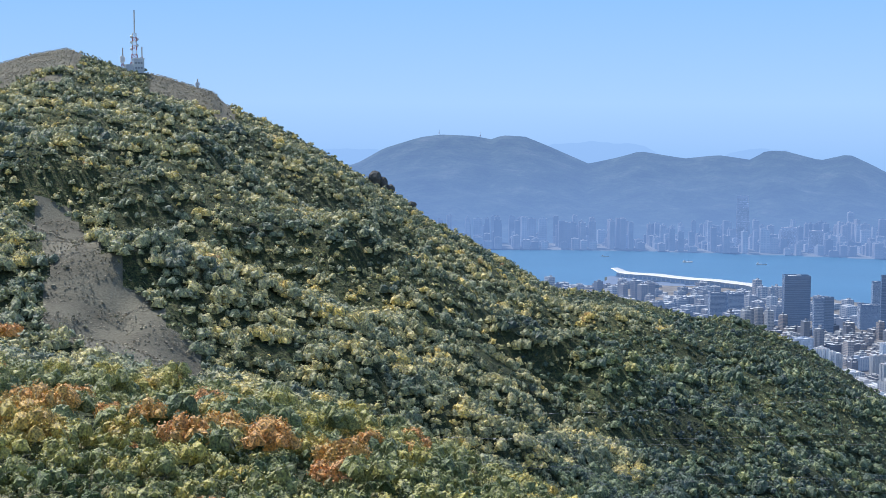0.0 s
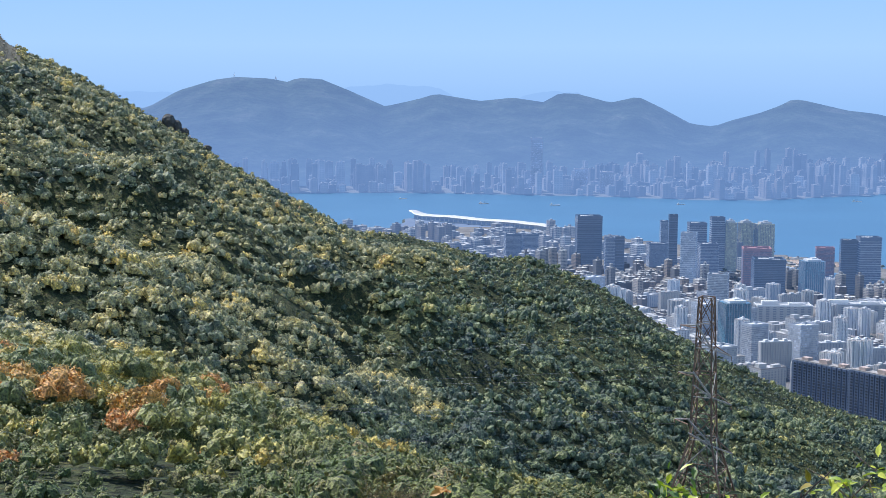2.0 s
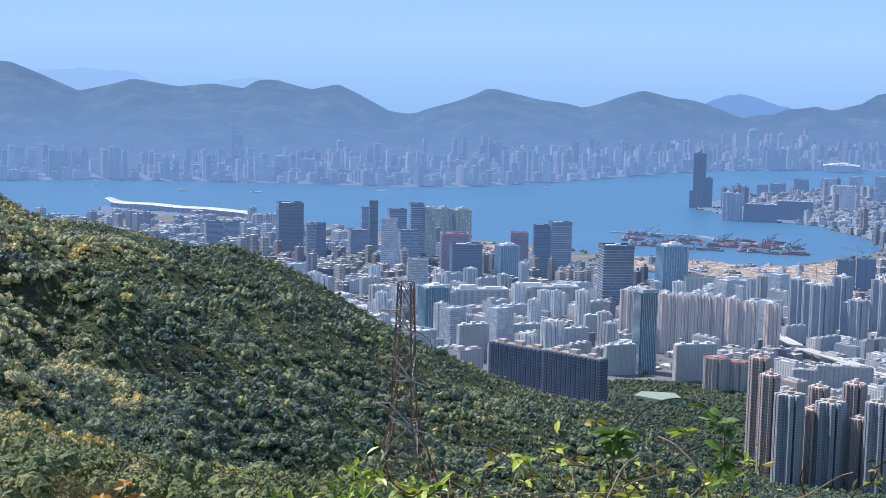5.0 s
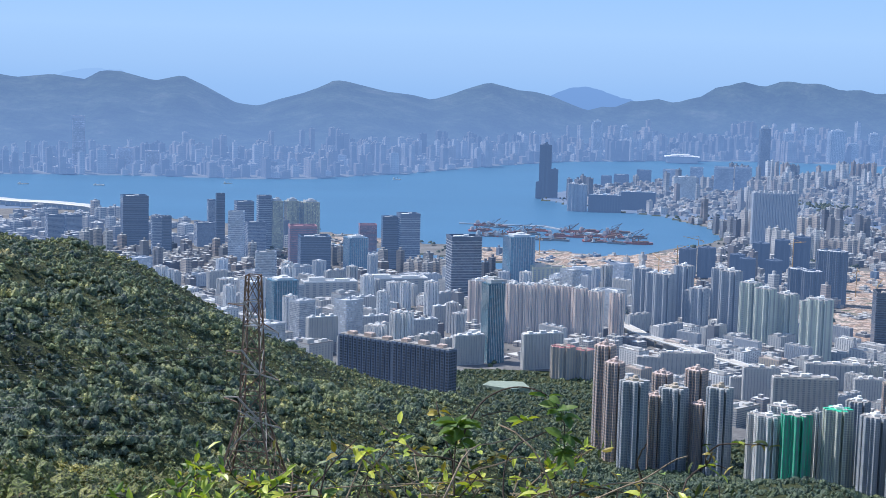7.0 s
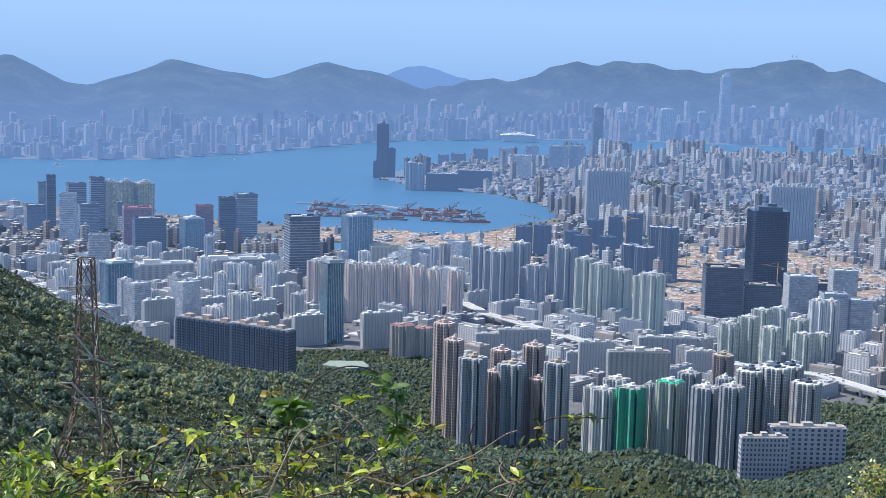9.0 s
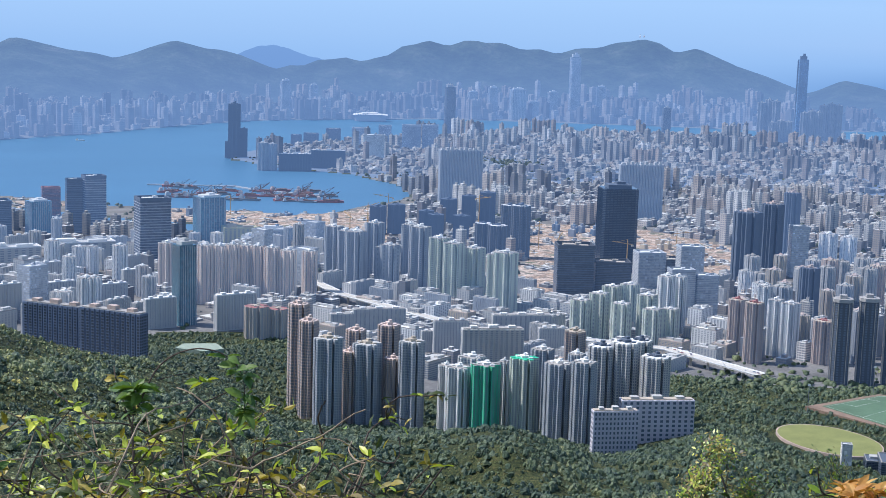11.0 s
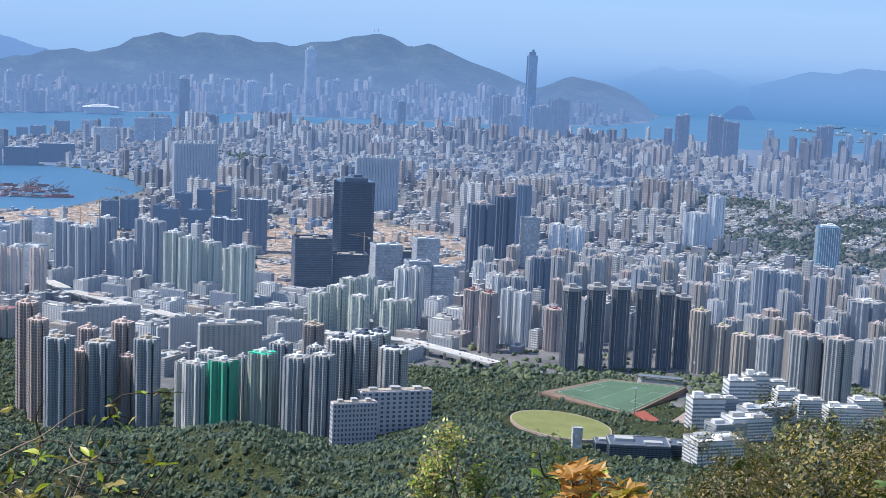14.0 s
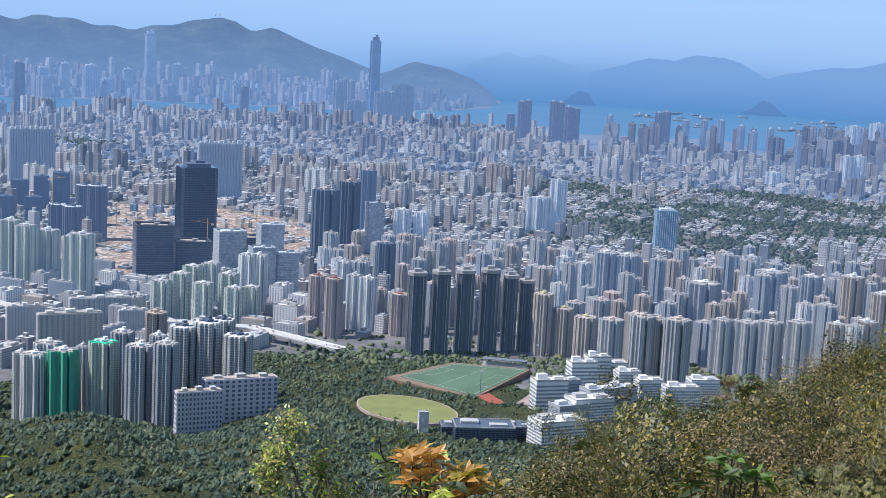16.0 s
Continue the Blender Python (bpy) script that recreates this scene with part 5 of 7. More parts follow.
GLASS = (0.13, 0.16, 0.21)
# each block finish carries painted haze, stronger the farther its quarter lies
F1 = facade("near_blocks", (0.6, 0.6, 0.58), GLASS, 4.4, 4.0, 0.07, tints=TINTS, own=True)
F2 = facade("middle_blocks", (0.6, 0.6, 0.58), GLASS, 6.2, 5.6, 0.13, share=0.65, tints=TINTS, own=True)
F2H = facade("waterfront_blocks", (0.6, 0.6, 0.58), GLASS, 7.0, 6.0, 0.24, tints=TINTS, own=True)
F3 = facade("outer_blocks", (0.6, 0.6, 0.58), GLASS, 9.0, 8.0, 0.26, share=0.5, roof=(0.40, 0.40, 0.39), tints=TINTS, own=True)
# block tints with less contrast, under the far shore's painted haze
FAR_TINTS = [(p, (0.03 + r * 0.85, 0.03 + g * 0.85, 0.035 + b * 0.85)) for p, (r, g, b) in TINTS]
F4 = facade("far_shore_blocks", (0.6, 0.6, 0.58), GLASS, 12.0, 11.0, 0.62, share=0.4, tints=FAR_TINTS, own=True, roof=(0.36, 0.36, 0.36))


def quarter(poly, pitch, count, seed, turn, menu, fill=0.8):
    """Separate buildings on a street grid inside a patch, nearest first; menu: style, wall, trim, roof, width, lowest, highest, label, share."""
    rs = np.random.RandomState(seed)
    pts = np.array([[math.sin(math.radians(a)) * d, math.cos(math.radians(a)) * d] for a, d in poly])
    lo, hi = pts.min(0), pts.max(0)
    mid, half = (lo + hi) / 2, np.hypot(*(hi - lo)) / 2
    g = np.arange(-half, half, pitch)
    gx, gy = [q.ravel() for q in np.meshgrid(g, g)]
    gx, gy = gx + rs.uniform(-0.14, 0.14, gx.size) * pitch, gy + rs.uniform(-0.14, 0.14, gy.size) * pitch
    c, s = math.cos(radians(turn)), math.sin(radians(turn))
    X, Y = mid[0] + gx * c - gy * s, mid[1] + gx * s + gy * c
    az, d = np.degrees(np.arctan2(X, Y)), np.hypot(X, Y)
    ok = inside(az, d, poly) & (np.isin(zones(az, d), (2, 6))) & (rs.uniform(0, 1, len(az)) < fill) & (np.abs(np.round(gx / pitch) % 5) > 0.5)
    share = np.array([row[-1] for row in menu], float)
    made = 0
    for i in np.argsort(d):
        if not ok[i] or made >= count:
            continue
        style, wall, trim, roof, wide, h0, h1, label, _ = menu[rs.choice(len(menu), p=share / share.sum())]
        w = wide * rs.uniform(0.85, 1.15)
        if any((X[i] - math.sin(radians(a)) * b_d) ** 2 + (Y[i] - math.cos(radians(a)) * b_d) ** 2 < (b_w * 0.45 + w * 0.42) ** 2 for a, b_d, b_w, _ in PLOTS):
            continue
        if min(abs(np.interp(az[i], *zip(*road)) - d[i]) if road[0][0] < az[i] < road[-1][0] else 999 for road in ROADS) < 28:
            continue
        set_tower(style, wall, az[i], d[i], w, rs.uniform(h0, h1), turn + az[i] + (0, 90)[rs.randint(2)] * (style not in ("cross", "lobed")), label, "building", "city buildings", trim, roof)
        made += 1


ROADS = [[(28.2, 2950), (29.6, 2760), (31.9, 2607), (34.1, 2470), (35.2, 2330)], [(39.4, 2345), (42.7, 2299), (44.5, 2222), (46.3, 2150)]]
quarter([(9, 2900), (14, 2350), (26, 2420), (28.3, 2420), (28.6, 3500), (26, 3700), (20, 3900), (9, 4250)], 64, 130, 101, 24, [
    ("low", "white", "white", "grey", 50, 22, 40, "white factory block with cluttered roof", 2), ("lobed", "grey", "white", "roof", 28, 45, 80, "grey-white tower of flats", 1.2), ("low", "grey", "grey", "roof", 60, 20, 44, "grey factory block with flat roof", 3),
    ("slab", "grey", "white", "roof", 60, 34, 52, "white slab of flats", 2), ("office", "bluegrey", "grey", "white", 40, 50, 85, "mid-rise blue-grey office block", 1),
    ("cross", "white", "white", "roof", 28, 50, 92, "white tower of flats", 2.0), ("low", "tan", "grey", "pink", 50, 16, 34, "tan low block with pinkish roof", 1)])
LOWS = [("low", "white", "grey", "roof", 46, 14, 30, "white low block with roof houses", 2), ("low", "grey", "grey", "roof", 50, 14, 32, "grey low block with roof houses", 4),
        ("slab", "grey", "grey", "roof", 60, 28, 44, "grey slab of flats", 2), ("slab", "bluegrey", "grey", "roof", 56, 26, 40, "blue-grey slab of flats", 2.5), ("low", "tan", "grey", "pink", 40, 12, 24, "tan low block", 1)]
HIGHS = [("cross", "white", "grey", "roof", 30, 58, 96, "white tower of flats", 1), ("cross", "tan", "pink", "roof", 29, 60, 96, "tan tower of flats", 2.5),
         ("lobed", "grey", "roof", "roof", 32, 64, 104, "grey tower of flats", 2), ("lobed", "bluegrey", "grey", "roof", 30, 64, 108, "blue-grey tower of flats", 1.5),
         ("lobed", "brown", "pink", "tan", 28, 60, 92, "brown tower of flats", 2)]
LOWS = [(*row[:7], row[7] if len(row[7].split()) > 3 else row[7] + " in rows", row[8]) for row in LOWS]
quarter([(28.5, 2220), (34, 2060), (39, 2050), (43.5, 2130), (45, 2330), (45, 3150), (40, 2800), (36.5, 3000), (29, 3500)], 60, 130, 103, 20, LOWS)
quarter([(45.2, 2330), (48.5, 2330), (54.5, 2450), (58, 2230), (69, 2250), (69, 3300), (45.2, 3150)], 56, 172, 107, 16, LOWS[:3] + HIGHS + HIGHS[:4])
fabric("inner_blocks", [(12, 3000), (14.5, 2450), (26, 2440), (28.3, 2440), (28.6, 3500), (26, 3700), (20, 3900), (9, 4200)], 33, (8, 30), (36, 60), 0.08, F1, 113, 24, "close-set low city blocks between the towers", 0.86)
fabric("inner_blocks", [(28.5, 2260), (34, 2100), (39, 2090), (43.5, 2160), (45, 2330), (45, 3100), (40, 2750), (36.5, 2950), (31.5, 3480), (29, 3500)], 33, (7, 26), (30, 50), 0.06, F1, 114, 20, "close-set low city blocks between the estates", 0.8)
fabric("inner_blocks", [(45.2, 2330), (48.5, 2330), (54.5, 2450), (58, 2250), (69, 2250), (69, 3250), (45.2, 3250)], 31, (7, 30), (40, 70), 0.1, F1, 115, 16, "close-set low city blocks behind the estates", 0.86)
fabric("shore_blocks", [(3, 4000), (5, 3000), (9, 2850), (12, 2950), (9, 4150), (9, 4250)], 36, (10, 32), (40, 70), 0.12, F1, 122, 28, "low blocks behind the wooded ridge", 0.8)
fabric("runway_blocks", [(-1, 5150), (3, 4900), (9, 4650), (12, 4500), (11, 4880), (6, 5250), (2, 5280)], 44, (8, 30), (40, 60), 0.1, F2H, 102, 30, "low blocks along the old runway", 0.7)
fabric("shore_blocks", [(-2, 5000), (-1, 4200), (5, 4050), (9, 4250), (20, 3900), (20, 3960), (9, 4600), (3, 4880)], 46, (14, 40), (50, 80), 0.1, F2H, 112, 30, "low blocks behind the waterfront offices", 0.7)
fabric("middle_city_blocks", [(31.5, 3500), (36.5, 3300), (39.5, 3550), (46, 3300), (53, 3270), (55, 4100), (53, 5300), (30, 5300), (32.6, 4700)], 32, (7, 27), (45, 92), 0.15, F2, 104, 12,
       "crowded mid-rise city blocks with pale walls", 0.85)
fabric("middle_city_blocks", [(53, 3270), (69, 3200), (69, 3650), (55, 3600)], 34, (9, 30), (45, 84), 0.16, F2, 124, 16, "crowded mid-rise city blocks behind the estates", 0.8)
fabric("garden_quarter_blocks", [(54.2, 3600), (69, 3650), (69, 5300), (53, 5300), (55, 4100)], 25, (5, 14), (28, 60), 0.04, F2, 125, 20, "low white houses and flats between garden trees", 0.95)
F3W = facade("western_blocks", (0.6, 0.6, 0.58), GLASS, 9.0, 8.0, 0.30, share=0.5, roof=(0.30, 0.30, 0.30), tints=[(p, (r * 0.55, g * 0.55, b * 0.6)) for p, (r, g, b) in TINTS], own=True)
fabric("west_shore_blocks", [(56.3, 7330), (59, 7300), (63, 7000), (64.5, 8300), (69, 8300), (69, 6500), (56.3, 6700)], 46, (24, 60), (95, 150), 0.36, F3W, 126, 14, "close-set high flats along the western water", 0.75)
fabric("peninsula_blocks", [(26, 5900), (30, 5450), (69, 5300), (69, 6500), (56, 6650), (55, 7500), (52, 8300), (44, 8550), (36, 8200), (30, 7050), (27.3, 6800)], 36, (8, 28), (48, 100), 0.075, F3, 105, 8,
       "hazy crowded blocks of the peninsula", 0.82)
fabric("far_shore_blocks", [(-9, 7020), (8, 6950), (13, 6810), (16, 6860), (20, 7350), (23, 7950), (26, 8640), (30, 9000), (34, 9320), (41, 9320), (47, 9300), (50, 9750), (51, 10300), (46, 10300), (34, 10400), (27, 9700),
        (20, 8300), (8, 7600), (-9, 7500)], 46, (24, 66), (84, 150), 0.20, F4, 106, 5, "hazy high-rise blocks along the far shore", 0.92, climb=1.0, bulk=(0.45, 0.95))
SITE = [(0.0, (0.10, 0.10, 0.10)), (0.25, (0.62, 0.62, 0.60)), (0.45, (0.30, 0.27, 0.24)), (0.6, (0.12, 0.22, 0.36)), (0.75, (0.50, 0.34, 0.16)), (1.0, (0.70, 0.70, 0.68))]
# hut finish with some painted haze, as for the blocks around
F5 = facade("site_huts", (0.6, 0.6, 0.58), GLASS, 4.0, 3.0, 0.15, tints=SITE, own=True, share=0.4)
fabric("site_huts", [(8, 5200), (9, 3400), (22, 3950), (29, 3450), (36.4, 2800), (45.8, 3200), (45.8, 3800), (37, 4200), (31.5, 4450), (22, 4350), (12, 4900)], 30, (3, 9), (12, 26), 0.10, F5, 108, 16,
       "site huts, stacks and half-built frames on bare ground", 0.30, on=(3,))
hill_woods()
valley_woods()


def town_trees():
    az, d = scatter(17000, 14, 69, 2050, 6200, 81)
    for a, dd in PARKS:
        rs = np.random.RandomState(int(dd))
        az, d = np.append(az, a + np.degrees(rs.uniform(-185, 185, 420) / dd)), np.append(d, dd + rs.uniform(-300, 300, 420))
    az3, d3 = scatter(7000, 53.5, 69, 3500, 5600, 86)
    ok = wave(np.radians(az3) * d3 * 0.6, d3, 420, 87) > 0.42
    az, d = np.append(az, az3[ok]), np.append(d, d3[ok])
    garden = len(az) - ok.sum(), len(az)
    az2, d2 = scatter(2600, 44.5, 69, 1800, 2230, 85)
    az, d = np.append(az, az2), np.append(d, d2)
    clear = np.ones(len(az), bool)
    for b_az, b_d, b_w, _ in PLOTS:
        clear &= np.hypot(np.radians(az - b_az) * d, d - b_d) > b_w * 0.6
    X, Y = np.sin(np.radians(az)) * d, np.cos(np.radians(az)) * d
    green = np.zeros(len(az), bool)
    for a, dd in PARKS:
        green |= np.hypot(X - math.sin(radians(a)) * dd, (Y - math.cos(radians(a)) * dd) * 0.6) < 190
    green |= np.random.RandomState(82).uniform(0, 1, len(az)) < 0.24
    green |= (d < 2450) & (az > 28)
    green[garden[0]:garden[1]] = True
    green &= (np.isin(zones(az, d), (2, 6))) & clear
    green[-2600:] = clear[-2600:] & ((az[-2600:] > 54) | (d[-2600:] > 2075))
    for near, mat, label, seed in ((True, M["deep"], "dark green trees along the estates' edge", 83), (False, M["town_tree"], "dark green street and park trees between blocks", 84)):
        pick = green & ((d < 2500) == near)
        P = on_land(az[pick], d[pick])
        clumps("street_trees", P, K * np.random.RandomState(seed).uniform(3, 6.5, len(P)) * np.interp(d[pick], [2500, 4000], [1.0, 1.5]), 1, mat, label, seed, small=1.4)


town_trees()


# ---- landmarks ----
def bar(bm, p, q, r):
    """A square steel bar from p to q, half-thickness r."""
    p, q = Vector(p), Vector(q)
    ax = (q - p).normalized()
    side = ax.cross(Vector((0, 0, 1)) if abs(ax.z) < 0.9 else Vector((1, 0, 0))).normalized() * r
    up = ax.cross(side).normalized() * r
    rings = [[bm.verts.new(o + a * side + b * up) for a, b in ((-1, -1), (1, -1), (1, 1), (-1, 1))] for o in (p, q)]
    for i in range(4):
        j = (i + 1) % 4
        bm.faces.new((rings[0][i], rings[0][j], rings[1][j], rings[1][i]))
    bm.faces.new(rings[0][::-1])
    bm.faces.new(rings[1])


def one_bar(name, p, q, r, mat, parent, label=""):
    bm = bmesh.new()
    bar(bm, p, q, r)
    bm.normal_update()
    return part(name, bm, mat, parent, label)


M["steel_rust"] = plain("rusty_steel", (0.25, 0.165, 0.12), 0.75, 0.7, 12, 1.5, 0.01, metal=0.3)
M["steel_pale"] = plain("bleached_steel", (0.50, 0.45, 0.40), 0.6, 0.4, 10, 1.0, 0.01, metal=0.3)
M["mast_red"] = plain("mast_red_paint", (0.42, 0.16, 0.14), 0.6, 0.2)
M["mast_white"] = plain("mast_white_paint", (0.72, 0.74, 0.76), 0.6, 0.2)
M["cable"] = plain("cable_metal", (0.16, 0.165, 0.18), 0.4, 0.2, metal=0.6)


def build_pylon():
    az, d = 13.95, 330
    foot = at(az, d, 414)
    ob = new("power_pylon")
    ob.matrix_basis = Matrix.Translation(foot) @ Matrix.Rotation(radians(-az - 15), 4, "Z")
    zs = [0, 9, 17, 24, 31.5, 36.5, 41.3, 46.5, 52.4, 58, 63.8]
    wide = np.interp(zs, [0, 17, 31.5, 63.8], [21.5, 12.8, 5.0, 2.9])
    rr = 0.042
    cor = [[Vector((sx * w / 2 * K, sy * w / 2 * K, z * K)) for sx, sy in ((-1, -1), (1, -1), (1, 1), (-1, 1))] for z, w in zip(zs, wide)]
    for c in range(4):
        for a, b in zip(cor, cor[1:]):
            one_bar("leg", a[c], b[c], 0.082 if a[c].z < 12 else 0.062, M["steel_rust"], ob)
    rs = random.Random(4)
    for i, (a, b) in enumerate(zip(cor, cor[1:])):
        for c in range(4):
            n = (c + 1) % 4
            mat = M["steel_pale"] if rs.random() < 0.22 else M["steel_rust"]
            one_bar("brace", a[c], b[n], rr * (1.1 if mat is M["steel_pale"] else 0.8), mat, ob)
            one_bar("brace", a[n], b[c], rr * 0.8, M["steel_rust"], ob)
            one_bar("girt", b[c], b[n], rr, M["steel_pale"] if c % 2 == 0 and i in (3, 5, 7, 8) else M["steel_rust"], ob)
            if i < 4:
                mid = (a[c] + a[n]) / 2
                one_bar("strut", mid, (b[c] + b[n]) / 2, rr * 0.6, M["steel_rust"], ob)
                one_bar("strut", mid, (a[c] + b[c]) / 2, rr * 0.6, M["steel_rust"], ob)
                one_bar("strut", mid, (a[n] + b[n]) / 2, rr * 0.6, M["steel_rust"], ob)
    tips = []
    for z in (52.5, 41.5, 30.5):
        w = float(np.interp(z, zs, wide)) / 2
        one_bar("diagonal", (-w * K, -w * K, (z + 5.5) * K), (w * K, -w * K, z * K), 0.07, M["steel_pale"], ob, "bleached diagonal tie")
        one_bar("diagonal", (-w * K, -w * K, (z + 2.5) * K), (w * K, -w * K, z * K), 0.06, M["steel_pale"], ob, "bleached diagonal tie")
        for s, lift, drop in ((1, 0.0, 1.6), (-1, 4.4, 0.0)):
            tip = Vector((s * (w + 4.3) * K, -s * w * 0.4 * K, (z + lift - drop) * K))
            for y in (-1, 1):
                arm = one_bar("cross_arm", (s * w * K, y * w * K, (z + lift) * K), tip, 0.06 if y == -s else 0.04, M["steel_pale"] if y == -s else M["steel_rust"], ob)
            bm = bmesh.new()
            prof = [(0.02, 0.0)] + [(r, -0.04 - 0.09 * k - dz) for k in range(4) for r, dz in ((0.02, 0.0), (0.05, 0.02), (0.045, 0.04), (0.02, 0.06))] + [(0.015, -0.42)]
            rings = [[bm.verts.new(tip + Vector((r * math.cos(j * math.pi / 4), r * math.sin(j * math.pi / 4), z1))) for j in range(8)] for r, z1 in prof]
            for p1, p2 in zip(rings, rings[1:]):
                for j in range(8):
                    bm.faces.new((p1[j], p1[(j + 1) % 8], p2[(j + 1) % 8], p2[j]))
            bmesh.ops.recalc_face_normals(bm, faces=bm.faces)
            part("insulator", bm, M["steel_rust"], arm, "dark disc insulator string")
            tips.append(tip - Vector((0, 0, 0.42)))
    tagged(ob, "rusty lattice steel power pylon with cross arms", "pylon")
    return [ob.matrix_basis @ t for t in tips]


def cable(p, q, sag, r=0.011):
    cu = bpy.data.curves.new("power_cable", "CURVE")
    cu.dimensions, cu.bevel_depth, cu.bevel_resolution = "3D", r, 1
    sp = cu.splines.new("POLY")
    n = 40
    sp.points.add(n)
    for i in range(n + 1):
        f = i / n
        c = Vector(p).lerp(Vector(q), f)
        sp.points[i].co = (c.x, c.y, c.z - sag * 4 * f * (1 - f), 1)
    cu.materials.append(M["cable"])
    return tagged(new("power_cable", cu), "thin grey power cable strung from the pylon", "cable", "power cables")


tips = build_pylon()
for i, tip in enumerate(tips):
    far_end = at(-27, 600, 452 + (i // 2) * 6 - 12 + (i % 2) * 3)
    cable(tip, far_end, 5.0)


def lattice_mast(name, az, d, h, w, label, panels=9, z_off=0.0):
    """A square lattice radio mast, red and white in turn."""
    z = float(land(np.array([az]), np.array([d]))[0]) + z_off
    ob = new(name)
    ob.matrix_basis = Matrix.Translation(at(az, d, z - 1)) @ Matrix.Rotation(radians(20), 4, "Z")
    zs = np.linspace(0, h * 0.62, panels + 1)
    wd = np.interp(zs, [0, h * 0.25, h * 0.62], [w, w * 0.5, w * 0.34])
    cor = [[Vector((sx * q / 2 * K, sy * q / 2 * K, zz * K)) for sx, sy in ((-1, -1), (1, -1), (1, 1), (-1, 1))] for zz, q in zip(zs, wd)]
    for i, (a, b) in enumerate(zip(cor, cor[1:])):
        bm = bmesh.new()
        for c in range(4):
            n = (c + 1) % 4
            bar(bm, a[c], b[c], 0.13)
            bar(bm, a[c], b[n], 0.07)
            bar(bm, b[c], b[n], 0.07)
        bm.normal_update()
        part("lattice_section", bm, M["mast_red"] if i % 2 else M["mast_white"], ob)
    one_bar("aerial", (0, 0, h * 0.62 * K), (0, 0, h * K), 0.2, M["steel_pale"], ob, "slim aerial at the top")
    for k, (f, s) in enumerate(((0.42, 1), (0.47, -1), (0.52, 1), (0.56, -1), (0.36, -1))):
        bm = bmesh.new()
        bmesh.ops.create_cone(bm, cap_ends=True, segments=14, radius1=0.6, radius2=0.45, depth=0.4,
                              matrix=Matrix.Translation((s * w * 0.28 * K, -0.4, f * h * K)) @ Matrix.Rotation(radians(90), 4, "X"))
        part("dish", bm, M["mast_white"], ob)
    return tagged(ob, label, "radio mast")


lattice_mast("radio_mast", -16.3, 1388, 56, 9, "red and white lattice radio mast on the summit")
lattice_mast("radio_mast", -16.74, 1392, 19, 3.4, "short pale lattice mast beside the station", 5)
lattice_mast("radio_mast", -13.93, 1392, 9, 2.0, "small lone mast on the ridge", 3)
lattice_mast("radio_mast", -16.02, 1386, 24, 2.6, "short aerial behind the station building", 4)


def station():
    z = float(land(np.array([-16.25]), np.array([1384.0]))[0])
    ob = new("radio_station")
    ob.matrix_basis = Matrix.Translation(at(-16.25, 1384, z - 2)) @ Matrix.Rotation(radians(25), 4, "Z")
    pale = plain("station_render", (0.50, 0.55, 0.62), 0.8, 0.2)
    for row in ((2, 0, 0, 10, 9, 13), (-6, 0, 0, 8, 8, 8)):
        part("wall", boxes([row]), pale, ob)
    part("parapet", boxes([(2, 4.3, 13, 10.4, 0.6, 1), (2, -4.3, 13, 10.4, 0.6, 1), (6.9, 0, 13, 0.6, 8, 1), (-2.9, 0, 13, 0.6, 8, 1)]), M["mast_white"], ob)
    for x in (-0.5, 2, 4.5):
        for zz in (4, 8.5):
            part("window", boxes([(x, -4.55, zz, 1.6, 0.2, 1.6)]), paint("window", 1000), ob)
    tagged(ob, "pale blue-grey radio station building on the summit", "building")


station()


def rock_outcrop():
    rs = random.Random(9)
    stone = plain("dark_rock", (0.10, 0.10, 0.095), 0.9, 0.6, 4, 0.5, 0.15)
    for az, w, h in ((-7.05, 12, 13), (-6.75, 9, 11), (-6.45, 8, 7), (-5.6, 8, 6)):
        z = float(land(np.array([az]), np.array([1386.0]))[0])
        bm = bmesh.new()
        bmesh.ops.create_icosphere(bm, subdivisions=3, radius=1.0)
        for v in bm.verts:
            k = 1 + 0.28 * noise.noise(v.co * 1.8 + Vector((az, 0, 0))) + 0.12 * noise.noise(v.co * 5)
            v.co = Vector((v.co.x * w / 2, v.co.y * w / 2, max(-0.6, v.co.z) * h / 1.6)) * k * K
        me = bpy.data.meshes.new("boulder")
        bm.to_mesh(me)
        bm.free()
        me.materials.append(stone)
        ob = tagged(new("boulder", me), "dark weathered rock outcrop on the ridge", "rock", "ridge rocks")
        ob.matrix_basis = Matrix.Translation(at(az, 1386, z + h * 0.3))


rock_outcrop()
for az, d in ((-4.55, 10000), (-2.95, 10000), (41.0, 11480), (41.15, 11480)):
    lattice_mast("radio_mast", az, d, 34, 12, "tiny mast on the far island skyline", 3)


# ---- sports ground ----
M["pitch"] = plain("artificial_turf", (0.095, 0.165, 0.105), 0.9, 0.5, 1.0, 0.05, 0.0)
M["lawn"] = plain("worn_lawn", (0.21, 0.225, 0.08), 0.95, 0.5, 2.0, 0.1, 0.02)
M["yard"] = plain("worn_yard", (0.24, 0.17, 0.13), 0.9, 0.8, 1.2, 0.12)
M["track"] = plain("running_track", (0.36, 0.10, 0.07), 0.9, 0.3, 3, 0.2)
M["plaza"] = plain("pink_paving", (0.42, 0.33, 0.29), 0.9, 0.5, 3, 0.15)
M["concrete"] = plain("pale_concrete", (0.55, 0.53, 0.49), 0.85, 0.35, 3, 0.2)
M["line"] = plain("white_line_paint", (0.8, 0.8, 0.78), 0.8, 0.1)
M["shade_cloth"] = plain("grey_roof_sheet", (0.20, 0.23, 0.27), 0.5, 0.2)


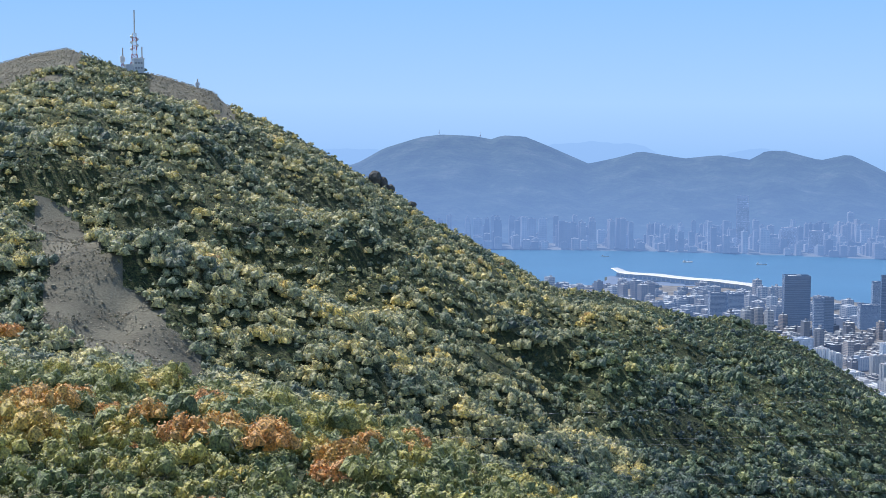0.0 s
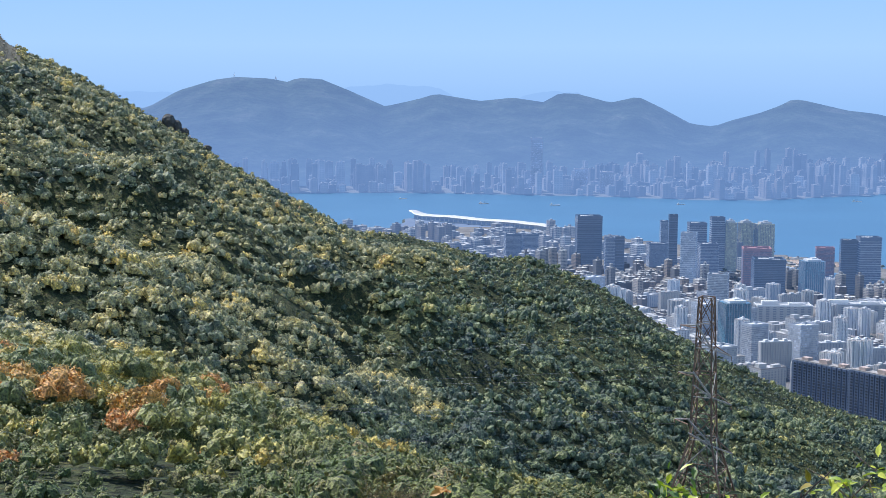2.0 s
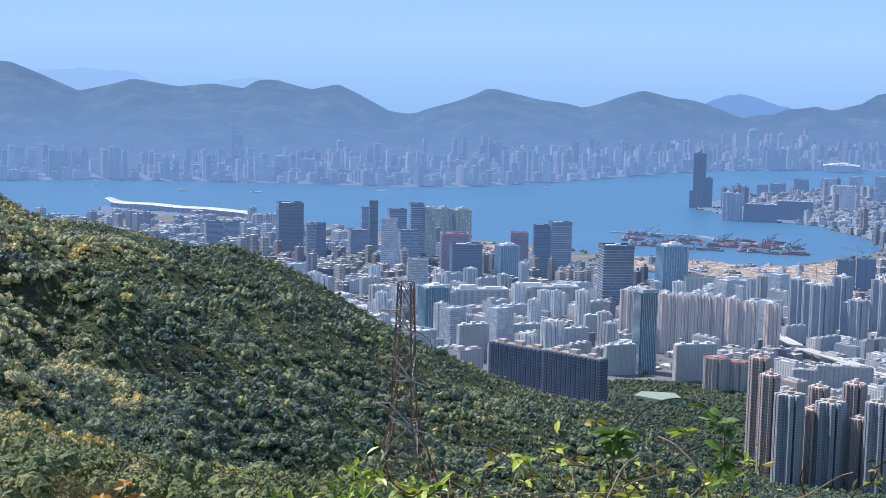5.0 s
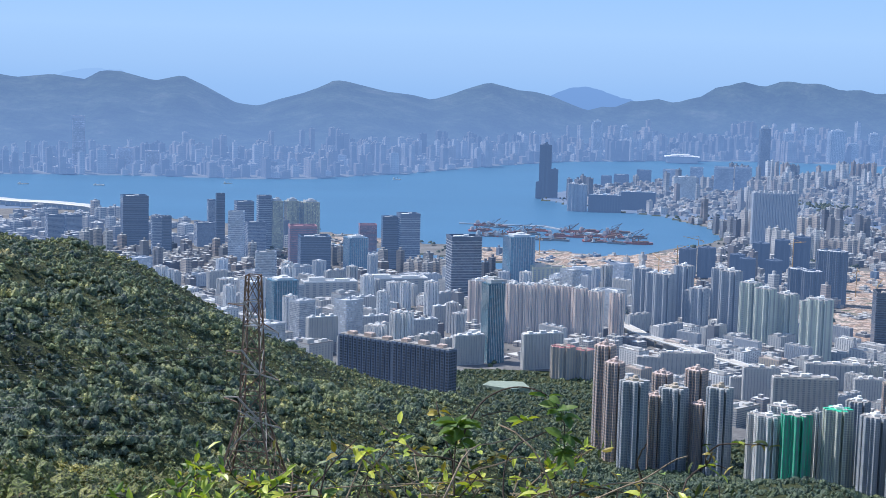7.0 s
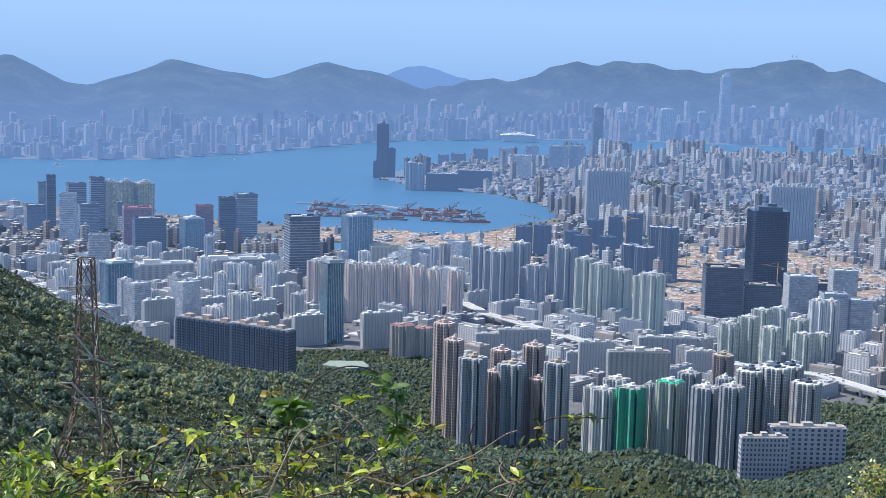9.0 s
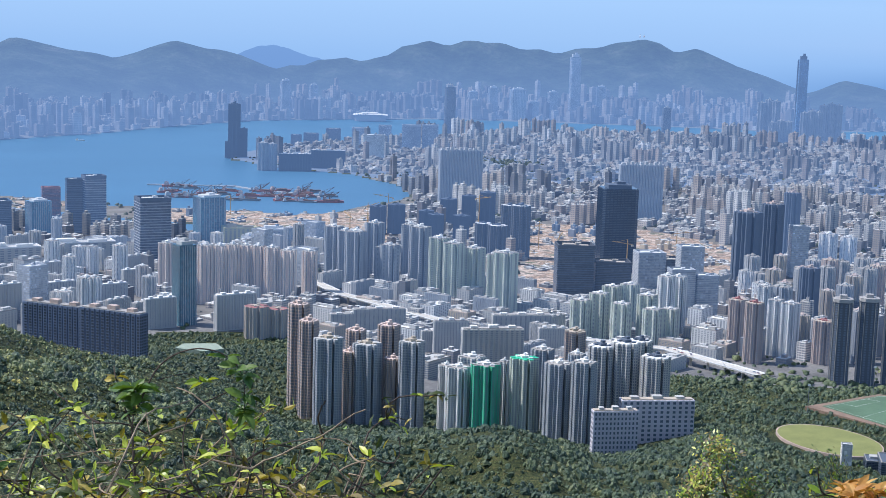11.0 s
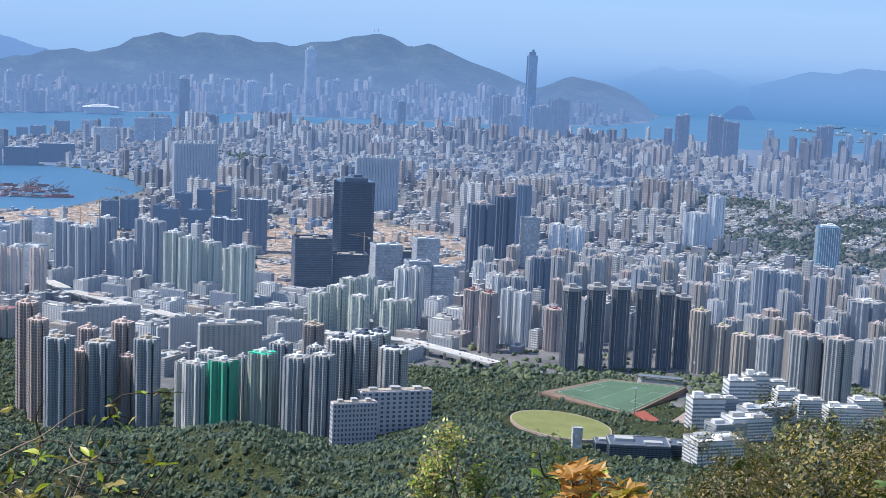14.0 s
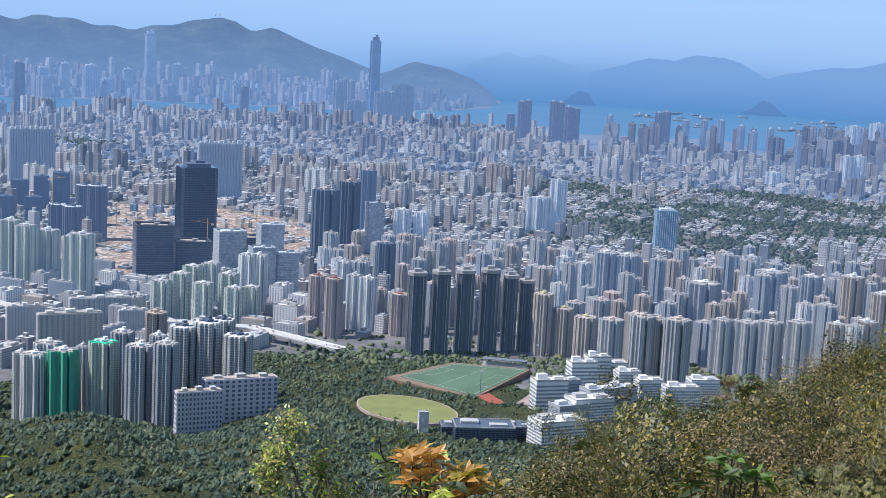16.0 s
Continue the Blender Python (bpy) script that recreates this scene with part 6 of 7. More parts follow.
def terrace(name, corners, z, mat, label, category, thick=9.0):
    """A level piece of ground on a bank, from corners in bearings and distances."""
    bm = bmesh.new()
    up = [bm.verts.new(at(a, d, z)) for a, d in corners]
    low = [bm.verts.new(at(a, d, z - thick)) for a, d in corners]
    bm.faces.new(up)
    n = len(up)
    for i in range(n):
        bm.faces.new((up[i], low[i], low[(i + 1) % n], up[(i + 1) % n]))
    bmesh.ops.recalc_face_normals(bm, faces=bm.faces)
    me = bpy.data.meshes.new(name)
    bm.to_mesh(me)
    bm.free()
    me.materials.append(mat)
    return tagged(new(name, me), label, category)


def grid_at(corners, u, v):
    a = [Vector((math.sin(radians(q)) * d, math.cos(radians(q)) * d)) for q, d in corners]
    return a[0].lerp(a[1], u).lerp(a[3].lerp(a[2], u), v)


PITCH = [(48.74, 1965), (50.9, 2059), (53.83, 2049), (51.76, 1876)]
surround = terrace("sports_terrace", [(48.1, 1957), (50.8, 2068), (53.98, 2054), (51.8, 1869)], 50.6, M["yard"], "worn reddish-brown ground around the pitch", "sports ground")
pitch = terrace("football_pitch", PITCH, 51.0, M["pitch"], "green artificial football pitch with white lines", "football pitch", 0.8)
for u0, v0, u1, v1 in ((0.03, 0.03, 0.97, 0.03), (0.03, 0.97, 0.97, 0.97), (0.03, 0.03, 0.03, 0.97), (0.97, 0.03, 0.97, 0.97), (0.03, 0.5, 0.97, 0.5),
                       (0.3, 0.03, 0.3, 0.2), (0.7, 0.03, 0.7, 0.2), (0.3, 0.2, 0.7, 0.2), (0.3, 0.97, 0.3, 0.8), (0.7, 0.97, 0.7, 0.8), (0.3, 0.8, 0.7, 0.8)):
    p, q = grid_at(PITCH, u0, v0), grid_at(PITCH, u1, v1)
    one_bar("line", (p.x * K, p.y * K, 51.0 * K), (q.x * K, q.y * K, 51.0 * K), 0.04, M["line"], pitch)


def oval():
    n = 44
    corners = []
    for i in range(n):
        u, v = 62 * math.cos(2 * math.pi * i / n), 60 * math.sin(2 * math.pi * i / n)
        v = v - 0.32 * u
        corners.append((49.1 + math.degrees(u / 1775), 1772 + v))
    terrace("oval_path", [(49.1 + (a - 49.1) * 1.03, 1772 + (d - 1772) * 1.05) for a, d in corners], 56.7, M["plaza"], "worn path round the oval lawn", "path")
    terrace("oval_lawn", corners, 57.0, M["lawn"], "yellowing oval grass playing field", "lawn", 0.8)


oval()


def floodlight(az, d, h):
    ob = new("floodlight_mast")
    ob.matrix_basis = Matrix.Translation(at(az, d, 48)) @ Matrix.Rotation(radians(-az), 4, "Z")
    pole = one_bar("pole", (0, 0, 0), (0, 0, h * K), 0.14, M["shade_cloth"], ob)
    part("lamp_head", boxes([(0, 0, h - 2.4, 3.6, 0.8, 2.6)]), M["mast_white"], pole, "pale lamp panel")
    tagged(ob, "slim floodlight mast beside the pitch", "floodlight", "pitch floodlights")


for az, d in ((48.2, 1925), (50.6, 2075), (54.2, 2052), (52.0, 1868)):
    floodlight(az, d, 40)


def grandstand():
    ob = new("grandstand")
    p, q = grid_at(PITCH, 1.0, 0.38), grid_at(PITCH, 1.0, 0.98)
    mid, run = (p + q) / 2, q - p
    ob.matrix_basis = Matrix.Translation((mid.x * K, mid.y * K, 50.6 * K)) @ Matrix.Rotation(math.atan2(run.y, run.x), 4, "Z")
    w = run.length
    for k in range(5):
        part("tier", boxes([(0, 4 + k * 1.8, 0, w, 1.8, 1.2 + k * 1.1)]), M["concrete"], ob)
    part("roof", boxes([(0, 9, 10, w, 14, 0.8)]), M["shade_cloth"], ob, "dark grey canopy roof")
    for k in range(9):
        part("column", boxes([(-w / 2 + w * (k + 0.5) / 9, 13.5, 0, 0.8, 0.8, 10)]), M["mast_white"], ob)
    tagged(ob, "low grandstand with a dark canopy roof", "grandstand")


grandstand()
terrace("running_track", [(51.95, 1872), (52.35, 1890), (53.35, 1822), (53.2, 1790), (52.9, 1796)], 52.8, M["track"], "red running track strip beside the pitch", "track")
terrace("school_yard", [(53.0, 1800), (54.0, 1900), (55.6, 1830), (56.3, 1740), (54.4, 1690)], 52.5, M["plaza"], "pinkish paved yard beside the pitch", "yard")
estate([(54.75, 1818, 53, 40), (56.01, 1976, 47, 40), (57.13, 2062, 57, 29), (57.82, 2004, 40, 28), (59.97, 1903, 56, 30), (60.8, 1990, 50, 28), (58.7, 1960, 44, 26), (56.6, 2050, 40, 38)], "low", "white", "white school block with banded windows",
       "school blocks", 20, "white", "roof", "school building", 0.8)
estate([(55.3, 1880, 40, 30), (55.6, 1740, 44, 22), (56.7, 1860, 40, 26), (57.6, 1900, 36, 24)], "low", "bluegrey", "pale grey school block with flat roof", "school blocks", 34, "white", "roof", "school building")
estate([(55.17, 1556, 56, 29), (56.38, 1763, 53, 29)], "low", "white", "white terraced block with grey roof", "school blocks", 30, "grey", "grey", "school building")
estate([(52.21, 1554, 66, 17), (51.2, 1570, 40, 12), (53.6, 1590, 44, 14)], "low", "slate", "dark low block with stepped roofs", "", 8, "grey", "roof", "building")
estate([(49.76, 1571, 11, 23)], "office", "grey", "small pale tower among the trees", "", 10, "white", "white", "building")
terrace("reservoir_roof", [(23.1, 2232), (23.4, 2264), (24.7, 2264), (25.0, 2225), (24.2, 2208)], 38, plain("pale_green_roof", (0.30, 0.36, 0.29), 0.8, 0.4), "flat pale green roof among the trees", "roof", 12)


# ---- roads ----
def highway(road, z0, z1, label):
    ob = new("elevated_road")
    pts = []
    for (a1, d1), (a2, d2) in zip(road, road[1:]):
        for k in range(8):
            pts.append((a1 + (a2 - a1) * k / 8, d1 + (d2 - d1) * k / 8))
    pts.append(road[-1])
    P = [at(a, d, z0 + (z1 - z0) * i / (len(pts) - 1)) for i, (a, d) in enumerate(pts)]
    half = 11 * K
    sides = []
    for i, p in enumerate(P):
        run = (P[min(i + 1, len(P) - 1)] - P[max(i - 1, 0)])
        sides.append(Vector((-run.y, run.x, 0)).normalized())
    for name, offs, lift, h, mat in (("deck", (-1, 1), 0, 1.6, M["concrete"]), ("parapet", (0.96, 1.04), 1.6, 1.3, M["mast_white"]), ("parapet", (-1.04, -0.96), 1.6, 1.3, M["mast_white"])):
        bm = bmesh.new()
        ring = []
        for p, s in zip(P, sides):
            ring.append([bm.verts.new(p + s * half * o + Vector((0, 0, (lift + u) * K))) for o, u in ((offs[0], 0), (offs[1], 0), (offs[1], h), (offs[0], h))])
        for a, b in zip(ring, ring[1:]):
            for k in range(4):
                bm.faces.new((a[k], a[(k + 1) % 4], b[(k + 1) % 4], b[k]))
        bmesh.ops.recalc_face_normals(bm, faces=bm.faces)
        part(name, bm, mat, ob)
    for i in range(0, len(P), 3):
        g = float(land(np.array([pts[i][0]]), np.array([pts[i][1]]))[0]) - 1
        bm = bmesh.new()
        bar(bm, (P[i].x, P[i].y, g * K), P[i], 1.6 * K)
        bm.normal_update()
        part("pier", bm, M["concrete"], ob)
    tagged(ob, label, "elevated road")


highway(ROADS[0], 26, 34, "pale curving elevated road with low parapets")
highway(ROADS[1], 40, 44, "pale elevated road between estate and wood")
rs_car = random.Random(12)
for k in range(16):
    f = rs_car.random()
    road = ROADS[1]
    a = road[0][0] + (road[-1][0] - road[0][0]) * f
    d = float(np.interp(a, *zip(*road))) + rs_car.choice((-4, 4))
    ob = new("car")
    ob.matrix_basis = Matrix.Translation(at(a, d, 40 + 4 * f + 1.62)) @ Matrix.Rotation(radians(-a - 25), 4, "Z")
    tone = rs_car.choice(("white", "dark", "grey", "red"))
    body = part("body", boxes([(0, 0, 0.3, 4.4, 1.8, 0.8)]), paint(tone, 2300), ob)
    part("cabin", boxes([(-0.2, 0, 1.1, 2.4, 1.6, 0.6)]), paint("window", 2300), body)
    tagged(ob, tone + " car driving on the elevated road", "car", "cars on the road")


# crane paint, with haze painted in as emission
M["crane_yellow"] = plain("crane_paint", (0.50, 0.30, 0.10), 0.6, 0.3, far=0.12)


def tower_crane(az, d, h, turn):
    ob = new("tower_crane")
    g = float(land(np.array([az]), np.array([d]))[0])
    ob.matrix_basis = Matrix.Translation(at(az, d, g - 1)) @ Matrix.Rotation(radians(turn), 4, "Z")
    one_bar("tower", (0, 0, 0), (0, 0, h * K), 0.8 * K, M["crane_yellow"], ob)
    one_bar("jib", (-14 * K, 0, h * K), (42 * K, 0, (h + 10) * K), 0.7 * K, M["crane_yellow"], ob)
    part("counterweight", boxes([(-13, 0, h - 4, 5, 3, 4)]), M["concrete"], ob)
    one_bar("tie", (0, 0, (h + 12) * K), (30 * K, 0, (h + 8) * K), 0.3 * K, M["crane_yellow"], ob)
    one_bar("apex", (0, 0, h * K), (0, 0, (h + 12) * K), 0.6 * K, M["crane_yellow"], ob)
    tagged(ob, "yellow tower crane over the building site", "crane", "tower cranes")


for k, (az, d, h) in enumerate(((38.2, 3300, 70), (39.3, 3000, 60), (40.9, 3200, 76), (37.4, 3600, 60), (42.8, 3600, 54), (30.6, 3900, 60), (29.9, 3750, 50), (31.4, 4050, 70), (25.2, 4150, 46), (35.0, 3900, 90))):
    tower_crane(az, d, h, 40 + k * 67)


# ---- waterfront ----
# terminal finishes, with haze painted in as emission
M["terminal_white"] = plain("terminal_white", (0.66, 0.64, 0.60), 0.5, 0.45, far=0.14)
M["terminal_side"] = plain("terminal_side", (0.36, 0.38, 0.40), 0.6, 0.3, far=0.2)


def terminal():
    a, b = at(2.35, 5640, 4), at(7.9, 5215, 4)
    run = b - a
    n = run.length / K
    ob = new("cruise_terminal")
    ob.matrix_basis = Matrix.Translation(a) @ Matrix.Rotation(math.atan2(run.y, run.x), 4, "Z")
    part("hall", boxes([(n / 2 + 12, 0, 0, n - 40, 44, 17)]), M["terminal_side"], ob, "grey glazed hall with dark bays")
    for k in range(26):
        part("bay", boxes([(40 + k * (n - 90) / 26, -22.6, 3, (n - 90) / 26 * 0.7, 1.0, 9)]), paint("window", 5300), ob)
    bm = bmesh.new()
    ring = []
    for i in range(61):
        f = i / 60
        x = n * f * 1.0
        z = 20 + 13 * math.exp(-(f / 0.05) ** 2) + 3.0 * math.exp(-((f - 0.32) / 0.12) ** 2) + 3.0 * math.exp(-((f - 0.72) / 0.14) ** 2) - 4 * max(0, f - 0.95) / 0.05
        w = 30 - 12 * math.exp(-(f / 0.05) ** 2)
        ring.append([bm.verts.new((x * K, y * K, zz * K)) for y, zz in ((-w, z - 3), (w, z - 3), (w * 0.8, z), (-w * 0.8, z))])
    for p, q in zip(ring, ring[1:]):
        for k in range(4):
            bm.faces.new((p[k], p[(k + 1) % 4], q[(k + 1) % 4], q[k]))
    bm.faces.new(ring[0])
    bm.faces.new(ring[-1])
    bmesh.ops.recalc_face_normals(bm, faces=bm.faces)
    part("roof", bm, M["terminal_white"], ob, "long white wavy roof")
    tagged(ob, "long white cruise terminal with a wavy roof", "terminal")


terminal()


def hall():
    """The exhibition hall on the far shore, with its winged roof."""
    ob = new("exhibition_hall")
    ob.matrix_basis = Matrix.Translation(at(30.61, 8880, 2)) @ Matrix.Rotation(radians(-30), 4, "Z")
    part("glazing", prism(plan_box(190, 90, 30), 0, 32), paint("bluegrey", 8900), ob)
    # white roof, three tenths of it painted haze
    white = plain("hall_roof_white", (0.82, 0.83, 0.84), 0.4, 0.1, far=0.3)
    for k, (cx, w, h) in enumerate(((0, 210, 20), (-10, 150, 30), (20, 90, 36))):
        bm = bmesh.new()
        cols = []
        for i in range(17):
            f = i / 8 - 1
            cols.append([bm.verts.new(((cx + f * w / 2) * K, y * K, (30 + h * (1 - f * f) * (0.5 if k == 0 else 0.55) + 6 * abs(f) + z) * K)) for y, z in ((-48 + k * 8, 0), (48 - k * 8, 0), (44 - k * 8, 3), (-44 + k * 8, 3))])
        for p, q in zip(cols, cols[1:]):
            for j in range(4):
                bm.faces.new((p[j], p[(j + 1) % 4], q[(j + 1) % 4], q[j]))
        bm.faces.new(cols[0])
        bm.faces.new(cols[-1])
        bmesh.ops.recalc_face_normals(bm, faces=bm.faces)
        part("roof_wing", bm, white, ob)
    tagged(ob, "white winged exhibition hall on the far shore", "exhibition hall")


hall()
# barge finishes, with haze painted in as emission
M["hull_red"] = plain("barge_red", (0.38, 0.13, 0.11), 0.7, 0.4, far=0.14)
M["hull_grey"] = plain("barge_grey", (0.20, 0.22, 0.24), 0.7, 0.4, far=0.14)
M["crane_steel"] = plain("crane_steel", (0.20, 0.12, 0.09), 0.6, 0.3, far=0.14)


def barge(az, d, size, turn, red, crane=True):
    ob = new("work_barge")
    ob.matrix_basis = Matrix.Translation(at(az, d, -1)) @ Matrix.Rotation(radians(turn), 4, "Z") @ Matrix.Scale(size, 4)
    bm = prism([(-30, 6), (-26, 8), (24, 8), (30, 4), (30, -4), (24, -8), (-26, -8), (-30, -6)], 0, 6, 1.04)
    part("hull", bm, M["hull_red"] if red else M["hull_grey"], ob)
    part("wheelhouse", boxes([(-20, 0, 6, 10, 11, 7), (-20, 0, 13, 7, 8, 3)]), paint("grey" if not red else "brown", 4800), ob)
    part("cargo", boxes([(6, 0, 6, 28, 12, 3.5)]), M["crane_steel"], ob)
    if crane:
        bm = bmesh.new()
        bar(bm, (-8 * K, 0, 6 * K), (-8 * K, 0, 20 * K), 1.0 * K)
        bar(bm, (-8 * K, 0, 10 * K), (20 * K, 0, 30 * K), 0.7 * K)
        bar(bm, (-8 * K, 0, 20 * K), (20 * K, 0, 30 * K), 0.35 * K)
        bm.normal_update()
        part("crane", bm, M["crane_steel"], ob, "rusty jib crane")
    tagged(ob, ("rusty red" if red else "dark grey") + " work barge moored in the typhoon shelter", "barge", "moored barges")


rs_b = random.Random(21)
for k in range(44):
    row = k % 3
    az = 22.6 + rs_b.random() * 6.6
    d = (4560, 4700, 4830)[row] + (az - 25) * -8 + rs_b.uniform(-28, 28) + (60 if az < 24 else 0)
    if inside(np.array([az]), np.array([d]), HARBOUR)[0]:
        barge(az, d, rs_b.uniform(0.7, 1.25), rs_b.uniform(-28, 18) - az, rs_b.random() < 0.55, rs_b.random() < 0.8)
terrace("breakwater", [(22.0, 4985), (25.4, 4960), (26.4, 4840), (29.2, 4700), (29.2, 4686), (26.3, 4824), (25.3, 4945), (22.0, 4970)], 3.5, M["terminal_side"], "low stone breakwater of the typhoon shelter", "breakwater", 8)


def ship(az, d, length, label, hull="hull_grey"):
    ob = new("cargo_ship")
    ob.matrix_basis = Matrix.Translation(at(az, d, -1)) @ Matrix.Rotation(radians(rs_b.uniform(-20, 20) - az), 4, "Z") @ Matrix.Scale(length / 60, 4)
    part("hull", prism([(-30, 3), (-26, 6), (20, 6), (30, 0), (20, -6), (-26, -6), (-30, -3)], 0, 7, 1.05), M[hull], ob)
    part("bridge", boxes([(-20, 0, 7, 8, 10, 8)]), M["terminal_white"], ob)
    part("mast", boxes([(4, 0, 7, 1, 1, 12)]), M["hull_grey"], ob)
    tagged(ob, label, "ship", "anchored ships")


for k in range(26):
    ship(rs_b.uniform(57.4, 66.5), rs_b.uniform(9300, 11300), rs_b.uniform(50, 110), "small dark cargo vessel anchored off the west shore")
for az, d in ((12.9, 6500), (8.0, 6350), (5.2, 6400), (19.5, 6900), (2.0, 6650)):
    ship(az, d, rs_b.uniform(30, 46), "small white vessel crossing the blue harbour", "terminal_white")


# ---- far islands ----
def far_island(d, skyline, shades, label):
    """A hazy range on the horizon, along a skyline of bearings and angles of height; shades: painted haze glow by
    height above the sea.
    """
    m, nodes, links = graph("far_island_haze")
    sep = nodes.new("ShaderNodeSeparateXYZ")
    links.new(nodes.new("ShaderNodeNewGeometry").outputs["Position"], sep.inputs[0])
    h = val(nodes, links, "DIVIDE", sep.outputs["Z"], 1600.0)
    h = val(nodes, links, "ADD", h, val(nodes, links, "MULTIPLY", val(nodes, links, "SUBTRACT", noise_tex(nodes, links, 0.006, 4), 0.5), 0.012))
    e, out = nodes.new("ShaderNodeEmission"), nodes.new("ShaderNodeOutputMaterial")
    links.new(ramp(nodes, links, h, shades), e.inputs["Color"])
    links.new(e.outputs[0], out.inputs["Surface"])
    az = np.linspace(skyline[0][0], skyline[-1][0], 140)
    el = np.interp(az, *zip(*skyline))
    el = np.convolve(np.pad(el, 4, mode="edge"), np.ones(9) / 9, "valid") + 0.035 * wave(az * 100, az * 31, 140, int(abs(skyline[0][0]) * 7))
    top = np.maximum(525 + d * np.tan(np.radians(el)), -10)
    V, F = [], []
    for a, z in zip(az, top):
        for dd, zz in ((d - 260, -12), (d - 110, z * 0.55 - 6), (d, z), (d + 60, z * 0.3 - 8), (d + 80, -12)):
            V.append(at(a, dd, zz))
    for i in range(len(az) - 1):
        for j in range(4):
            F.append((i * 5 + j, i * 5 + j + 1, i * 5 + j + 6, i * 5 + j + 5))
    tagged(new("far_island", mesh_of("far_island", np.array(V), F, [m], smooth=True)), label, "island", kind="structure")


# island emission colours; the western ones fade at the foot into painted haze
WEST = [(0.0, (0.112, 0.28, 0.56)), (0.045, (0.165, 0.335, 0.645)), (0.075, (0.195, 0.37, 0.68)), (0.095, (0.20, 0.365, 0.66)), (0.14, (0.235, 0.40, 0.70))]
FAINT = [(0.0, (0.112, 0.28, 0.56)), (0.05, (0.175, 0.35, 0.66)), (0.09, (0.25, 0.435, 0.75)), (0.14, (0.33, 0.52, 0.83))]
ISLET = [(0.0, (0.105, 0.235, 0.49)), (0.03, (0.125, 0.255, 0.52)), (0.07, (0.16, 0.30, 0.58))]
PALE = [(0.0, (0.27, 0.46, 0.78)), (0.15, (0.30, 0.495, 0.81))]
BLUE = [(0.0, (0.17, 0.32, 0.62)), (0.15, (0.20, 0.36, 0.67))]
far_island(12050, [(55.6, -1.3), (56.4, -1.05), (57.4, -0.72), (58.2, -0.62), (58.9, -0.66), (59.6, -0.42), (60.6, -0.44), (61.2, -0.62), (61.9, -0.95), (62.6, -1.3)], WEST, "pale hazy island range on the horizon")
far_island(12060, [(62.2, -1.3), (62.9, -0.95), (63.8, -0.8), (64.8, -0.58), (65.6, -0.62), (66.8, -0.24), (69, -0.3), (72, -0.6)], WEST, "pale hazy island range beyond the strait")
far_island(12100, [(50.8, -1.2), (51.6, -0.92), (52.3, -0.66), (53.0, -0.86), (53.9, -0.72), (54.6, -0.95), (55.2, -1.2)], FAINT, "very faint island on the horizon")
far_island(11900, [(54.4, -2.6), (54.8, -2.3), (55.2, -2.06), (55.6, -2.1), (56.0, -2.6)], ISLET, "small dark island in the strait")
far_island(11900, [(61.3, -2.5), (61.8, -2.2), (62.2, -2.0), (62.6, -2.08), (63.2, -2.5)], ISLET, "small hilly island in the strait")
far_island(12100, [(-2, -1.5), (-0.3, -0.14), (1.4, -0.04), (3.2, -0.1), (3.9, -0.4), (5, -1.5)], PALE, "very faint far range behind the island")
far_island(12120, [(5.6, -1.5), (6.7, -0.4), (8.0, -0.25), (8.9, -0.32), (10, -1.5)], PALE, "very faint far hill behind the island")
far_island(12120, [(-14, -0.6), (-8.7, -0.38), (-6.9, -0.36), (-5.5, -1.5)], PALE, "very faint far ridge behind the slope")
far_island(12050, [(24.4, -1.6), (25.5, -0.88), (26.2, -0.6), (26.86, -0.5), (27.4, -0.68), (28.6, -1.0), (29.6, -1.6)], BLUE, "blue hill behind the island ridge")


# ---- the viewer's own slope (true metres) ----
def leaf_finish(name, a, b, gloss=0.48):
    m, nodes, links = graph(name)
    info = nodes.new("ShaderNodeObjectInfo").outputs["Random"]
    isl = nodes.new("ShaderNodeNewGeometry").outputs["Random Per Island"]
    mixed = val(nodes, links, "FRACT", val(nodes, links, "ADD", info, isl))
    fine = noise_tex(nodes, links, 18, 3)
    col = blend(nodes, links, mixed, a, b)
    col = blend(nodes, links, 1.0, col, val(nodes, links, "ADD", val(nodes, links, "MULTIPLY", fine, 0.7), 0.62), "MULTIPLY")
    p, t, mix, out = (nodes.new("ShaderNode" + k) for k in ("BsdfPrincipled", "BsdfTranslucent", "MixShader", "OutputMaterial"))
    links.new(col, p.inputs["Base Color"])
    links.new(blend(nodes, links, 1.0, col, (1.5, 1.6, 0.6), "MULTIPLY"), t.inputs["Color"])
    p.inputs["Roughness"].default_value = gloss
    mix.inputs[0].default_value = 0.22
    links.new(p.outputs[0], mix.inputs[1])
    links.new(t.outputs[0], mix.inputs[2])
    links.new(mix.outputs[0], out.inputs["Surface"])
    return m


M["leaf_lime"] = leaf_finish("lime_leaf", (0.20, 0.31, 0.03), (0.58, 0.60, 0.08), 0.4)
M["leaf_green"] = leaf_finish("green_leaf", (0.012, 0.028, 0.008), (0.085, 0.115, 0.028))
M["leaf_fresh"] = leaf_finish("fresh_leaf", (0.06, 0.13, 0.02), (0.14, 0.22, 0.04))
M["leaf_olive"] = leaf_finish("olive_leaf", (0.016, 0.018, 0.008), (0.26, 0.20, 0.065))
M["leaf_yellow"] = leaf_finish("yellow_leaf", (0.15, 0.13, 0.025), (0.44, 0.34, 0.06))
M["leaf_orange"] = leaf_finish("orange_leaf", (0.48, 0.22, 0.05), (0.62, 0.36, 0.10))
M["leaf_red"] = leaf_finish("red_leaf", (0.26, 0.10, 0.04), (0.36, 0.18, 0.06))
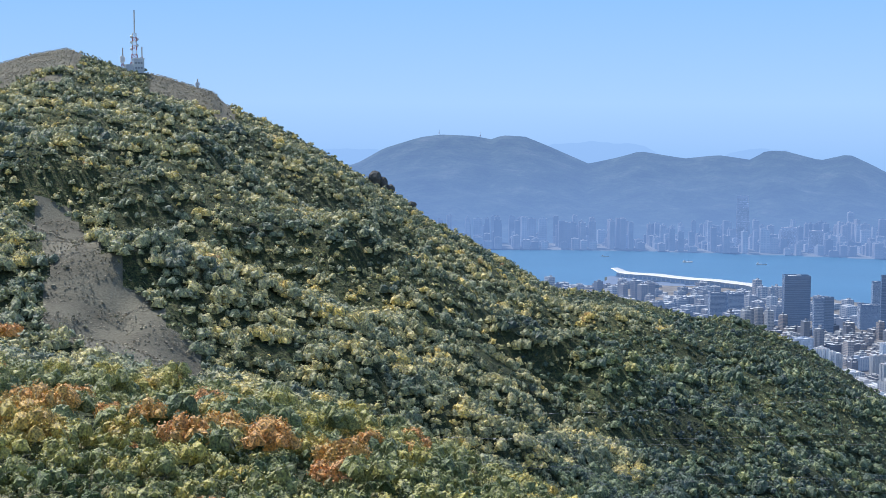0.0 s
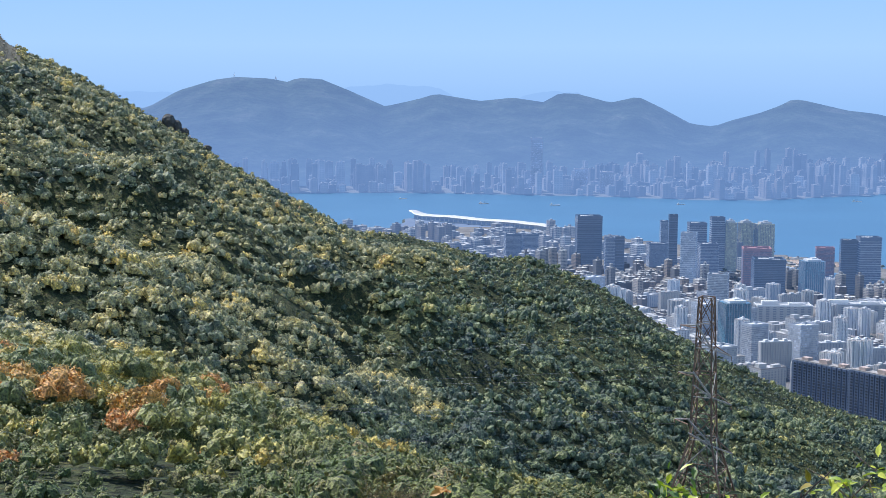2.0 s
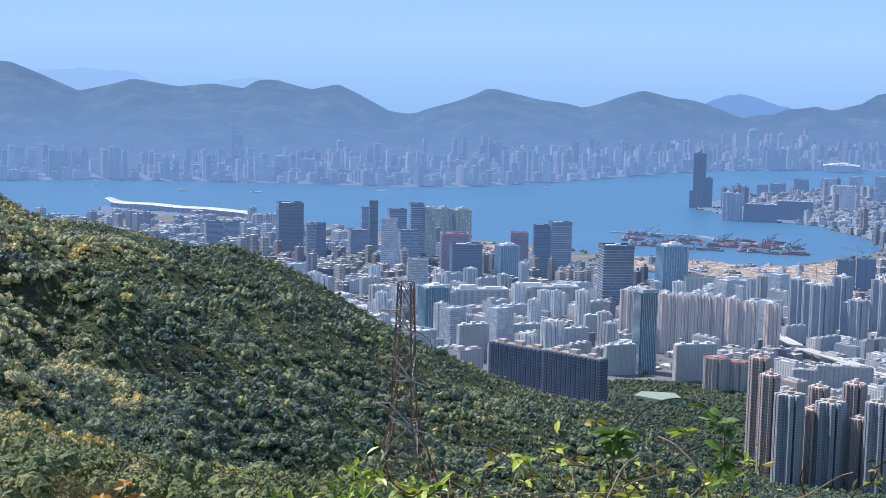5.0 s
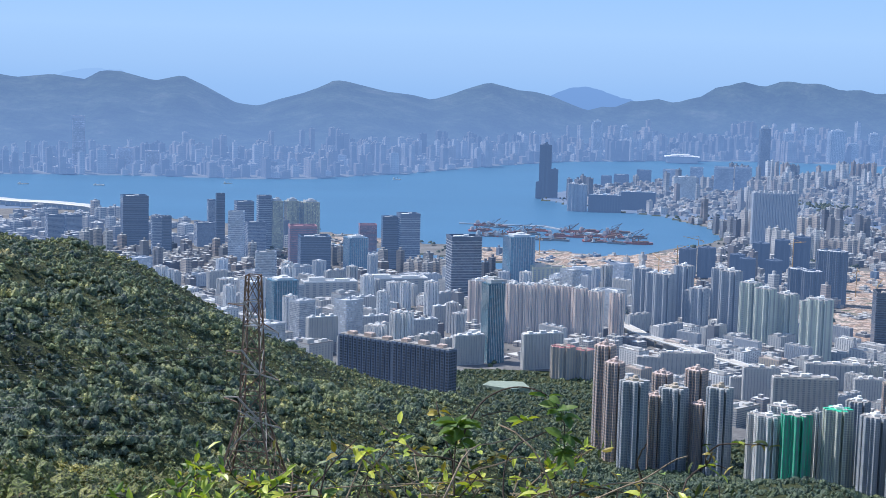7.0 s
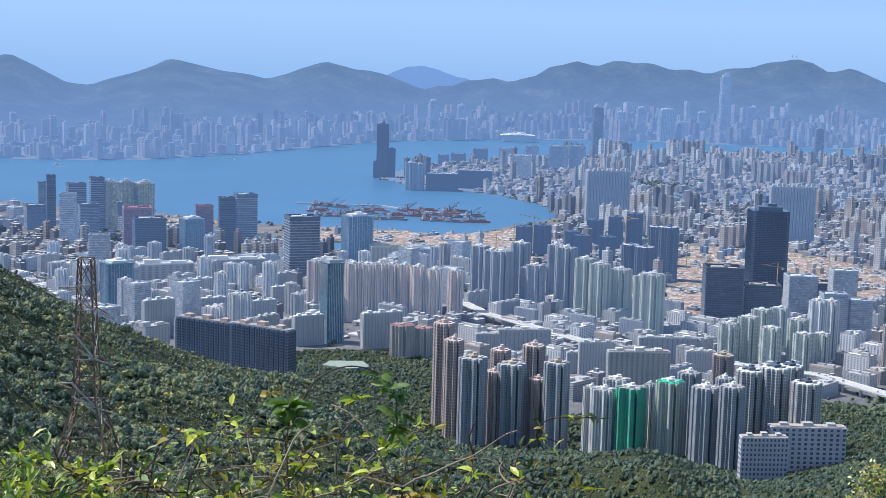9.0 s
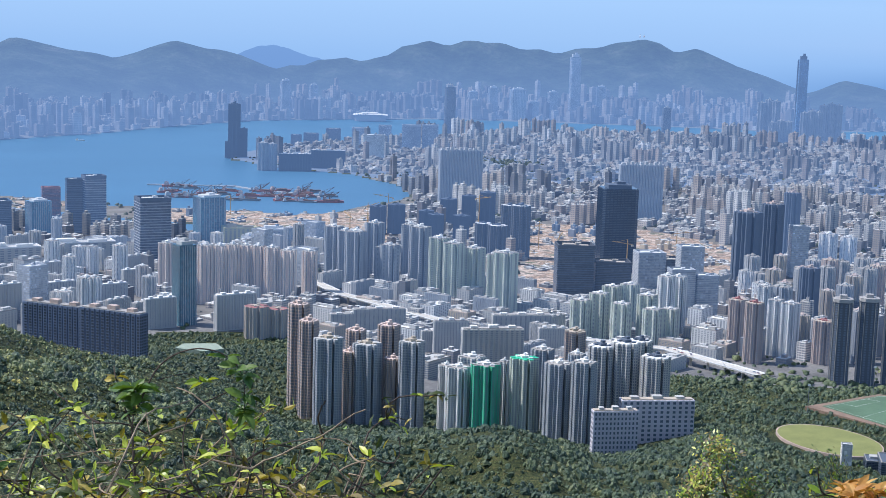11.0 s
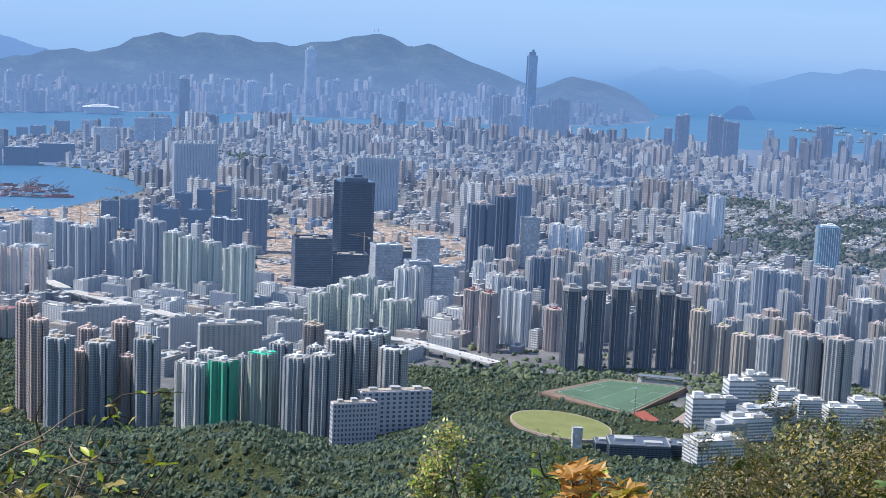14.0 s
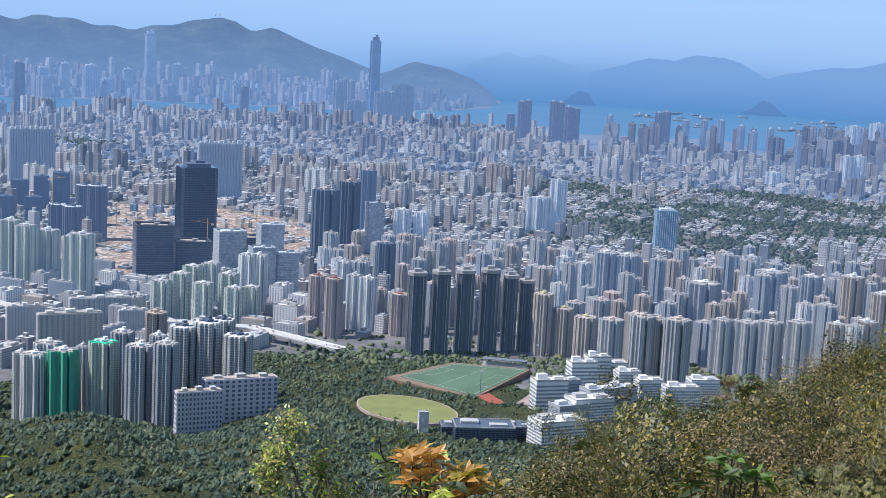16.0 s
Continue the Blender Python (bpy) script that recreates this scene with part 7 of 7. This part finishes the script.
M["leaf_dry"] = leaf_finish("dry_leaf", (0.07, 0.050, 0.026), (0.46, 0.34, 0.18), 0.7)
M["twig_dark"] = plain("dark_twig", (0.07, 0.05, 0.038), 0.85, 0.5, 40, 6, 0.003)
M["twig_pale"] = plain("pale_twig", (0.30, 0.225, 0.15), 0.8, 0.5, 40, 6, 0.003)


def leaf_mesh(length, width, fold=0.25, droop=0.25):
    """One pointed leaf, folded along its rib and drooping to the tip; base at the origin, along +x."""
    bm = bmesh.new()
    rib, left, right = [], [], []
    for i in range(5):
        f = i / 4
        w = width * 0.5 * math.sin(math.pi * min(0.98, f * 0.92 + 0.05)) ** 0.8
        z = -droop * length * f * f
        rib.append(bm.verts.new((f * length, 0, z)))
        if 0 < i < 4:
            left.append(bm.verts.new((f * length, w, z + fold * w)))
            right.append(bm.verts.new((f * length, -w, z + fold * w)))
    for side, flip in ((left, False), (right, True)):
        quads = [(rib[0], rib[1], side[0]), (rib[1], rib[2], side[1], side[0]), (rib[2], rib[3], side[2], side[1]), (rib[3], rib[4], side[2])]
        for q in quads:
            bm.faces.new(q[::-1] if flip else q)
    bm.normal_update()
    me = bpy.data.meshes.new("leaf")
    bm.to_mesh(me)
    bm.free()
    return me


def tube(bm, pts, r0, r1, sides=4):
    """A tapering, bending tube added to bm."""
    rings = []
    n = len(pts)
    for i, p in enumerate(pts):
        p = Vector(p)
        ax = (Vector(pts[min(i + 1, n - 1)]) - Vector(pts[max(i - 1, 0)])).normalized()
        s = ax.cross(Vector((0.3, 0.2, 1))).normalized()
        t = ax.cross(s)
        r = r0 + (r1 - r0) * i / (n - 1)
        rings.append([bm.verts.new(p + (s * math.cos(k * 2 * math.pi / sides) + t * math.sin(k * 2 * math.pi / sides)) * r) for k in range(sides)])
    for a, b in zip(rings, rings[1:]):
        for k in range(sides):
            bm.faces.new((a[k], a[(k + 1) % sides], b[(k + 1) % sides], b[k]))
    bm.faces.new(rings[-1])


def stem(name, pts, r0, r1, mat, parent, label=""):
    bm = bmesh.new()
    tube(bm, pts, r0, r1, 5)
    bm.normal_update()
    return part(name, bm, mat, parent, label)


def bend(start, heading, length, rs, curl=0.25, lift=0.0, n=9):
    """A wandering line of points."""
    pts, p, h = [Vector(start)], Vector(start), Vector(heading).normalized()
    drift = Vector((rs.uniform(-1, 1), rs.uniform(-1, 1), rs.uniform(-0.6, 0.6))) * curl
    for i in range(n):
        h = (h + drift * 0.35 + Vector((rs.uniform(-1, 1), rs.uniform(-1, 1), rs.uniform(-1, 1))) * curl * 0.3 + Vector((0, 0, lift / n))).normalized()
        p = p + h * (length / n)
        pts.append(p.copy())
    return pts


LEAVES = {}


def put_leaf(parent, p, heading, size, mat_key, rs, wide=0.42):
    key = (mat_key, rs.randrange(3), wide)
    if key not in LEAVES:
        me = leaf_mesh(1.0, wide + 0.05 * key[1], 0.2 + 0.12 * key[1], 0.12 + 0.14 * key[1])
        me.materials.append(M[mat_key])
        LEAVES[key] = me
    ob = new("leaf", LEAVES[key])
    ob.parent = parent
    q = Vector(heading).to_track_quat("X", "Z")
    ob.matrix_basis = Matrix.LocRotScale(p, q @ Euler((rs.uniform(-0.9, 0.9), rs.uniform(-0.3, 0.3), 0)).to_quaternion(), (size, size, size))
    return ob


def eye_place(az, el, dist):
    """A place dist metres from the eye along a bearing and an angle of height."""
    a, e = radians(az), radians(el)
    return Vector((math.sin(a) * math.cos(e) * dist, math.cos(a) * math.cos(e) * dist, EYE + math.sin(e) * dist))


def ground_under(p):
    az, d = math.degrees(math.atan2(p.x, p.y)), math.hypot(p.x, p.y) / K
    return float(land(np.array([az]), np.array([d]))[0]) * K


def rosette(ob, p, rs, mat_key, count, size, up=0.4, wide=0.42):
    for k in range(count):
        a = k * 2.4 + rs.uniform(-0.3, 0.3)
        put_leaf(ob, p + Vector((rs.uniform(-1, 1), rs.uniform(-1, 1), rs.uniform(-0.6, 0.6))) * size * 0.2,
                 (math.cos(a), math.sin(a), rs.uniform(-0.35, 1) * up), size * rs.uniform(0.7, 1.15), mat_key, rs, wide)


def spray(ob, points, count, size, mat_key, seed, up=0.35, scatter_by=0.06):
    """Many small folded leaves round given points, joined into one part."""
    r = np.random.RandomState(seed)
    base = np.array([tuple(q) for q in points])[r.randint(0, len(points), count)] + r.normal(0, scatter_by, (count, 3))
    x = r.normal(0, 1, (count, 3)) + np.array([0, 0, up])
    x /= np.linalg.norm(x, axis=1)[:, None]
    y = np.cross(np.array([0, 0, 1.0]) + r.normal(0, 0.45, (count, 3)), x)
    y /= np.linalg.norm(y, axis=1)[:, None] + 1e-9
    z = np.cross(x, y)
    w = (size * r.uniform(0.55, 1.25, count))[:, None]
    shape = [(0, 0, 0), (0.3, 0.17, 0.05), (0.62, 0.18, 0.03), (1.0, 0, -0.16), (0.62, -0.18, 0.03), (0.3, -0.17, 0.05), (0.48, 0, -0.02)]
    V = np.stack([base + w * (x * a + y * b + z * c) for a, b, c in shape], 1)
    tri = np.array([(0, 6, 1), (1, 6, 2), (2, 6, 3), (3, 6, 4), (4, 6, 5), (5, 6, 0)])
    F = (tri[None] + (np.arange(count) * 7)[:, None, None]).reshape(-1, 3)
    return part("leaves", mesh_of("leaves", V.reshape(-1, 3), F), M[mat_key], ob, "", "stuff")


def vine_shrub(seed, az, dist, top_el, spread, label, tangle=18, leaf_total=240, mats=("leaf_lime", "leaf_green", "leaf_yellow"), thick=0.5):
    """A tangle of bare twigs with leafy shoots."""
    rs = random.Random(seed)
    top = eye_place(az, top_el, dist)
    base_z = ground_under(top)
    ob = new("climber_shrub")
    origin = Vector((top.x, top.y, base_z))
    ob.matrix_basis = Matrix.Translation(origin)
    height = top.z - base_z
    side = Vector((math.cos(radians(az)), -math.sin(radians(az)), 0))
    back = Vector((math.sin(radians(az)), math.cos(radians(az)), 0))
    ends, left = [], leaf_total
    for k in range(tangle):
        start = side * rs.uniform(-1, 1) * spread * 0.6 + back * rs.uniform(-0.35, 0.35)
        reach = height * rs.uniform(0.70, 1.04)
        pts = bend(start, side * rs.uniform(-0.3, 0.3) + Vector((0, 0, 1)), reach, rs, 0.35, 0.25)
        stem("stem", pts, 0.013, 0.006, M["twig_pale"] if rs.random() < 0.4 else M["twig_dark"], ob)
        ends += pts[4:]
    for k in range(tangle * 3):
        p = rs.choice(ends)
        pts = bend(p, side * rs.uniform(-1, 1) + back * rs.uniform(-0.3, 0.3) + Vector((0, 0, rs.uniform(-0.1, 0.6))), spread * rs.uniform(0.4, 1.2), rs, 0.75, 0.05)
        stem("twig", pts, 0.008, 0.004, M["twig_pale"] if rs.random() < 0.5 else M["twig_dark"], ob)
        ends += pts[5:]
    while left > 0:
        p = rs.choice(ends)
        if not height * 0.62 < p.z < height * 1.04:
            continue
        n = rs.randint(2, 5)
        rosette(ob, p, rs, rs.choice(mats), n, rs.uniform(0.06, 0.13))
        left -= n
    high = [q for q in ends if height * 0.45 < q.z < height * 0.98]
    for k, key in enumerate(dict.fromkeys(mats)):
        spray(ob, high, int(leaf_total * thick), 0.10, key, seed * 7 + k)
    tagged(ob, label, "shrub", "foreground shrubs")
    return ob, origin, side


shrub, s0, s_side = vine_shrub(31, 22.3, 10.6, -14.2, 0.9, "tangled climber with lime green leaves", 18, 260)
rs_v = random.Random(33)


def shoot(ob, origin, line, radius, mat, tufts, mat_key, size):
    """A long shoot through places given by bearing and angle, with leaf tufts along it."""
    pts = [eye_place(a, e, dd) - origin for a, e, dd in line]
    fine = []
    for i in range(len(pts) - 1):
        p0, p1, p2, p3 = pts[max(i - 1, 0)], pts[i], pts[i + 1], pts[min(i + 2, len(pts) - 1)]
        for k in range(6):
            t = k / 6
            fine.append(0.5 * (2 * p1 + (p2 - p0) * t + (2 * p0 - 5 * p1 + 4 * p2 - p3) * t * t + (3 * p1 - p0 - 3 * p2 + p3) * t ** 3))
    fine.append(pts[-1])
    stem("shoot", fine, radius * 0.7, radius * 0.3, mat, ob)
    for f, n in tufts:
        rosette(ob, fine[min(len(fine) - 1, int(f * len(fine)))], rs_v, mat_key, n, size, 0.5)


shoot(shrub, s0, [(22.2, -17.5, 10.5), (22.0, -15.2, 10.6), (22.1, -13.3, 10.6)], 0.012, M["twig_dark"], [(1.0, 13), (0.93, 10), (0.82, 7), (0.7, 5)], "leaf_fresh", 0.16)
shoot(shrub, s0, [(22.2, -13.9, 10.6), (23.0, -12.4, 10.6), (24.2, -11.8, 10.6), (25.4, -12.0, 10.6), (26.1, -12.8, 10.6), (26.2, -14.2, 10.6)], 0.010, M["twig_dark"], [(0.62, 5), (0.74, 6), (0.8, 8), (0.88, 8), (0.94, 8), (1.0, 8)], "leaf_fresh", 0.13)
shoot(shrub, s0, [(23.0, -12.9, 10.6), (24.0, -12.7, 10.6), (24.6, -13.0, 10.6)], 0.006, M["twig_dark"], [(1.0, 6)], "leaf_lime", 0.10)
shoot(shrub, s0, [(24.0, -16.8, 10.6), (25.6, -15.2, 10.6), (27.4, -13.6, 10.6)], 0.009, M["twig_pale"], [(0.55, 5), (0.4, 4)], "leaf_lime", 0.10)
shoot(shrub, s0, [(25.2, -18.0, 10.5), (26.0, -16.2, 10.6), (27.6, -15.3, 10.6), (29.6, -15.1, 10.7), (30.4, -15.5, 10.7)], 0.012, M["twig_pale"], [(0.5, 2)], "leaf_lime", 0.08)
shoot(shrub, s0, [(17.2, -17.6, 10.5), (18.2, -15.3, 10.6), (18.6, -14.2, 10.6)], 0.010, M["twig_pale"], [(1.0, 5), (0.8, 3)], "leaf_lime", 0.12)
shoot(shrub, s0, [(18.6, -14.3, 10.6), (19.8, -15.4, 10.6), (21.2, -17.0, 10.6)], 0.009, M["twig_pale"], [], "leaf_lime", 0.1)
shoot(shrub, s0, [(15.0, -15.9, 10.6), (18.0, -15.6, 10.6), (21.5, -15.4, 10.6), (25.0, -15.1, 10.6)], 0.008, M["twig_pale"], [(0.3, 3), (0.6, 4), (0.85, 4)], "leaf_lime", 0.10)
vine_shrub(36, 18.3, 10.3, -14.7, 0.8, "tangled climber with lime green leaves", 14, 260)
vine_shrub(37, 25.4, 10.4, -14.5, 0.8, "thorny tangle of bare twigs and leaves", 26, 190, ("leaf_yellow", "leaf_lime", "leaf_olive"), 0.6)
vine_shrub(42, 27.6, 10.5, -15.0, 0.6, "thorny tangle of bare twigs and leaves", 20, 130, ("leaf_yellow", "leaf_lime", "leaf_green"), 0.6)
vine_shrub(38, 13.6, 9.6, -15.0, 0.5, "bush with broad lime green leaves", 9, 190, ("leaf_lime", "leaf_fresh"), 2.2)
vine_shrub(39, 10.6, 9.4, -15.3, 0.35, "bush with broad lime green leaves", 6, 90, ("leaf_lime", "leaf_fresh"), 2.2)
vine_shrub(40, 16.0, 10.8, -14.9, 0.5, "small leafy climber on bare twigs", 8, 170, ("leaf_lime", "leaf_green"))


def flowering(az, dist, tops, seed):
    rs = random.Random(seed)
    ob = new("flowering_weed")
    p0 = eye_place(az, -16, dist)
    origin = Vector((p0.x, p0.y, ground_under(p0)))
    ob.matrix_basis = Matrix.Translation(origin)
    for a, e, col in tops:
        tip = eye_place(a, e, dist) - origin
        low = Vector((tip.x * 0.4, tip.y * 0.4, 0))
        pts = [low.lerp(tip, i / 6) + Vector((rs.uniform(-1, 1), rs.uniform(-1, 1), 0)) * 0.02 * (i < 6) for i in range(7)]
        stem("stalk", pts, 0.009, 0.005, M["twig_dark"], ob)
        if col:
            rosette(ob, tip, rs, col, 12, 0.07, 0.8, 0.5)
            rosette(ob, pts[4], rs, "leaf_yellow", 5, 0.09, 0.6)
        else:
            rosette(ob, tip, rs, "leaf_dry", 4, 0.05, 1.0, 0.3)
    tagged(ob, "weed with orange flower heads on thin stalks" if tops[0][2] else "bare dry stalks of a dead weed", "weed")


flowering(3.6, 9.5, [(3.65, -15.1, "leaf_orange"), (2.75, -15.6, "leaf_orange"), (3.95, -15.6, "leaf_orange"), (4.1, -16.1, "leaf_orange"), (3.2, -16.3, "leaf_orange")], 51)
flowering(5.7, 9.5, [(5.5, -15.9, ""), (5.8, -15.6, ""), (6.15, -15.9, ""), (5.3, -16.2, "")], 52)


def leafy(name, seed, height, spread, leaves, size, mats, trunk="twig_dark", stems=7, bare=0.0):
    """A bush or young tree: stems, and a cloud of small leaves joined into one part for each leaf colour."""
    rs = random.Random(seed)
    ob = new(name)
    tips, wood_bm = [], bmesh.new()
    for k in range(stems):
        a = rs.uniform(0, 2 * math.pi)
        pts = bend((math.cos(a) * spread * 0.12, math.sin(a) * spread * 0.12, 0), (math.cos(a) * spread / height, math.sin(a) * spread / height, 1.0), height * rs.uniform(0.7, 1.0), rs, 0.3, 0.15, 8)
        tube(wood_bm, pts, 0.02 * height / 2, 0.005, 3)
        tips += pts[2:]
        for j in range(2):
            q = rs.choice(pts[2:])
            tw = bend(q, (rs.uniform(-1, 1), rs.uniform(-1, 1), rs.uniform(0, 0.9)), spread * rs.uniform(0.3, 0.7), rs, 0.4, 0.1, 5)
            tube(wood_bm, tw, 0.007, 0.003, 3)
            tips += tw[1:] * 2
    part("branches", wood_bm, M[trunk], ob, "", "stuff")
    r = np.random.RandomState(seed)
    per = leaves // len(mats)
    base = np.array([tuple(t) for t in tips])
    for key in mats:
        C = base[r.randint(0, len(base), per)] + r.normal(0, spread * 0.11, (per, 3))
        C[:, 2] = np.maximum(C[:, 2], 0.02)
        out = (C - np.array([0, 0, height * 0.45])) / np.array([spread * 0.6, spread * 0.6, height * 0.5])
        out = out + r.normal(0, 0.55, (per, 3)) + np.array([0, 0, 0.35])
        a = np.cross(out, r.normal(0, 1, (per, 3)))
        a /= np.linalg.norm(a, axis=1)[:, None] + 1e-9
        b = np.cross(out, a)
        b /= np.linalg.norm(b, axis=1)[:, None] + 1e-9
        s = (size * r.uniform(0.6, 1.3, per))[:, None]
        V = np.stack([C, C + a * s * 0.5 + b * s * 0.24, C + a * s, C + a * s * 0.5 - b * s * 0.24], 1)
        part("leaves", mesh_of("leaves", V.reshape(-1, 3), np.arange(per * 4).reshape(-1, 4)), M[key], ob, "", "stuff")
    return ob


# the young tree and the orange shrub
young = leafy("young_tree", 61, 3.4, 0.85, 7200, 0.06, ("leaf_yellow", "leaf_lime", "leaf_olive", "leaf_fresh"), "twig_dark", 6)
p = eye_place(45.3, -14.7, 19.0)
young.matrix_basis = Matrix.Translation((p.x, p.y, p.z - 3.35)) @ Matrix.Scale(1.0, 4)
tagged(young, "young tree with sparse yellow-green leaves", "tree")


def orange_shrub():
    rs = random.Random(71)
    ob = new("orange_shrub")
    top = eye_place(50.2, -16.1, 11.8)
    origin = Vector((top.x, top.y, ground_under(top)))
    ob.matrix_basis = Matrix.Translation(origin)
    for k in range(24):
        az, el = 50.15 + rs.gauss(0, 0.62), -15.75 - abs(rs.gauss(0, 0.75))
        if k > 15:
            az, el = 51.75 + rs.gauss(0, 0.35), -16.5 - abs(rs.gauss(0, 0.5))
        tip = eye_place(az, el, 11.8 + rs.uniform(-0.25, 0.25)) - origin
        pts = [Vector((tip.x * 0.35, tip.y * 0.35, 0)).lerp(tip, i / 5) + Vector((rs.uniform(-1, 1), rs.uniform(-1, 1), 0)) * 0.015 for i in range(6)]
        stem("stem", pts, 0.010, 0.006, M["twig_dark"], ob)
        rosette(ob, tip, rs, "leaf_orange" if k < 16 or rs.random() < 0.5 else "leaf_yellow", 11, 0.16, 1.1, 0.30)
        rosette(ob, pts[4], rs, "leaf_orange" if rs.random() < 0.6 else "leaf_red", 5, 0.14, 0.3, 0.30)
    tagged(ob, "shrub with bright orange and yellow leaf rosettes", "shrub", "foreground shrubs")


orange_shrub()
vine_shrub(41, 48.6, 11.6, -16.0, 0.45, "green leafy shrub beside the orange one", 8, 150, ("leaf_green", "leaf_green", "leaf_lime"))



def spear_shrub(az, top_el, dist, seed):
    """A low shrub with whorls of long pointed leaves."""
    rs = random.Random(seed)
    top = eye_place(az, top_el, dist)
    origin = Vector((top.x, top.y, ground_under(top)))
    ob = new("spear_leaf_shrub")
    ob.matrix_basis = Matrix.Translation(origin)
    h = top.z - origin.z
    for k in range(13):
        tip = Vector((rs.gauss(0, 0.16), rs.gauss(0, 0.16), h * rs.uniform(0.62, 0.98)))
        pts = [Vector((tip.x * 0.2, tip.y * 0.2, 0)).lerp(tip, i / 5) + Vector((rs.uniform(-1, 1), rs.uniform(-1, 1), 0)) * 0.01 for i in range(6)]
        stem("stem", pts, 0.012, 0.007, M["twig_dark"], ob)
        rosette(ob, tip, rs, rs.choice(("leaf_fresh", "leaf_green")), 9, 0.17, 0.7, 0.28)
    tagged(ob, "low shrub with whorls of long glossy green leaves", "shrub", "foreground shrubs")


spear_shrub(61.6, -14.9, 12.5, 77)

# the bushy bank that rises on the western side
BUSHES = [
    (leafy("bush", 81, 1.7, 1.2, 3600, 0.062, ("leaf_green", "leaf_olive", "leaf_dry")), "dense green bush on the bank"),
    (leafy("bush", 82, 1.5, 1.3, 3200, 0.056, ("leaf_olive", "leaf_dry"), "twig_pale", 9), "dry olive bush on the bank"),
    (leafy("bush", 83, 2.0, 1.1, 3900, 0.064, ("leaf_green", "leaf_olive", "leaf_yellow")), "tall dark green bush on the bank"),
    (leafy("bush", 84, 1.4, 1.2, 2800, 0.054, ("leaf_dry", "leaf_yellow"), "twig_pale", 10), "straw-coloured dry bush on the bank"),
    (leafy("bush", 85, 1.9, 0.9, 3000, 0.055, ("leaf_red", "leaf_red", "leaf_olive"), "twig_dark", 8), "reddish bush on the bank's edge"),
    (leafy("bush", 87, 2.2, 0.45, 4200, 0.07, ("leaf_fresh", "leaf_green", "leaf_olive"), "twig_dark", 6), "slim upright bright green bush on the bank"),
    (leafy("bush", 86, 2.6, 1.2, 8000, 0.062, ("leaf_green", "leaf_green", "leaf_olive"), "twig_dark", 9), "small dark tree on the bank"),
]


def bank_scrub():
    """Low scrub that closes the ground between the bushes of the bank."""
    rs = np.random.RandomState(95)
    n = 620
    az, dist = rs.uniform(52, 72, n), 11 + 35 * rs.uniform(0, 1, n) ** 0.75
    P = on_land(az, dist / K)
    r = rs.uniform(0.28, 0.75, n)
    P[:, 2] -= r * 0.2
    tint = np.clip(rs.beta(0.9, 1.1, n) + 0.25 * wave(P[:, 0], P[:, 1], 14, 96), 0, 1)
    crowns("bank_scrub", "scrub_sprays", P, r, tint, M["bank_scrub"], "low olive and brown scrub on the bank", 97, 20, 0.034, (5, 10), 0.6, 1.2, (0.22, 0.42))


M["bank_scrub"] = foliage("bank_scrub_leaves", [(0.0, (0.020, 0.034, 0.015)), (0.25, (0.060, 0.076, 0.027)), (0.5, (0.150, 0.145, 0.046)), (0.75, (0.27, 0.215, 0.09)), (1.0, (0.36, 0.26, 0.14))], grain=14, bump=0.04, crown=True)
bank_scrub()
used = set()


def plant(kind, az, dist, scale, rs):
    ob, label = BUSHES[kind]
    a = radians(az)
    p = Vector((math.sin(a) * dist, math.cos(a) * dist, 0))
    p.z = ground_under(p) - 0.05
    m = Matrix.Translation(p) @ Matrix.Rotation(rs.uniform(0, 6.28), 4, "Z") @ Matrix.Scale(scale, 4)
    if kind not in used:
        used.add(kind)
        ob.matrix_basis = m
        BUSHES[kind] = (ob, label)
        firsts[kind] = scale
    else:
        ob = copy_thing(ob, m @ Matrix.Scale(1 / firsts[kind], 4))
    tagged(ob, label, "bush", "bank bushes")


firsts = {}
rs_p = random.Random(91)
for k in range(58):
    f = rs_p.random()
    dist = 14 + 32 * f ** 0.8
    az = rs_p.uniform(53.5 - 2 * (1 - f), 71)
    kind = rs_p.choices(range(7), (5, 4, 5, 2.5, 0.0, 0.5, 0.3))[0]
    plant(kind, az, dist, rs_p.uniform(0.75, 1.25), rs_p)
for az, dist, kind, sc in ((57.35, 36, 5, 0.95), (58.5, 41, 6, 0.85), (59.3, 42, 6, 0.8), (58.0, 40, 5, 0.6), (61.8, 44, 4, 0.8), (62.4, 44, 4, 0.75), (56.2, 30, 0, 1.2), (54.6, 24, 2, 0.9),
                           (61.4, 20, 2, 1.0), (53.4, 18, 0, 0.8)):
    plant(kind, az, dist, sc, rs_p)
for k in range(26):
    plant(rs_p.choice((1, 3, 0)), rs_p.uniform(-24, 12), rs_p.uniform(24, 40), rs_p.uniform(0.5, 0.8), rs_p)
